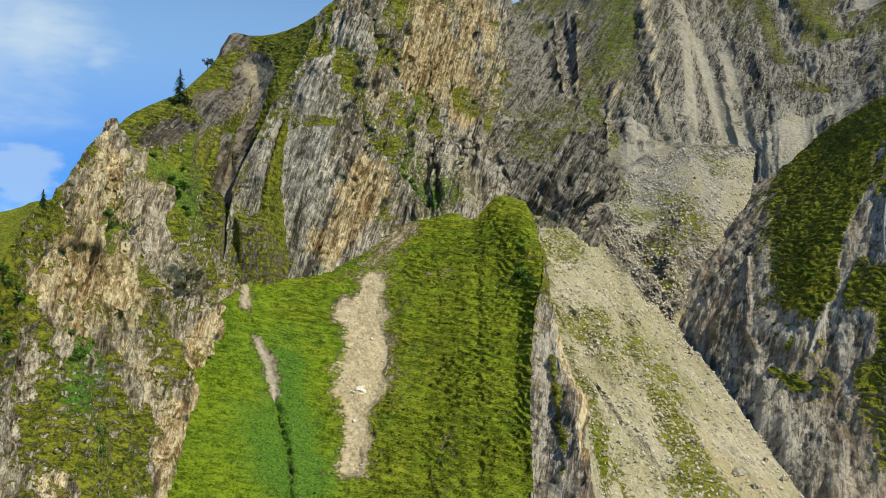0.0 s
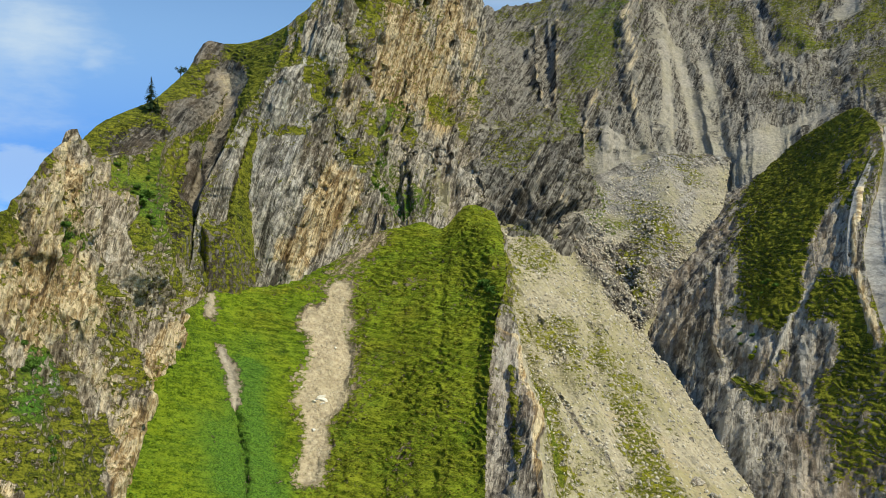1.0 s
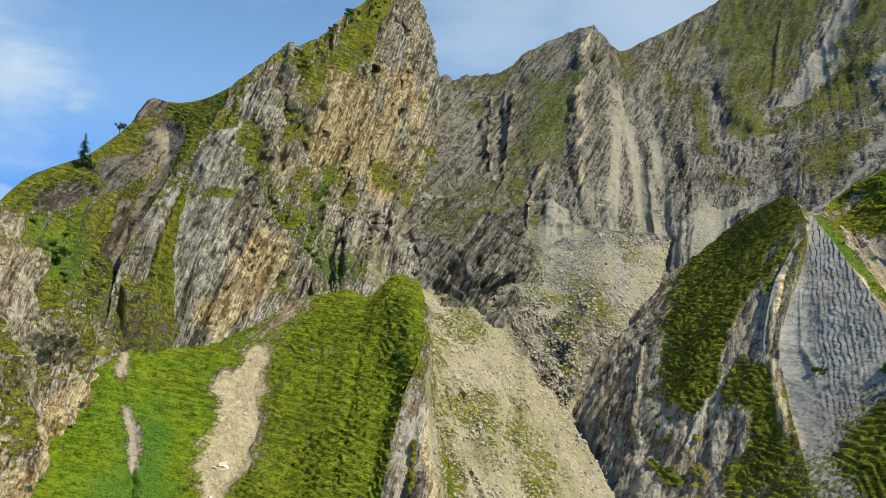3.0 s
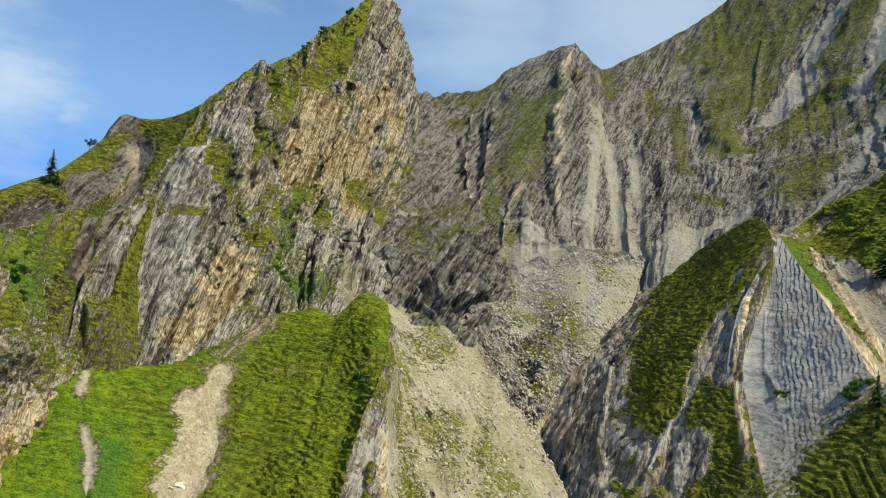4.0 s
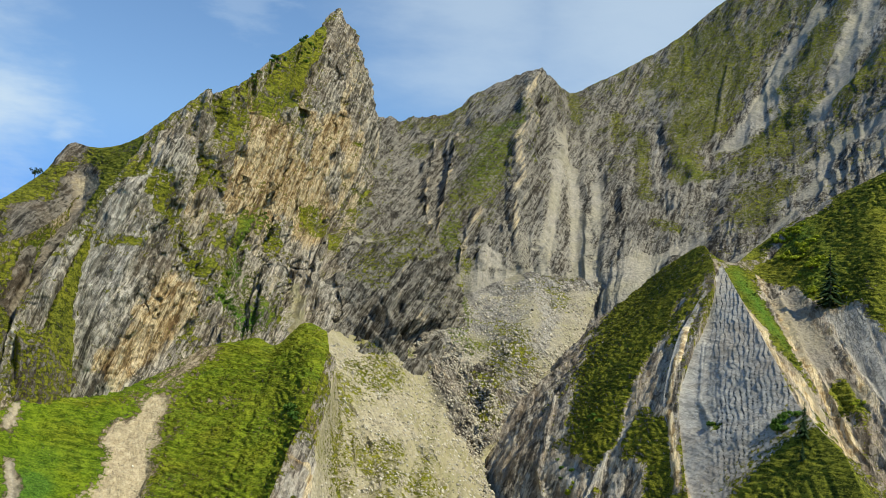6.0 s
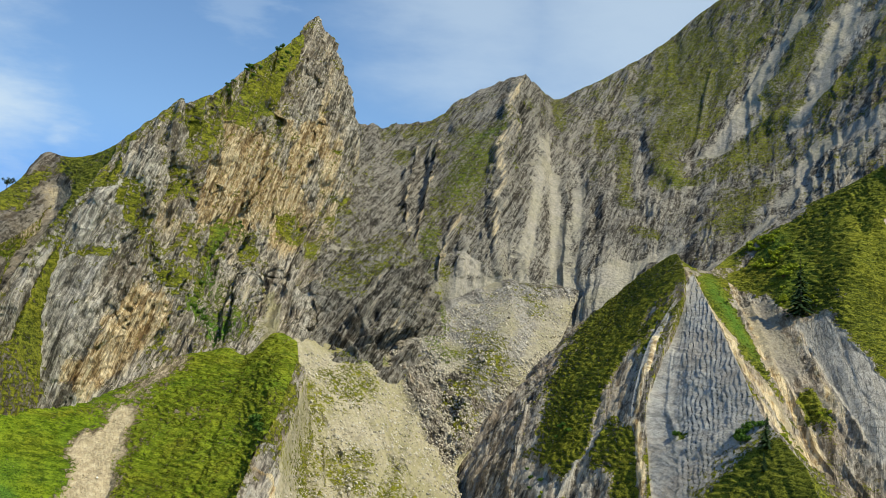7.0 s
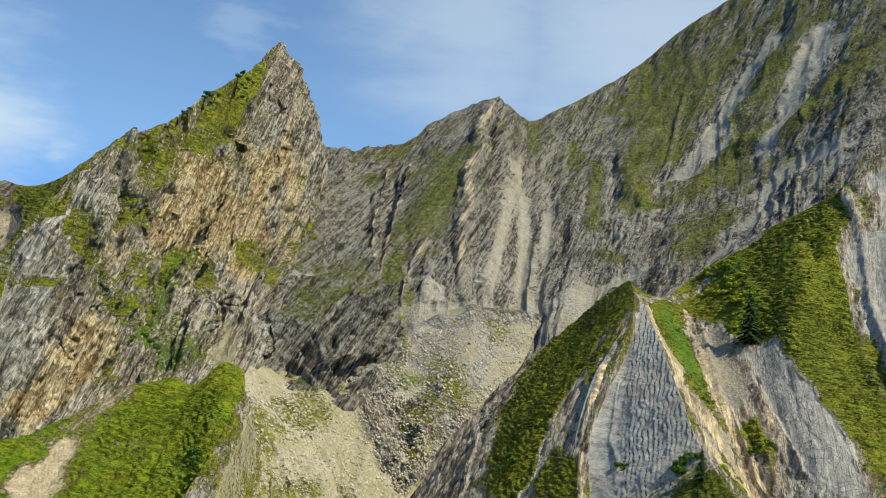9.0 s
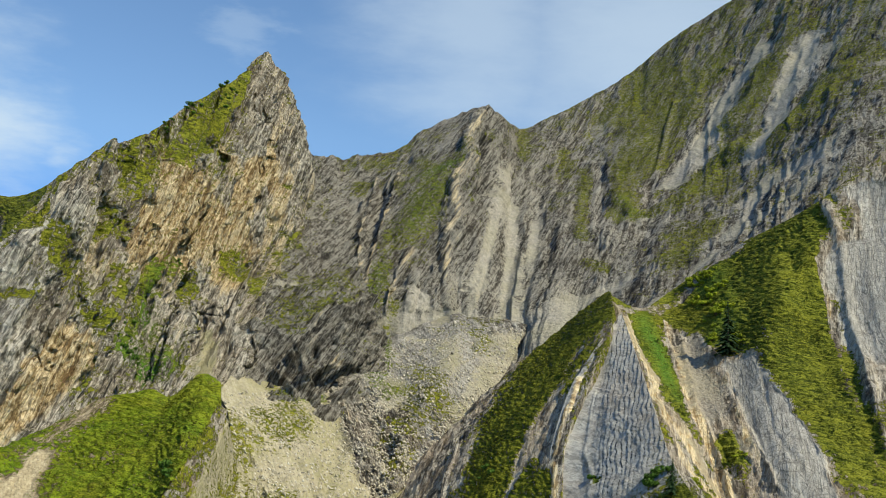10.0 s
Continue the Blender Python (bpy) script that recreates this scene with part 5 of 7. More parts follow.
BOWL_LINES = [
    (8, dict(scree=0.4, warm=-0.35), [(88, 478, 158), (89, 451, 145), (83, 443, 137)]),
    (6, dict(g=0.25), [(95, 447, 145), (97, 432, 137)]),
    (6, dict(g=0.2), [(89, 430, 130), (98, 427, 130), (106, 434, 136)]),
    (7, dict(g=0.2, scree=-0.5), [(82, 423, 125), (84, 416, 116), (81, 401, 108)]),
    (4, dict(scree=-0.8, lift=-2, g=-0.3), [(74, 441, 134), (76, 423, 124), (77, 415, 115), (82, 397, 107)]),
    (7, dict(scree=-0.4, warm=-0.35), [(96, 424, 125), (97, 412, 114), (89, 399, 106)]),
    (5, dict(scree=-0.9, g=-0.2, lift=1.5), [(86, 512, 171), (98, 501, 172)]),
    (4, dict(g=0.5, herb=0.5), [(76, 486, 159), (77, 459, 150)]),
    (14, dict(warm=-0.4), [(104, 479, 163), (121, 455, 152), (115, 436, 136)]),
    (12, dict(warm=-0.35), [(77, 455, 145), (98, 453, 151)]),
]
FANS_LINES = [
    (4, dict(scree=0.6, g=-0.5, warm=-0.12), [(150, 671, 293), (136, 590, 241), (123, 524, 198), (117, 501, 176)]),
    (3.5, dict(scree=0.6, g=-0.5, warm=-0.12), [(150, 624, 256), (143, 559, 210), (134, 494, 176)]),
    (3.5, dict(scree=0.5, g=-0.5, warm=-0.12), [(161, 608, 243), (149, 528, 200), (139, 495, 177)]),
    (5, dict(g=0.6), [(123, 495, 170), (130, 494, 169), (128, 489, 163)]),
    (6, dict(scree=0.8, warm=-0.4, g=-1), [(161, 480, 175), (148, 470, 166), (140, 467, 157)]),
    (7, dict(scree=0.5, warm=-0.2, g=-0.3), [(101, 499, 173), (106, 503, 185), (112, 521, 196)]),
    # recess beside the rib: hollowed, and its shade added as dark tint
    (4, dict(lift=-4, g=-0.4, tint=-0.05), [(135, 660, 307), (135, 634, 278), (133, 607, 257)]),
]
PATCHES_LINES = [
    (4, dict(g=0.3), [(192, 714, 317), (190, 685, 297), (199, 676, 294)]),
    (4, dict(g=0.3), [(197, 650, 280), (188, 602, 250), (179, 560, 227)]),
    (6, dict(g=0.36), [(252, 775, 392), (246, 741, 363), (238, 736, 355), (228, 737, 351)]),
    (6, dict(g=0.24), [(256, 773, 393), (270, 739, 385)]),
    (7, dict(g=0.54, herb=0.2), [(207, 597, 258), (208, 576, 246)]),
    (5, dict(g=0.3), [(221, 654, 297), (211, 609, 267)]),
    (8, dict(g=0.3), [(88, 583, 249), (84, 555, 227), (78, 551, 220)]),
    (4, dict(g=0.3), [(72, 532, 201), (73, 519, 192)]),
    (4, dict(g=0.3), [(58, 618, 261), (63, 628, 267)]),
    (4, dict(g=0.24), [(69, 671, 294), (76, 673, 297)]),
]
LIGHT_BEDS_LINES = [
    (1.4, dict(tint=0.09, warm=0.1, lift=1.5, g=-0.3), [(90, 525, 200), (90, 506, 187), (88, 500, 178)]),
    (1.2, dict(tint=0.09, warm=0.1, lift=1.5, g=-0.3), [(81, 525, 201), (78, 508, 184), (76, 500, 175)]),
    (1.5, dict(tint=0.09, warm=0.2, lift=2, g=-0.3), [(59, 602, 248), (60, 567, 228), (60, 549, 215)]),
    (1.5, dict(tint=0.09, warm=0.15, lift=2, g=-0.3), [(75, 643, 278), (73, 611, 255), (71, 585, 236), (66, 556, 217)]),
    (1.2, dict(tint=0.09, lift=1, g=-0.3), [(100, 528, 202), (94, 508, 185)]),
    (1.5, dict(tint=0.09, lift=1.5, g=-0.3), [(211, 673, 299), (199, 685, 300)]),
    (1.5, dict(tint=0.09, lift=1.5, g=-0.3), [(264, 694, 350), (251, 664, 320), (232, 614, 277)]),
    (1.5, dict(tint=0.09, lift=1.5, g=-0.4), [(203, 637, 273), (194, 606, 252), (187, 567, 233)]),
]
FLANK_TURF_LINES = [
    (12, dict(g=0.5), [(149, 432, 163), (130, 399, 143), (116, 351, 123), (111, 332, 105)]),
    (7, dict(g=0.4), [(136, 348, 141), (125, 339, 125), (116, 323, 103)]),
    (2.2, dict(g=-0.8), [(135, 333, 132), (128, 329, 121), (120, 323, 107), (112, 316, 92)]),
    (1.5, dict(g=-0.7), [(135, 340, 136), (127, 335, 125), (119, 327, 109)]),
    (5, dict(g=-0.9), [(118, 310, 95), (118, 303, 90)]),
    (6, dict(g=-0.9, warm=-0.15), [(101, 340, 95), (104, 328, 90)]),
    (0.8, dict(g=-0.7, lift=0.8, warm=0.35), [(109, 383, 122), (104, 367, 113), (100, 352, 101), (97, 343, 91), (98, 333, 85)]),
    (3, dict(g=-0.6, warm=-0.2), [(108, 367, 117), (105, 350, 104)]),
    (6, dict(g=-0.5, warm=-0.1), [(92, 377, 100), (90, 354, 84)]),
]
FLANK_EDGE_LINES = [
    (1.5, dict(warm=0.6, g=-0.9, lift=0.8), [(141, 337, 140), (136, 326, 129), (132, 314, 116)]),
    (1.3, dict(warm=0.6, g=-0.9, lift=0.6), [(130, 312, 114), (128, 299, 102), (128, 289, 93)]),
    (3, dict(warm=0.1, g=-0.8), [(132, 323, 123), (129, 315, 116)]),
    (4, dict(g=0.8), [(127, 312, 109), (127, 305, 103), (124, 296, 92)]),
]
SLAB_MARKS_LINES = [
    (5, dict(g=1.4), [(153, 265, 106), (148, 265, 102), (142, 265, 95), (139, 265, 90)]),
    (6, dict(g=1.2), [(152, 258, 102), (145, 259, 94)]),
    (0.5, dict(tint=0.05, lift=0.2), [(146, 330, 136), (141, 316, 122), (139, 310, 117), (140, 301, 112), (138, 294, 106)]),
    (1.2, dict(warm=0.5, g=-0.5, lift=0.5), [(141, 335, 140), (136, 322, 125), (131, 310, 111), (130, 297, 99), (129, 283, 91)]),
]
CREST_TURF_LINES = [
    (4.5, dict(g=1.2, herb=0.2, dry=0.3), [(172, 379, 164), (173, 365, 155), (172, 340, 142)]),
    (3, dict(g=1), [(167, 323, 137), (169, 318, 132)]),
    (2, dict(g=-0.3, warm=0.5, scree=0.3), [(162, 366, 164), (161, 338, 150), (160, 317, 137), (166, 308, 126), (171, 298, 113), (176, 287, 104)]),
    (2, dict(g=0.6, dry=0.6), [(159, 301, 128), (166, 296, 118), (172, 288, 106)]),
    (1.6, dict(g=-0.9, warm=0.5), [(183, 390, 166), (180, 362, 152), (176, 336, 137), (176, 316, 125), (177, 302, 113), (177, 289, 106)]),
    (6, dict(g=-1, scree=0.9, warm=0.05), [(184, 366, 155), (183, 346, 143), (181, 326, 131)]),
]
PALE_GULLIES_LINES = [
    (2.4, dict(g=-0.6, warm=0.45), [(190, 339, 142), (187, 319, 131), (186, 299, 119), (188, 285, 112), (193, 273, 106)]),
    (5, dict(g=0.9), [(182, 314, 126), (180, 304, 117)]),
    (5.2, dict(g=-1.3, warm=-0.9), [(195, 340, 146), (193, 320, 135), (191, 297, 122), (191, 280, 110)]),
    (3.6, dict(g=-1, warm=-0.9), [(196, 320, 138), (196, 302, 128), (196, 287, 119), (195, 276, 109)]),
    (8, dict(g=0.8, herb=0.3), [(202, 402, 182), (192, 384, 167)]),
    (5, dict(g=-1.2, warm=-0.8), [(236, 363, 188), (236, 357, 181)]),
    (2, dict(warm=0.25, g=-0.8), [(231, 364, 189), (231, 355, 176), (228, 342, 159)]),
]
PILLARS_LINES = [
    (5, dict(warm=0.3, g=-0.4), [(-69, 233, 131), (-68, 228, 124)]),
    (5, dict(warm=0.35, g=-0.4), [(-72, 211, 121), (-70, 199, 113), (-70, 194, 104), (-71, 192, 98)]),
    (9, dict(warm=0.4, g=-0.4), [(-71, 215, 107), (-67, 219, 104), (-69, 197, 98)]),
    (3.5, dict(warm=-0.2, g=-0.5, tint=0.03), [(-66, 251, 119), (-66, 249, 112), (-67, 250, 105)]),
    (4, dict(warm=0.2, g=-0.3), [(-64, 310, 123), (-62, 308, 116)]),
    (2.4, dict(warm=0.9, g=-1, lift=0.5), [(-58, 282, 98), (-57, 266, 90), (-58, 254, 83), (-55, 228, 79), (-55, 223, 72), (-55, 212, 66)]),
    (3, dict(warm=0.5, g=-0.6), [(-60, 271, 97), (-58, 258, 89)]),
    (4, dict(warm=-0.5, g=-0.6), [(-74, 185, 89), (-72, 184, 84)]),
    (3, dict(warm=0.5, g=-0.5), [(-60, 175, 72), (-62, 174, 70)]),
]
CLIFF_TURF_LINES = [
    (7, dict(g=0.8, herb=0.4), [(-72, 302, 138), (-70, 305, 134), (-71, 292, 131)]),
    (5, dict(g=0.5), [(-69, 216, 118), (-68, 213, 112)]),
    (6, dict(g=0.5), [(-66, 270, 116), (-65, 274, 108)]),
    (4, dict(g=0.5), [(-62, 281, 106), (-62, 279, 101)]),
    (1.6, dict(g=0.8, herb=0.8, lift=-1.5), [(-68, 228, 117), (-67, 228, 114)]),
    (3.5, dict(g=0.6, herb=0.9), [(-68, 206, 91), (-68, 208, 87), (-64, 193, 84)]),
    (7, dict(g=0.5), [(-70, 184, 84), (-68, 186, 80)]),
    (8, dict(g=0.6), [(-62, 189, 77), (-63, 207, 70), (-58, 209, 66)]),
    (6, dict(g=0.4), [(-63, 215, 78), (-60, 221, 72)]),
]
CLIFF_SHADE_LINES = [
    (5, dict(g=0.35), [(-62, 231, 98), (-61, 229, 90)]),
    (7, dict(g=1), [(-70, 176, 107), (-72, 185, 112), (-71, 192, 118)]),
    (6, dict(g=0.9), [(-71, 176, 103), (-74, 188, 98)]),
    (2.5, dict(warm=-0.3, g=-0.6, tint=-0.04), [(-63, 219, 83), (-62, 218, 79)]),
    (4, dict(g=0.45), [(-63, 248, 100), (-58, 234, 93)]),
    (2, dict(lift=-2.5), [(-73, 256, 128), (-64, 229, 115), (-64, 225, 105)]),
    (2, dict(lift=-2.5), [(-67, 213, 98), (-66, 214, 89), (-63, 212, 80)]),
]
BARE_EARTH_LINES = [
    (6.2, dict(g=-1.15, scree=1.3, warm=0.9), [(-22, 302, 99), (-22, 293, 94), (-21, 281, 87), (-21, 270, 80)]),
    (3.6, dict(g=-0.85, scree=1, warm=0.9), [(-20, 318, 108), (-21, 305, 101)]),
    (4.2, dict(g=-0.95, scree=1.1, warm=0.9), [(-21, 266, 79), (-20, 252, 71), (-20, 238, 64)]),
    (2.6, dict(g=-1, scree=0.9, warm=0.9), [(-17, 289, 91), (-16, 280, 86), (-18, 273, 82)]),
    (3, dict(g=-0.4, dry=0.7), [(-26, 308, 103), (-30, 299, 97)]),
    (1.9, dict(g=-1.1, scree=0.9, warm=-0.3), [(-47, 277, 91), (-43, 269, 85), (-40, 258, 79)]),
    (2, dict(g=-1, scree=0.9), [(-55, 300, 105), (-53, 289, 100)]),
]
MEADOW_TONES_LINES = [
    (5, dict(herb=0.8, dry=-0.5), [(-39, 276, 87), (-36, 262, 80), (-33, 249, 72), (-29, 231, 62)]),
    (5, dict(herb=0.6), [(-42, 245, 74), (-37, 228, 65)]),
    (6, dict(dry=0.4, herb=-0.6, g=0.2), [(-42, 305, 103), (-34, 286, 91), (-29, 270, 80), (-26, 247, 69)]),
    (2, dict(dry=0.7, lift=0.7), [(-49, 312, 107), (-40, 314, 106), (-31, 319, 108), (-24, 321, 110)]),
    (7, dict(dry=-0.2, g=0.2), [(-55, 259, 87), (-54, 237, 75), (-52, 220, 66)]),
]
RIDGE_GULLY_LINES = [
    (2.6, dict(g=-1.1, scree=0.6, warm=0.1), [(-70, 385, 186), (-67, 382, 182), (-66, 374, 176)]),
    (5, dict(g=-0.8), [(-71, 342, 162), (-69, 351, 158), (-66, 348, 153)]),
    (5, dict(g=0.9), [(-56, 365, 179), (-63, 369, 167), (-64, 352, 153), (-63, 341, 145)]),
]
RIB_LINES = [
    (1.3, dict(warm=0.9, g=-0.9, lift=0.9), [(26, 271, 99), (29, 275, 92), (30, 243, 79), (29, 215, 66)]),
    (3.5, dict(g=0.9, herb=0.3, dry=0.3), [(37, 300, 79), (38, 284, 71), (37, 262, 60)]),
    (2.5, dict(g=0.15, warm=-0.15), [(24, 262, 90), (23, 240, 77), (22, 218, 64)]),
    (1.2, dict(g=0.7), [(27, 262, 86), (26, 240, 76), (25, 222, 66)]),
    (6, dict(g=0.3), [(33, 345, 100), (36, 315, 85), (38, 292, 75)]),
    (0.9, dict(lift=-1.2), [(35, 350, 102), (38, 322, 87), (41, 300, 77)]),
]
EAST_SLOPE_LINES = [
    (1.5, dict(warm=0.4, g=-0.7, lift=0.4), [(236, 370, 196), (230, 354, 175), (228, 341, 158), (222, 321, 142), (219, 303, 131), (215, 283, 117)]),
    (6, dict(warm=-0.7, g=-1.2), [(244, 363, 191), (241, 347, 173), (236, 326, 154)]),
    (4, dict(g=-0.6, tint=-0.02), [(231, 331, 156), (224, 308, 138)]),
    (13, dict(g=0.5), [(220, 361, 181), (216, 340, 157), (211, 314, 138), (209, 290, 122)]),
    (7, dict(g=0.8, dry=0.6, herb=-0.4), [(192, 402, 173), (193, 378, 165), (199, 390, 176)]),
]
OLIVE_LINES = [
    (14, dict(g=0.25), [(256, 720, 362), (244, 666, 317), (224, 620, 277)]),
    (10, dict(g=0.25), [(275, 707, 371), (264, 683, 342)]),
    (9, dict(g=0.3, dry=0.3), [(227, 504, 225), (225, 477, 215)]),
    (8, dict(g=0.3), [(264, 580, 280), (252, 558, 258)]),
    (10, dict(g=0.25), [(88, 637, 283), (104, 587, 258), (100, 570, 241)]),
]
OLIVE_SCREE_LINES = [
    (10, dict(g=0.18), [(41, 357, 102), (52, 338, 92), (59, 323, 83)]),
    (6, dict(g=0.25), [(28, 373, 116), (31, 357, 105)]),
]
MIXED_TURF_LINES = [
    (9, dict(g=0.3), [(-30, 347, 179), (-27, 349, 165), (-24, 358, 153)]),
    (7, dict(g=0.3), [(-19, 366, 180), (-16, 366, 164)]),
    (7, dict(g=0.3), [(-3, 435, 171), (7, 403, 156), (6, 380, 143)]),
]
RIDGE_TURF_LINES = [
    (7, dict(g=0.5), [(-73, 324, 151), (-66, 320, 144)]),
    (6, dict(g=-0.5), [(-79, 323, 154), (-75, 331, 156)]),
    (5, dict(g=0.8, herb=-0.2), [(-55, 334, 160), (-56, 324, 149), (-58, 316, 138), (-60, 310, 128)]),
    (3.5, dict(g=0.6), [(-63, 330, 150), (-65, 320, 140)]),
]
# trees, shrubs (with their spread, count and size) and single stones
SPRUCES = [('tree_ridge', 11.0, -84.7, 343.2, 165.2), ('right_slope', 20.0, 193.2, 347.4, 152.4), ('rock_slab', 9.0, 155.5, 269.0, 108.0), ('rock_slab', 5.0, 151.0, 262.0, 103.0), ('tree_ridge', 5.0, -82.1, 341.7, 164.2), ('left_cliff', 3.2, -72.0, 193.2, 117.7)]
BROADLEAVES = [('tree_ridge', 5.0, -83.1, 375.9, 182.6), ('tree_ridge', 3.5, -82.4, 379.6, 184.7)]
SHRUBS = [('left_cliff', -67, 278, 132, 2.2, 7, 1.5), ('left_cliff', -65, 199, 91, 1.6, 6, 1.2), ('left_cliff', -66, 220, 116, 0.8, 3, 1.3), ('left_cliff', -70, 174, 102, 3, 6, 1.3), ('left_cliff', -70, 174, 94, 2, 4, 1.2), ('left_cliff', -57, 305, 116, 3, 7, 1.3), ('rock_buttress', -10, 379, 143, 3.5, 14, 1.3), ('rock_buttress', -5, 422, 182, 1.5, 4, 1.2), ('rock_buttress', -21, 379, 193, 1.5, 4, 1.3), ('rock_buttress', -6, 421, 244, 3, 8, 1.3), ('rock_buttress', 0, 448, 260, 4, 12, 1.2), ('rock_buttress', -11, 407, 234, 3, 6, 1.1), ('left_cliff', -67, 274, 132, 4, 8, 1.0), ('grassy_spur', 21, 293, 108, 0.7, 3, 1.7), ('grassy_spur', 23, 287, 106, 0.8, 3, 1.3), ('rock_slab', 139, 299, 111, 0.4, 3, 1.0), ('rock_slab', 158, 282, 102, 2, 7, 1.4), ('rock_slab', 163, 283, 104, 2, 6, 1.3), ('dark_flank', 115, 340, 110, 3, 6, 1.1), ('dark_flank', 104, 334, 93, 2, 4, 1.1), ('left_cliff', -62, 197, 76, 3, 6, 1.1)]
LIMES = [('right_slope', 202, 412, 187, 4, 14, 1.8), ('right_slope', 200, 390, 176, 4, 14, 1.9), ('right_slope', 198, 372, 168, 3, 12, 1.8), ('right_slope', 192, 359, 159, 1.5, 6, 1.4), ('right_slope', 197, 350, 157, 1.5, 5, 1.3), ('right_slope', 183, 302, 119, 1.5, 5, 1.2), ('right_slope', 166, 287, 110, 1.5, 5, 1.2), ('dark_flank', 105, 326, 88, 1.5, 5, 1.0)]
BIG_STONES = [(55, 314, 81, 1.5), (67, 287, 65, 1.7), (58, 277, 61, 1.4), (77, 280, 58, 2.1), (52, 315, 82, 0.9), (47, 324, 87, 0.8), (57, 362, 99, 0.8), (72, 346, 85, 0.8), (73, 326, 78, 1.0), (69, 286, 64, 1.0), (81, 302, 67, 1.2), (79, 276, 55, 1.3), (90, 285, 56, 1.5), (88, 293, 61, 1.1), (82, 320, 73, 1.0), (81, 330, 77, 1.2), (87, 431, 135, 1.5), (94, 431, 135, 1.3), (67, 312, 75, 0.7), (53, 366, 104, 0.7), (49, 282, 67, 0.8), (42, 355, 107, 0.6), (92, 399, 108, 1.4), (98, 406, 113, 1.2)]
WHITE_STONES = [(-21, 268, 79, 1.5), (-20, 267, 79, 1.0), (-22, 266, 79, 0.8), (-20, 266, 78, 0.7), (-21, 256, 73, 0.7), (-19, 289, 91, 0.5), (-26, 272, 82, 0.5)]
GULLY_BED = [(120, 437), (111, 428), (101, 417)]
SIDE_GULLY = [(74, 444), (77, 419), (80, 392), (79, 381), (82, 354)]
LOWER_GULLY = [(84, 417), (90, 396)]


# ---------------------------------------------------------------- the mountain
def shape_left(p, n, v):
    v["warm"] += 0.08 + 0.5 * fbm(p / 14, 2, 5)
    return p


def shape_buttress(p, n, v):
    high = np.clip((p[..., 2] - 158) / 26, 0.15, 1)
    v["warm"] += np.clip((p[..., 0] + 36) / 18, -0.08, 0.38) * high * (0.70 + 0.8 * fbm(p / 16, 2, 9)) - 0.05
    return p


def shape_headwall(p, n, v):
    foot = np.clip((186 - p[..., 2] + 34 * fbm(p / 15, 4, 19)) / 16, 0, 0.8) * np.clip((175 - p[..., 0]) / 20, 0, 1)
    v["scree"] = np.clip(v["scree"] + foot, 0, 1)
    v["warm"] -= 0.12 * foot
    loose = np.clip((p[..., 0] - 175) / 45, 0, 1) * np.clip(0.15 + 0.8 * fbm(p / 24, 3, 39), 0, 0.7)
    v["scree"] = np.clip(v["scree"] + loose, 0, 1)
    v["g"] += foot * (0.5 * fbm(p / 9, 3, 29) - 0.05)
    return p


def shape_scree(p, n, v):
    """Rock of the wall shows through the upper edge of the scree."""
    fall = np.linalg.norm(np.diff(p, axis=0), axis=-1).cumsum(0)
    fall = np.concatenate([0 * fall[:1], fall])
    high = np.clip((p[..., 0] - 45) / 20, 0, 1)
    bare = np.clip((16 + 34 * fbm(p / 13, 4, 81) - fall) / 8, 0, 1) * high
    v["scree"] = np.clip(v["scree"] - 0.9 * bare, 0, 1)
    v["warm"] -= 0.3 * np.clip((p[..., 2] - 118) / 20, 0, 1) * np.clip((p[..., 0] - 50) / 20, 0, 1)
    v["g"] += 0.10 * bare - 0.05
    return p


def shape_meadow(p, n, v):
    v["herb"] = np.clip(v["herb"] + 0.45 * band(p, HERBS, 7.0) + 0.35 * fbm(p / 8, 3, 33), 0, 0.85)
    v["dry"] += np.clip((p[..., 0] + 24) / 8, 0, 1) * 0.65 - 0.5
    ditch = band(p, DITCH, 0.8)
    v["g"] -= 0.25 * ditch
    return p - np.stack([0 * ditch, 0 * ditch, 2.0 * ditch], -1)


def shape_edge(p, n, v):
    """Past its rib the edge runs out into the scree behind."""
    f = np.linspace(0, 1, p.shape[0])[:, None]
    v["scree"] = np.clip(v["scree"] + np.clip((f - 0.22) / 0.1, 0, 1), 0, 1)
    return p


def shape_slab(p, n, v):
    """Overlapping beds whose wavy left edges run down the slab and stand proud."""
    u = p @ np.array([0.68, -0.587, 0.439])
    w = p @ np.array([0.191, 0.72, 0.667])
    wave = np.stack([u / 5, w / 2.3, 0 * u], -1)
    h = (u + 0.40 * vnoise(wave, 61) + 0.9 * fbm(p / 7, 2, 63)) / 1.6
    bed = np.floor(h)
    broken = np.clip(0.75 + 0.8 * vnoise(np.stack([bed * 1.7, w / 3.1 + 3.3 * bed, 0 * h], -1), 62), 0.1, 1.3)
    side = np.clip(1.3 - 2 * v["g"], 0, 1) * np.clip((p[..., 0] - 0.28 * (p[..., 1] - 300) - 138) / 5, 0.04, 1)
    # the shade beside each proud bed edge is put into the tint
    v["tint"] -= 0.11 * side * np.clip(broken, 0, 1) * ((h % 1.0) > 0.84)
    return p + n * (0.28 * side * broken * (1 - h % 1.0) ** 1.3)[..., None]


def joined(a, b):
    """Two sets of guide curves that share their seam."""
    return [tuple(x) + tuple(y[1:]) for x, y in zip(a, b)]


landform("far_meadow", FAR_MEADOW, M_MEADOW, "sunlit yellow-green alpine meadow slope in the distance", cell=4.0, rock=0.3, patchy=0.3, dry=1.0, back=(0, 200, -200), seed=90)
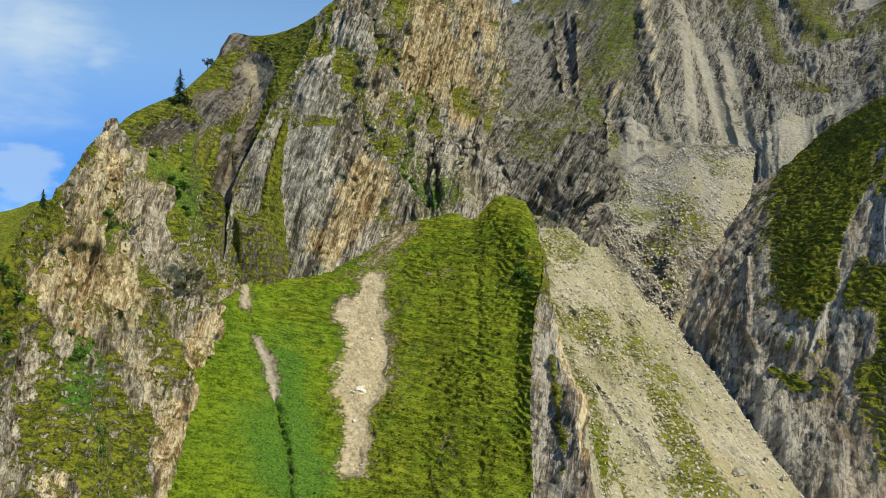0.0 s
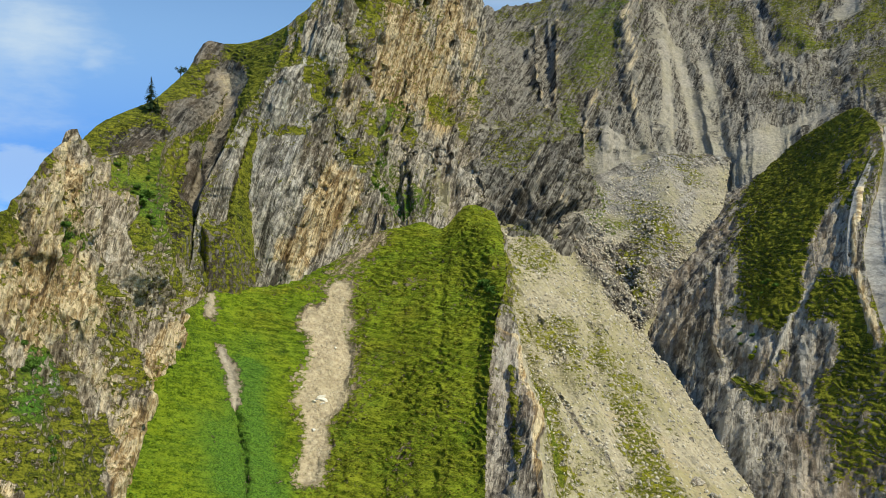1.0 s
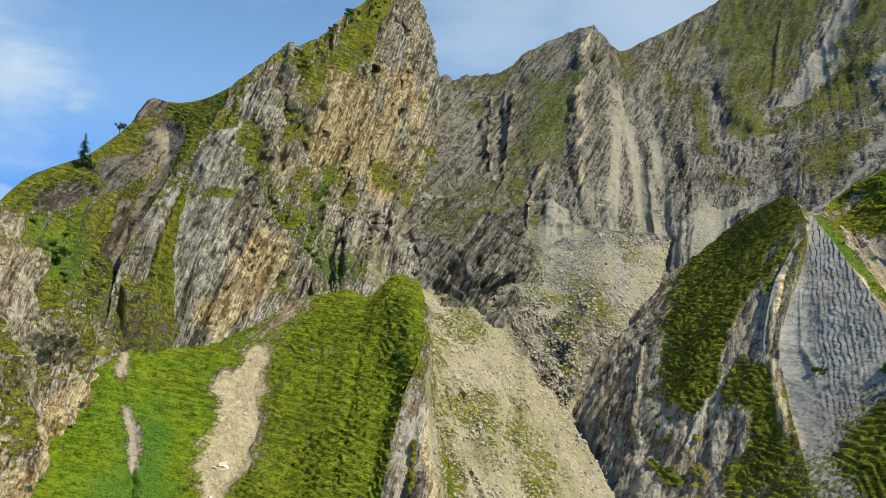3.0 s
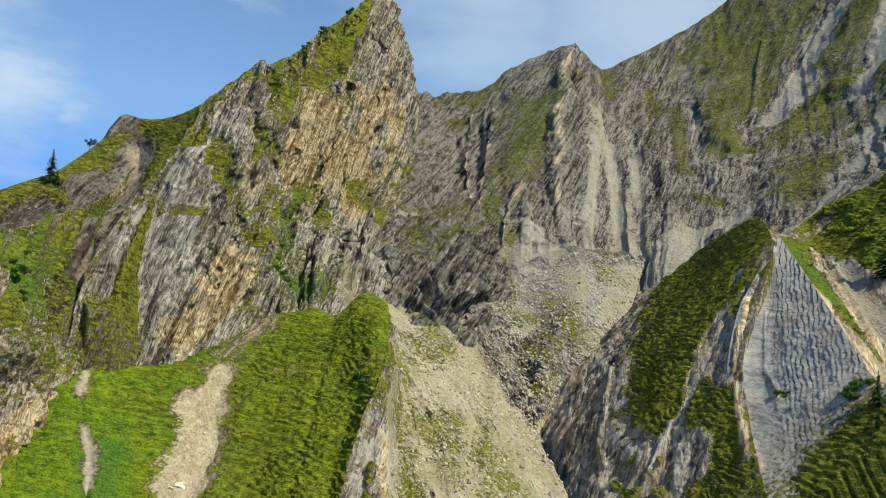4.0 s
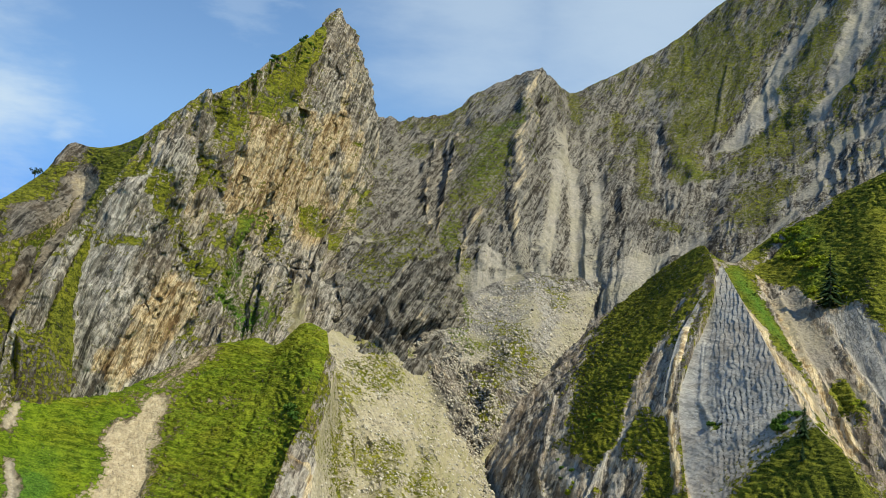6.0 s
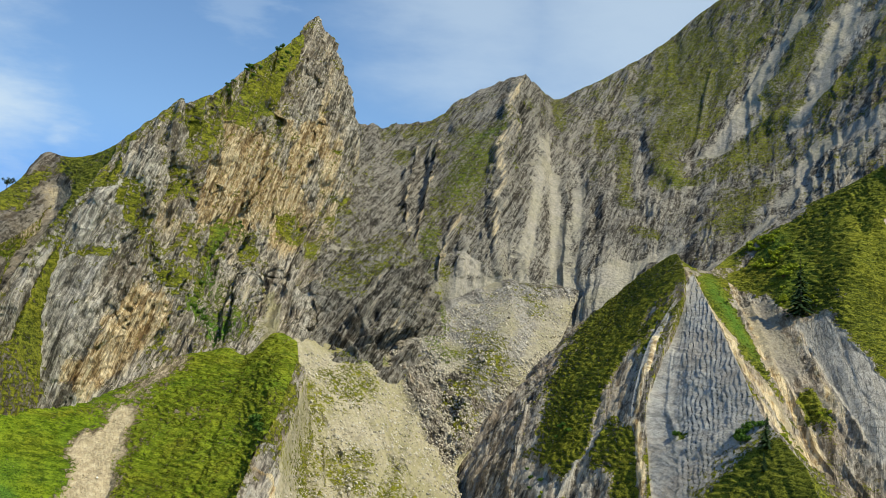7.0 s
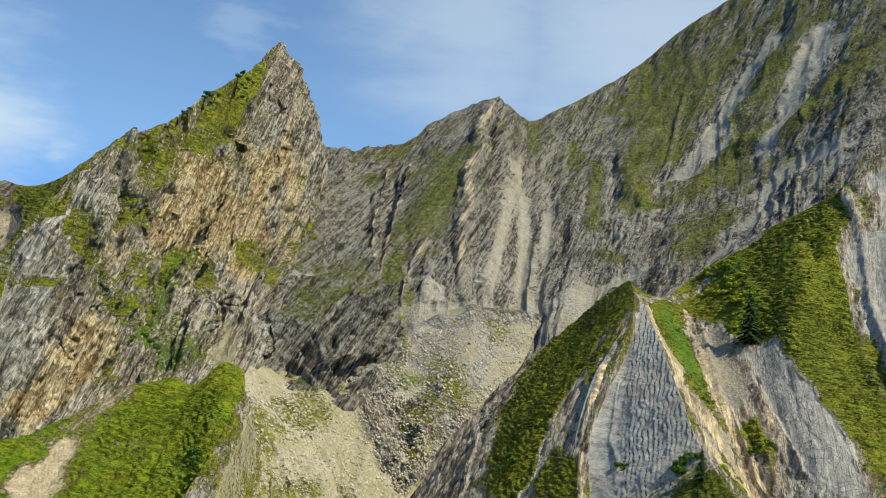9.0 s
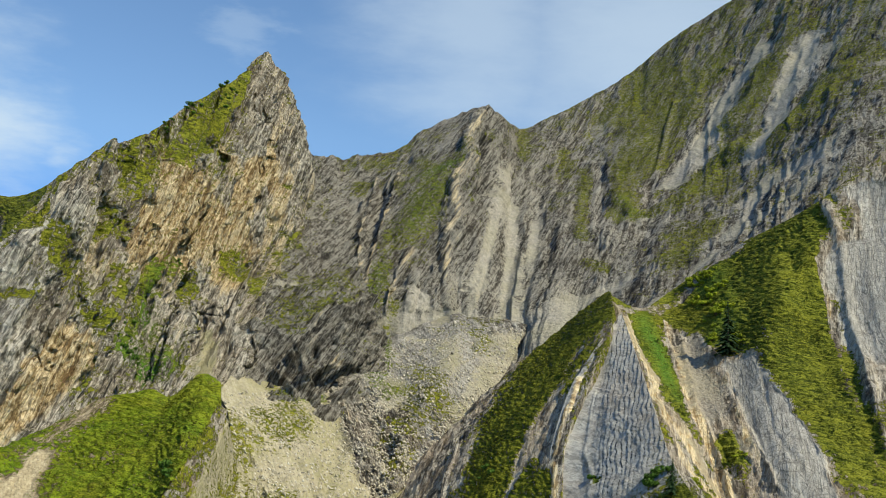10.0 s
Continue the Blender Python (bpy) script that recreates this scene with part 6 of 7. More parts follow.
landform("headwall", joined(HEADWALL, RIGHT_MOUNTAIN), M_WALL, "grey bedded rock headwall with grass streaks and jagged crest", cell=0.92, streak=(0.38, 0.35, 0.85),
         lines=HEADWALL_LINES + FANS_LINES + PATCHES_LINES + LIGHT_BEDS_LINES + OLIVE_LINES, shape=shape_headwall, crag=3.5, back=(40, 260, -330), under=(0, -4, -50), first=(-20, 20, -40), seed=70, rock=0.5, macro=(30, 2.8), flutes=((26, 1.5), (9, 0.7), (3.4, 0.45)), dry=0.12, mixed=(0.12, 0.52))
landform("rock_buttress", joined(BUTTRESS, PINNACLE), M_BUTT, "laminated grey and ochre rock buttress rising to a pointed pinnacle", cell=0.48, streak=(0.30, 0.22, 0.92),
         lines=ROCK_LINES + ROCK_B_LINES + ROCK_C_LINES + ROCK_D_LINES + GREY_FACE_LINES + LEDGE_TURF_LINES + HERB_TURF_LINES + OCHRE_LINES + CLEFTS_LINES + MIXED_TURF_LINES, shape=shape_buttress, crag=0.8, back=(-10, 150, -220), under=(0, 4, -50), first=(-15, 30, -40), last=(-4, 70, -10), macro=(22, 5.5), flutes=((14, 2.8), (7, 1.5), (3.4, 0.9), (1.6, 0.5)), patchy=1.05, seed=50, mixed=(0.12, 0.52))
landform("tree_ridge", TREE_RIDGE, M_RIDGE, "grassy ridge with dark gully and rock knob", cell=0.55, lines=TREE_RIDGE_LINES + TREE_RIDGE_B_LINES + TREE_RIDGE_C_LINES + TREE_RIDGE_D_LINES + RIDGE_GULLY_LINES + RIDGE_TURF_LINES, back=(-60, 150, -150), under=(3, -3, -40), last=(15, 30, -30), macro=(19, 1.4), rock=0.5, seed=40, mixed=(0.05, 0.8))
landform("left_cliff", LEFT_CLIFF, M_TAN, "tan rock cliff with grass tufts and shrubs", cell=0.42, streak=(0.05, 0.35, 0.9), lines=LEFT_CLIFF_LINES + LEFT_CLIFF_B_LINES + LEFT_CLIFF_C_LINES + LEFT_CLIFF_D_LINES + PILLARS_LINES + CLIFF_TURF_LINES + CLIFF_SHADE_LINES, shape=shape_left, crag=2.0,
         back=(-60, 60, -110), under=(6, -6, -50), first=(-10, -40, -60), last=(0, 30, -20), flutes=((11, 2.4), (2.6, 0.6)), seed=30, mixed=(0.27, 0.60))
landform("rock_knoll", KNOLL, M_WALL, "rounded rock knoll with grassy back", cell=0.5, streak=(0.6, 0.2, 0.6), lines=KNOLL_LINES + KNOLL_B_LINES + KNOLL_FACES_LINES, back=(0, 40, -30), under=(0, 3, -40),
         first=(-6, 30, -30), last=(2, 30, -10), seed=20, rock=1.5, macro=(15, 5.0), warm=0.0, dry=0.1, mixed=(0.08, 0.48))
landform("scree_slope", SCREE, M_SCREE, "pale grey scree slope with grass patches", cell=0.45, streak=(0.75, -0.45, -0.5), lines=SCREE_LINES + SCREE_B_LINES + SCREE_C_LINES + APRON_LINES + RUNNELS_LINES + BOWL_LINES + OLIVE_SCREE_LINES, shape=shape_scree, scree=1.0,
         back=(0, 30, 9), under=(10, -60, -40), flutes=((12, 1.0), (4.5, 0.6), (2.0, 0.22)), seed=10, mixed=(0.05, 0.52))
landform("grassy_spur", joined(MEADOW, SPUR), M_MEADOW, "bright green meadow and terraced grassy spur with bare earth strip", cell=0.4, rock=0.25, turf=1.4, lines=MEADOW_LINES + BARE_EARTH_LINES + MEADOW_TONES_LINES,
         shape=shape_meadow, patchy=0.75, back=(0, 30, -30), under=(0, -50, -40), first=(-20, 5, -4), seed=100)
landform("spur_edge", SPUR_EDGE, M_EDGE, "grey rock edge below the grassy spur", cell=0.35, rock=0.5, lines=RIB_LINES, shape=shape_edge, last=(0, -60, -50), seed=120)
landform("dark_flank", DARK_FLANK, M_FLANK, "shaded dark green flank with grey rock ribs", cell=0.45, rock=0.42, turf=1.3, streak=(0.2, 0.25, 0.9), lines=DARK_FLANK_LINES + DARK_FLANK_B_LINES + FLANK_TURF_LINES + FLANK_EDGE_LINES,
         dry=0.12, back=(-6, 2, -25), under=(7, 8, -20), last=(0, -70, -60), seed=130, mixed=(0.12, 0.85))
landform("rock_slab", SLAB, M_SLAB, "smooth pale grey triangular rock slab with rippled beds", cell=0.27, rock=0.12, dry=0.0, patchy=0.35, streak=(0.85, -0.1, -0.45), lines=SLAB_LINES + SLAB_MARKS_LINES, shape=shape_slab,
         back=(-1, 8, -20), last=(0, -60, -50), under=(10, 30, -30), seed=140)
landform("right_slope", RIGHT_SLOPE, M_RIGHT, "grassy slope with pale rock gullies and a bright crest", cell=0.45, rock=0.32, turf=1.4, streak=(0.3, 0.3, 0.9), lines=RIGHT_SLOPE_LINES + RIGHT_SLOPE_B_LINES + CREST_TURF_LINES + PALE_GULLIES_LINES + EAST_SLOPE_LINES,
         back=(20, 60, -60), under=(0, -60, -50), first=(-5, -1, -5), flutes=((11, 0.6), (5, 0.25)), seed=150, dry=0.15)

# the valley floor and the land all round, out to the horizon
gx = np.concatenate([np.linspace(-4200, -500, 24), np.linspace(-460, 700, 60), np.linspace(760, 4200, 24)])
gy = np.concatenate([np.linspace(-4200, -300, 24), np.linspace(-250, 900, 60), np.linspace(960, 4200, 24)])
gp = np.stack(np.meshgrid(gx, gy), -1)
far = np.hypot(gp[..., 0] - 60, gp[..., 1] - 300)
gz = np.where(far > 900, 60 * fbm(np.dstack([gp, 0 * far]) / 700, 3, 4) + 10, 0) - 25 + 8 * fbm(np.dstack([gp, 0 * far]) / 120, 3, 8)
tagged(grid_mesh("ground", np.dstack([gp, gz]), dict(grass=0.9, scree=0.0, warm=0.0, herb=0.0, dry=0.3), M_MEADOW), "green valley floor reaching the horizon", "ground", kind="structure")


# ---------------------------------------------------------------- loose cover: tussocks, flakes and stones
def plain(name, dark, light, scale=1.5, rough=0.9, spread=0.5):
    """A matt surface whose pieces differ from one another."""
    t = Tree(name)
    isl = t.n.new("ShaderNodeNewGeometry").outputs["Random Per Island"]
    f = t.math("ADD", t.math("MULTIPLY", isl, spread), t.math("MULTIPLY", t.span(t.noise(scale, 5, 0.7), 0.35, 0.65), 1 - spread))
    return t.done(t.mix(f, dark, light), rough, t.noise(scale * 3, 4, 0.7), 0.6, 0.2, 0.15)


M_TUSSOCK = plain("tussock_grass", (0.034, 0.041, 0.005), (0.20, 0.205, 0.018), 0.25)
M_DARKTUFT = plain("dark_tussock_grass", (0.030, 0.040, 0.006), (0.175, 0.185, 0.022), 0.25)
M_LUSHTUFT = plain("lush_tuft_grass", (0.035, 0.085, 0.008), (0.17, 0.30, 0.022), 0.5)
M_STONE = plain("grey_stone", (0.24, 0.215, 0.165), (0.64, 0.59, 0.47), 1.2)


def unit(v):
    return v / np.maximum(np.linalg.norm(v, axis=-1, keepdims=True), 1e-9)


def scatter(name, verts, faces, at, axis, side, size, material, label, category):
    """One object of kind stuff: copies of a small shape at the points at, its z along axis and its x near side."""
    z = unit(axis)
    x = unit(side - (side * z).sum(-1, keepdims=True) * z)
    y = np.cross(z, x)
    v = np.array(verts, float)
    jit = 1 + 0.25 * RNG.standard_normal((len(at), len(v), 3))
    w = v[None] * size[:, None, :] * jit
    co = at[:, None] + w[..., :1] * x[:, None] + w[..., 1:2] * y[:, None] + w[..., 2:] * z[:, None]
    f = np.array(faces)
    tri = (f[None] + (np.arange(len(at)) * len(v))[:, None, None]).reshape(-1, 3)
    me = bpy.data.meshes.new(name)
    me.vertices.add(co.size // 3)
    me.vertices.foreach_set("co", co.astype(np.float32).ravel())
    me.loops.add(tri.size)
    me.loops.foreach_set("vertex_index", tri.ravel().astype(np.int32))
    me.polygons.add(len(tri))
    me.polygons.foreach_set("loop_start", np.arange(0, tri.size, 3, dtype=np.int32))
    me.update(calc_edges=True)
    me.materials.append(material)
    return tagged(new(name, me), label, category, kind="stuff")


RNG = np.random.default_rng(7)
DOME = ([(0, 0, 1), (1, 0, 0.25), (0.5, 0.87, 0.35), (-0.5, 0.87, 0.2), (-1, 0, 0.3), (-0.5, -0.87, 0.25), (0.5, -0.87, 0.35),
         (0.8, 0, -0.4), (-0.4, 0.7, -0.4), (-0.4, -0.7, -0.4)],
        [(0, 1, 2), (0, 2, 3), (0, 3, 4), (0, 4, 5), (0, 5, 6), (0, 6, 1), (1, 7, 2), (2, 8, 3), (3, 8, 4), (4, 9, 5), (5, 9, 6), (6, 7, 1), (2, 7, 8), (6, 9, 7)])
FLAKE = ([(-1, -1, -1), (1, -1, -1), (1, 1, -1), (-1, 1, -1), (-0.7, -0.8, 1), (0.5, -1, 0.8), (0.8, 0.7, 1.1), (-0.6, 0.9, 0.7)],
         [(0, 1, 5), (0, 5, 4), (1, 2, 6), (1, 6, 5), (2, 3, 7), (2, 7, 6), (3, 0, 4), (3, 4, 7), (4, 5, 6), (4, 6, 7)])


def pick(name, count, want, border=0.02):
    """Random points on a slope, drawn by the weight that want gives to (place, normal, turf)."""
    p, n, g = SURF[name]
    r, c = p.shape[:2]
    area = np.linalg.norm(np.cross(np.gradient(p, axis=0), np.gradient(p, axis=1)), axis=-1)
    w = (area * want(p, n, g)).astype(float)
    w[: int(r * border) + 1] = 0
    w = np.clip(w, 0, None).ravel()
    k = RNG.choice(r * c, count, p=w / w.sum())
    return p.reshape(-1, 3)[k] + RNG.normal(0, 0.15, (count, 3)), n.reshape(-1, 3)[k]


def tussocks(name, count, lo, hi, material, label, low=0.5, where=None):
    at, n = pick(name, count, lambda p, m, g: (g > low) * (1.0 if where is None else where(p)))
    up = 0.5 * n + np.array([0, 0, 0.8]) + RNG.normal(0, 0.15, at.shape)
    s = RNG.uniform(lo, hi, (count, 1)) * np.array([1.0, 1.0, 0.55]) * RNG.uniform(0.7, 1.3, (count, 3))
    scatter("tussocks", *DOME, at - 0.1 * n, up, RNG.standard_normal(at.shape), s, material, label, "grass")


def stones(name, count, streak, thick, length, material, label, high=0.45, where=None):
    at, n = pick(name, count, lambda p, m, g: (g < high) * (1.0 if where is None else where(p)))
    ax = np.array(streak) + RNG.normal(0, 0.12, at.shape)
    s = np.stack([RNG.uniform(0.5, 1.3, count) * thick * 1.6, RNG.uniform(0.6, 1.4, count) * thick, RNG.uniform(0.4, 1.5, count) * length], -1)
    scatter("loose_stones", *FLAKE, at, ax, n, s, material, label, "stone")


tussocks("grassy_spur", 8800, 0.12, 0.40, M_TUSSOCK, "olive tussock grass on the steep spur", 0.6, lambda p: p[..., 0] > -22)
tussocks("grassy_spur", 3300, 0.10, 0.28, M_LUSHTUFT, "bright green tufts on the meadow", 0.6, lambda p: p[..., 0] < -16)
tussocks("dark_flank", 3850, 0.15, 0.45, M_TUSSOCK, "tussock grass on the dark flank", 0.55)
tussocks("right_slope", 4950, 0.15, 0.45, M_DARKTUFT, "tussock grass on the steep slope", 0.55)
tussocks("left_cliff", 3300, 0.12, 0.42, M_DARKTUFT, "grass tufts on the tan cliff", 0.45)
tussocks("rock_buttress", 2750, 0.15, 0.45, M_DARKTUFT, "grass tufts on buttress ledges", 0.45)
tussocks("tree_ridge", 2200, 0.15, 0.45, M_DARKTUFT, "tussock grass on the ridge", 0.5)
tussocks("headwall", 3850, 0.25, 0.7, M_DARKTUFT, "grass clumps on the headwall", 0.45)
tussocks("scree_slope", 2200, 0.12, 0.3, M_TUSSOCK, "sparse grass tufts on the scree", 0.4)
stones("scree_slope", 900, (0.7, -0.4, -0.4), 0.36, 0.42, M_STONE, "scattered angular blocks on the scree", 0.8)
stones("scree_slope", 450, (0.7, -0.4, -0.4), 0.30, 0.38, M_STONE, "grey rubble blocks in the upper scree bowl", 0.9, lambda p: (p[..., 2] > 100) & (p[..., 0] > 55))
stones("spur_edge", 260, (0.7, -0.4, -0.4), 0.22, 0.28, M_STONE, "loose stones beside the rock rib", 0.7, lambda p: p[..., 0] > 31)
tussocks("spur_edge", 1200, 0.12, 0.3, M_TUSSOCK, "sparse grass tufts beside the rock rib", 0.35, lambda p: p[..., 0] > 30)
stones("scree_slope", 5000, (0.7, -0.4, -0.4), 0.17, 0.20, M_STONE, "small loose stones on the scree", 0.6)
M_PALESTONE = plain("pale_scree_stone", (0.40, 0.37, 0.31), (0.72, 0.69, 0.60), 1.2)
stones("scree_slope", 1200, (0.7, -0.4, -0.4), 0.22, 0.30, M_PALESTONE, "pale flat stones on the scree", 0.8)
stones("scree_slope", 800, (0.7, -0.4, -0.4), 0.30, 0.36, M_STONE, "grey rubble along the gully beds", 9.0, lambda p: band(p, GULLY_BED, 3.2) + band(p, SIDE_GULLY, 2.6) + band(p, LOWER_GULLY, 2.6))
M_CRUMB = plain("pale_earth_stones", (0.36, 0.29, 0.20), (0.66, 0.58, 0.44), 1.2)
stones("grassy_spur", 900, (0.1, -0.6, -0.4), 0.09, 0.10, M_CRUMB, "small pale stones on bare earth", 0.2)


# ---------------------------------------------------------------- trees, shrubs and boulders
def part(name, me, material, parent, label=""):
    me.materials.append(material)
    ob = new(name, me)
    ob.parent = parent
    return tagged(ob, label)


def raw(name, verts, faces, smooth=False):
    me = bpy.data.meshes.new(name)
    me.from_pydata([tuple(v) for v in verts], [], [tuple(f) for f in faces])
    me.polygons.foreach_set("use_smooth", [smooth] * len(me.polygons))
    me.update()
    return me


M_BARK = plain("spruce_bark", (0.06, 0.045, 0.03), (0.16, 0.12, 0.085), 3.0)
M_NEEDLE = plain("spruce_needles", (0.012, 0.028, 0.012), (0.045, 0.085, 0.030), 1.0)
M_LEAF = plain("shrub_leaves", (0.030, 0.075, 0.012), (0.13, 0.24, 0.035), 1.0)
M_LIME = plain("lime_shrub_leaves", (0.14, 0.19, 0.012), (0.42, 0.48, 0.035), 1.0)
M_BOULDER = land_material("boulder_rock", (0.18, 0.165, 0.135), (0.38, 0.35, 0.29), (0.60, 0.56, 0.48), *TURF, dip=(0.3, 0.2, 0.0), squash=0.6, size=0.8, relief=0.5, depth=1.0)
M_PALEBOULDER = plain("white_limestone", (0.58, 0.54, 0.44), (0.86, 0.83, 0.73), 1.2)


def tube(points, radii, sides=6):
    """A tapered limb through points."""
    v, f = [], []
    for k, (c, r) in enumerate(zip(points, radii)):
        c = Vector(c)
        d = (Vector(points[min(k + 1, len(points) - 1)]) - Vector(points[max(k - 1, 0)])).normalized()
        q = d.to_track_quat("Z", "Y")
        v += [c + q @ Vector((r * math.cos(2 * math.pi * a / sides), r * math.sin(2 * math.pi * a / sides), 0)) for a in range(sides)]
    for k in range(len(points) - 1):
        for a in range(sides):
            b = (a + 1) % sides
            f.append((k * sides + a, k * sides + b, (k + 1) * sides + b, (k + 1) * sides + a))
    return v, f


def spruce(height, seed, label):
    """A narrow spruce: tapered trunk, whorls of drooping sprays."""
    rnd = random.Random(seed)
    root = new("spruce_tree")
    tagged(root, label, "tree")
    v, f = tube([(0, 0, -0.8), (0.02 * height, 0, height * 0.35), (0, 0.01 * height, height * 0.7), (0, 0, height)], [0.022 * height, 0.016 * height, 0.009 * height, 0.002 * height], 7)
    part("trunk", raw("trunk", v, f, True), M_BARK, root)
    v, f = [], []
    levels = 26
    for k in range(levels):
        u = 0.07 + 0.93 * k / levels
        reach = height * 0.25 * (1 - u) ** 0.85 * rnd.uniform(0.75, 1.15) + 0.12
        for b in range(rnd.randint(7, 10)):
            a = rnd.uniform(0, 2 * math.pi)
            ln = reach * rnd.uniform(0.55, 1.15)
            base = Vector((0, 0, u * height + rnd.uniform(-0.15, 0.15)))
            out = Vector((math.cos(a), math.sin(a), 0))
            side = Vector((-math.sin(a), math.cos(a), 0))
            for s in range(5):
                w = (s + 1) / 5
                c = base + out * ln * w + Vector((0, 0, -0.35 * ln * w * w + rnd.uniform(-0.06, 0.06) * ln))
                wd = ln * (0.30 - 0.18 * w) + 0.05
                tip = c + out * ln * 0.22 + Vector((0, 0, -0.16 * ln))
                i = len(v)
                v += [c - side * wd - Vector((0, 0, 0.12 * ln)), c - out * ln * 0.2 + Vector((0, 0, 0.05 * ln)), c + side * wd - Vector((0, 0, 0.12 * ln)), tip]
                f += [(i, i + 1, i + 3), (i + 1, i + 2, i + 3)]
    part("crown", raw("crown", v, f), M_NEEDLE, root)
    return root


def leafy(rnd, centre, radius, count, leaf):
    """A clump of small leaves filling a lumpy ball."""
    v, f = [], []
    for _ in range(count):
        d = Vector((rnd.gauss(0, 1), rnd.gauss(0, 1), rnd.gauss(0, 1))).normalized()
        c = Vector(centre) + d * radius * rnd.uniform(0.55, 1.08)
        x = Vector((rnd.gauss(0, 1), rnd.gauss(0, 1), rnd.gauss(0, 0.5))).normalized()
        y = d.cross(x).normalized() * leaf * rnd.uniform(0.5, 1.1)
        x = x * leaf * rnd.uniform(0.6, 1.3)
        i = len(v)
        v += [c - x - y, c + x - y * 0.6, c + x * 0.8 + y, c - x * 0.7 + y]
        f.append((i, i + 1, i + 2, i + 3))
    return v, f


def broadleaf(height, seed, label):
    rnd = random.Random(seed)
    root = tagged(new("mountain_ash_tree"), label, "tree")
    v, f = tube([(0, 0, -0.5), (0.1, 0, height * 0.3), (0.15, 0.1, height * 0.8)], [0.03 * height, 0.02 * height, 0.006 * height])
    tips = []
    for k in range(6):
        a = k * 1.1 + rnd.uniform(0, 0.5)
        z = height * rnd.uniform(0.3, 0.6)
        tip = Vector((math.cos(a), math.sin(a), 0)) * height * rnd.uniform(0.16, 0.28) + Vector((0, 0, z + height * rnd.uniform(0.15, 0.3)))
        v2, f2 = tube([(0.1, 0, z), tip * 0.6 + Vector((0, 0, z * 0.4)), tip], [0.012 * height, 0.008 * height, 0.003 * height], 5)
        f += [tuple(i + len(v) for i in q) for q in f2]
        v += v2
        tips.append(tip)
    part("trunk", raw("trunk", v, f, True), M_BARK, root)
    v, f = [], []
    for tip in tips + [Vector((0.15, 0.1, height * 0.88)), Vector((-0.1, 0, height * 0.75))]:
        v2, f2 = leafy(rnd, tip, height * rnd.uniform(0.10, 0.17), 26, 0.04 * height)
        f += [tuple(i + len(v) for i in q) for q in f2]
        v += v2
    part("crown", raw("crown", v, f), M_NEEDLE, root)
    return root


def shrub(seed, material, label, group=""):
    """A low bush about 1 m in radius: short stems under several leafy clumps."""
    rnd = random.Random(seed)
    root = tagged(new("shrub"), label, "shrub", group)
    v, f, lv, lf = [], [], [], []
    for k in range(6):
        a = k * 1.05 + rnd.uniform(-0.3, 0.3)
        r = rnd.uniform(0.25, 0.75) if k else 0.0
        tip = Vector((r * math.cos(a), r * math.sin(a), rnd.uniform(0.35, 0.75)))
        v2, f2 = tube([(0, 0, -0.4), tip * 0.5, tip], [0.06, 0.045, 0.02], 5)
        f += [tuple(i + len(v) for i in q) for q in f2]
        v += v2
        v2, f2 = leafy(rnd, tip, rnd.uniform(0.3, 0.5), 75, 0.11)
        lf += [tuple(i + len(lv) for i in q) for q in f2]
        lv += v2
    part("stems", raw("stems", v, f, True), M_BARK, root)
    part("foliage", raw("foliage", lv, lf), material, root)
    return root


def boulder_mesh(seed):
    """An angular block: a ball cut by random planes and roughened."""
    rnd = random.Random(seed)
    bm = bmesh.new()
    bmesh.ops.create_icosphere(bm, subdivisions=3, radius=1.0)
    cuts = [(Vector((rnd.gauss(0, 1), rnd.gauss(0, 1), rnd.gauss(0, 0.8))).normalized(), rnd.uniform(0.45, 0.8)) for _ in range(11)]
    for v in bm.verts:
        for d, r in cuts:
            over = v.co.dot(d) - r
            if over > 0:
                v.co -= d * over
        v.co += v.co.normalized() * 0.06 * noise.noise(v.co * 3.1 + Vector((seed, 0, 0)))
        v.co.x *= 1.25
        v.co.z *= 0.8
    me = bpy.data.meshes.new("boulder")
    bm.to_mesh(me)
    bm.free()
    return me


def foot(name, x, y, z):
    """The point of a slope nearest to a place, and its normal."""
    p, n, g = SURF[name]
    k = np.argmin(((p - np.array([x, y, z])) ** 2).sum(-1))
    return Vector(p.reshape(-1, 3)[k]), Vector(n.reshape(-1, 3)[k])


def plant(ob, form, x, y, z, scale=1.0, sink=0.1):
    at, n = foot(form, x, y, z)
    ob.matrix_basis = Matrix.Translation(at - Vector((0, 0, sink))) @ Matrix.Rotation(random.uniform(0, 6.28), 4, "Z") @ Matrix.Scale(scale, 4)
    return ob


for k, (form, height, x, y, z) in enumerate(SPRUCES):
    plant(spruce(height, 10 + k, ("tall dark green spruce on the grassy slope" if height > 8 else "small dark spruce on the steep slope")), form, x, y, z)
for k, (form, height, x, y, z) in enumerate(BROADLEAVES):
    plant(broadleaf(height, 30 + k, "small airy tree standing on the ridge line"), form, x, y, z)

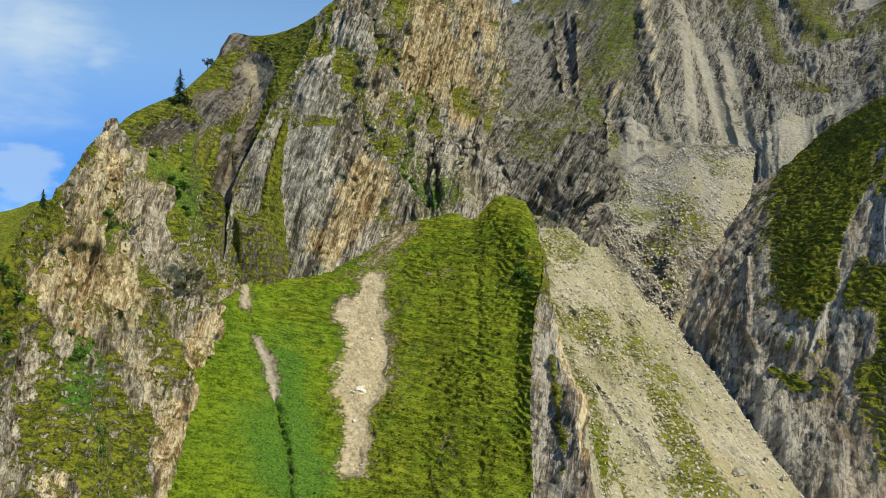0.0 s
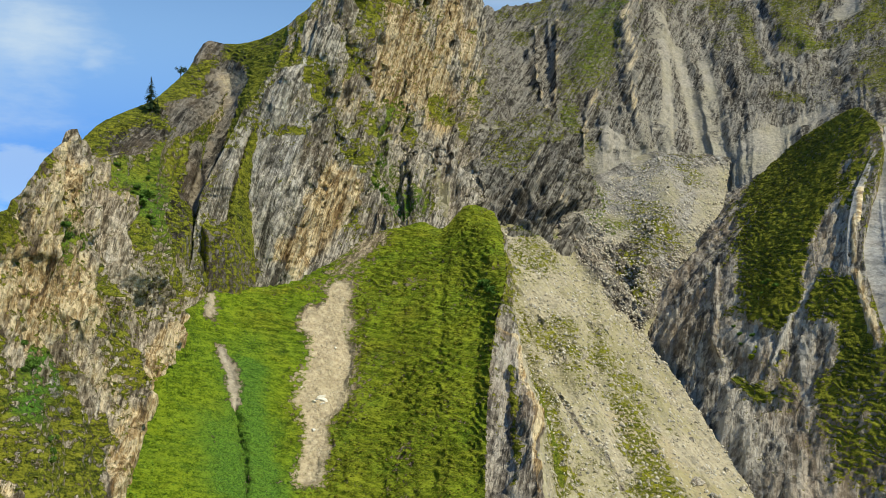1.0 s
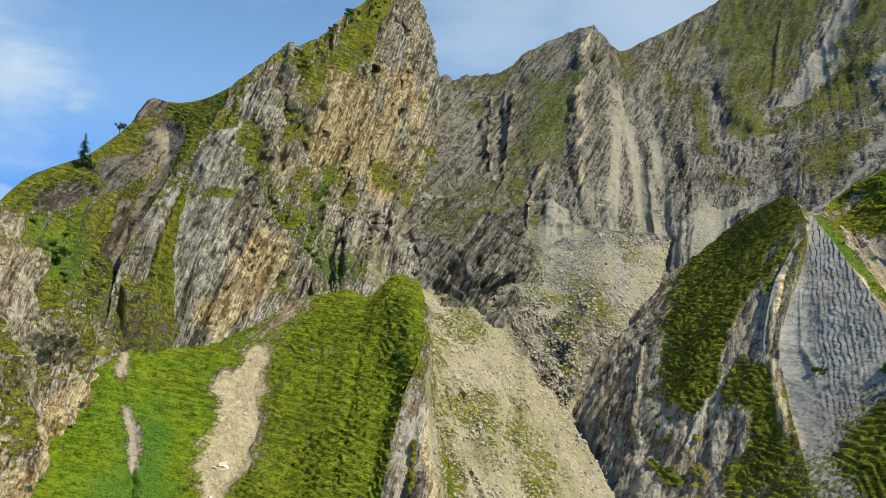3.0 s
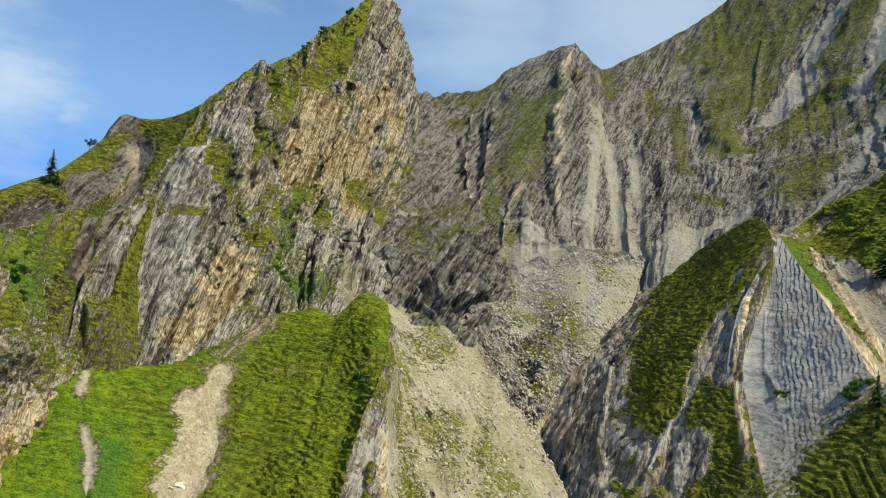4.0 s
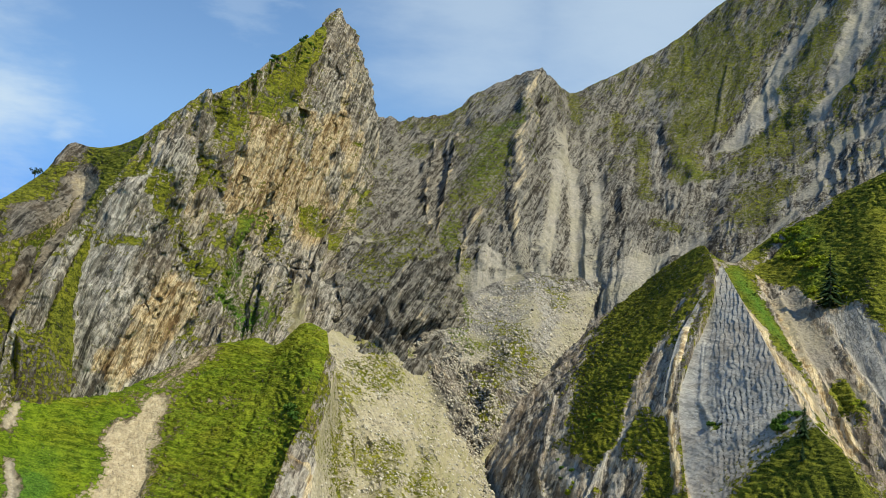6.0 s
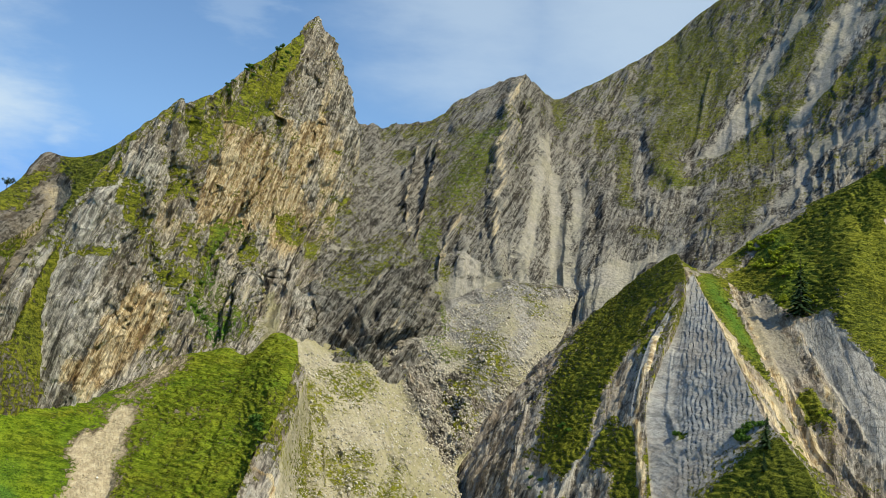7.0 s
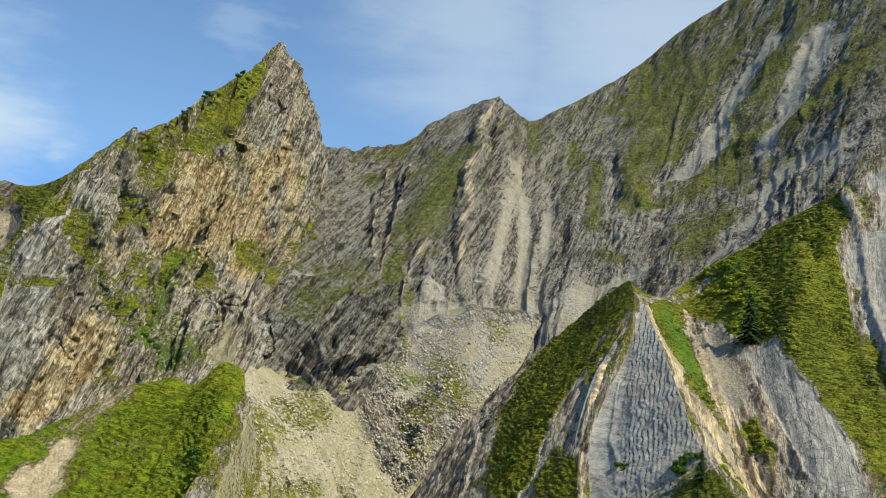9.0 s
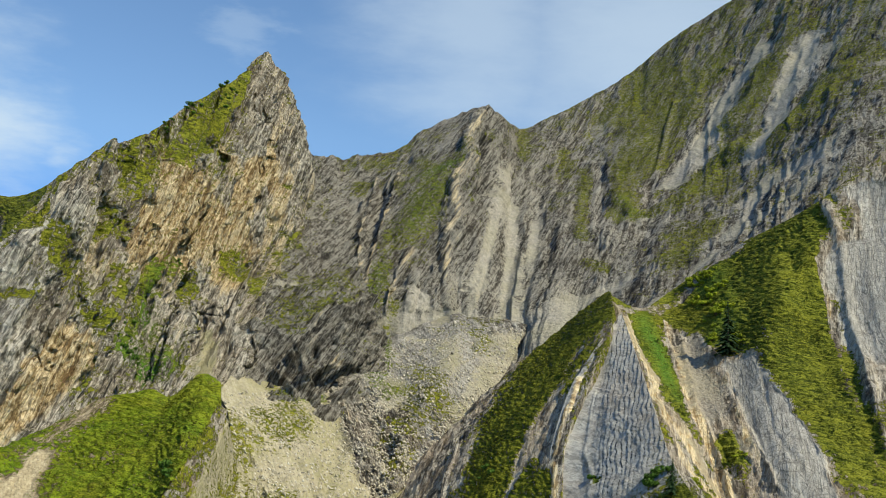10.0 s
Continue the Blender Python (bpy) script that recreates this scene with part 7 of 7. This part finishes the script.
GREEN_SHRUBS = [shrub(50 + k, M_LEAF, "dark green leafy shrub on a rock ledge", "shrubs on the rock") for k in range(3)]
LIME_SHRUBS = [shrub(60 + k, M_LIME, "sunlit lime-green leafy shrub on the slope", "shrubs on the slope") for k in range(3)]
used = set()
for kind, spots in ((0, SHRUBS), (1, LIMES)):
    base = (GREEN_SHRUBS, LIME_SHRUBS)[kind]
    for k, (form, x, y, z, spread, count, size) in enumerate(spots):
        for c in range(count):
            src = base[(k + c) % 3]
            ob = src if src.name not in used else copy_thing(src, Matrix())
            used.add(src.name)
            plant(ob, form, x + random.gauss(0, spread), y + random.gauss(0, spread), z + random.gauss(0, spread), size * random.uniform(0.7, 1.3), 0.05)

BOULDERS = [boulder_mesh(80 + k) for k in range(9)]
for me in BOULDERS:
    me.materials.append(M_BOULDER)


def boulder(me, form, x, y, z, size, label="grey angular boulder lying on the scree", group="boulders on the scree"):
    at, n = foot(form, x, y, z)
    ob = tagged(new("boulder", me), label, "boulder", group)
    ob.matrix_basis = Matrix.Translation(at + n * size * 0.12) @ Euler((random.uniform(-0.5, 0.5), random.uniform(-0.5, 0.5), random.uniform(0, 6.28))).to_matrix().to_4x4() @ Matrix.Diagonal((size, size * random.uniform(0.7, 1.0), size * random.uniform(0.6, 0.95), 1))
    return ob


for k, (x, y, z, size) in enumerate(BIG_STONES):
    boulder(BOULDERS[k % 9], "scree_slope", x, y, z, size)
white = boulder_mesh(99)
white.materials.append(M_PALEBOULDER)
for x, y, z, size in WHITE_STONES:
    boulder(white, "grassy_spur", x, y, z, size, "pale limestone boulder on the bare earth strip", "pale boulders on the bare strip")
at, n = pick("scree_slope", 280, lambda p, m, g: 0.08 + 3.0 * band(p, GULLY_BED, 4.0) + 3.0 * band(p, SIDE_GULLY, 3.0) + 4.0 * band(p, LOWER_GULLY, 3.0) + 0.3 * (p[..., 1] < 330))
for k in range(len(at)):
    boulder(BOULDERS[k % 9], "scree_slope", *at[k], 0.22 + 0.5 * random.random() ** 3 + 0.5 * (random.random() < 0.12))
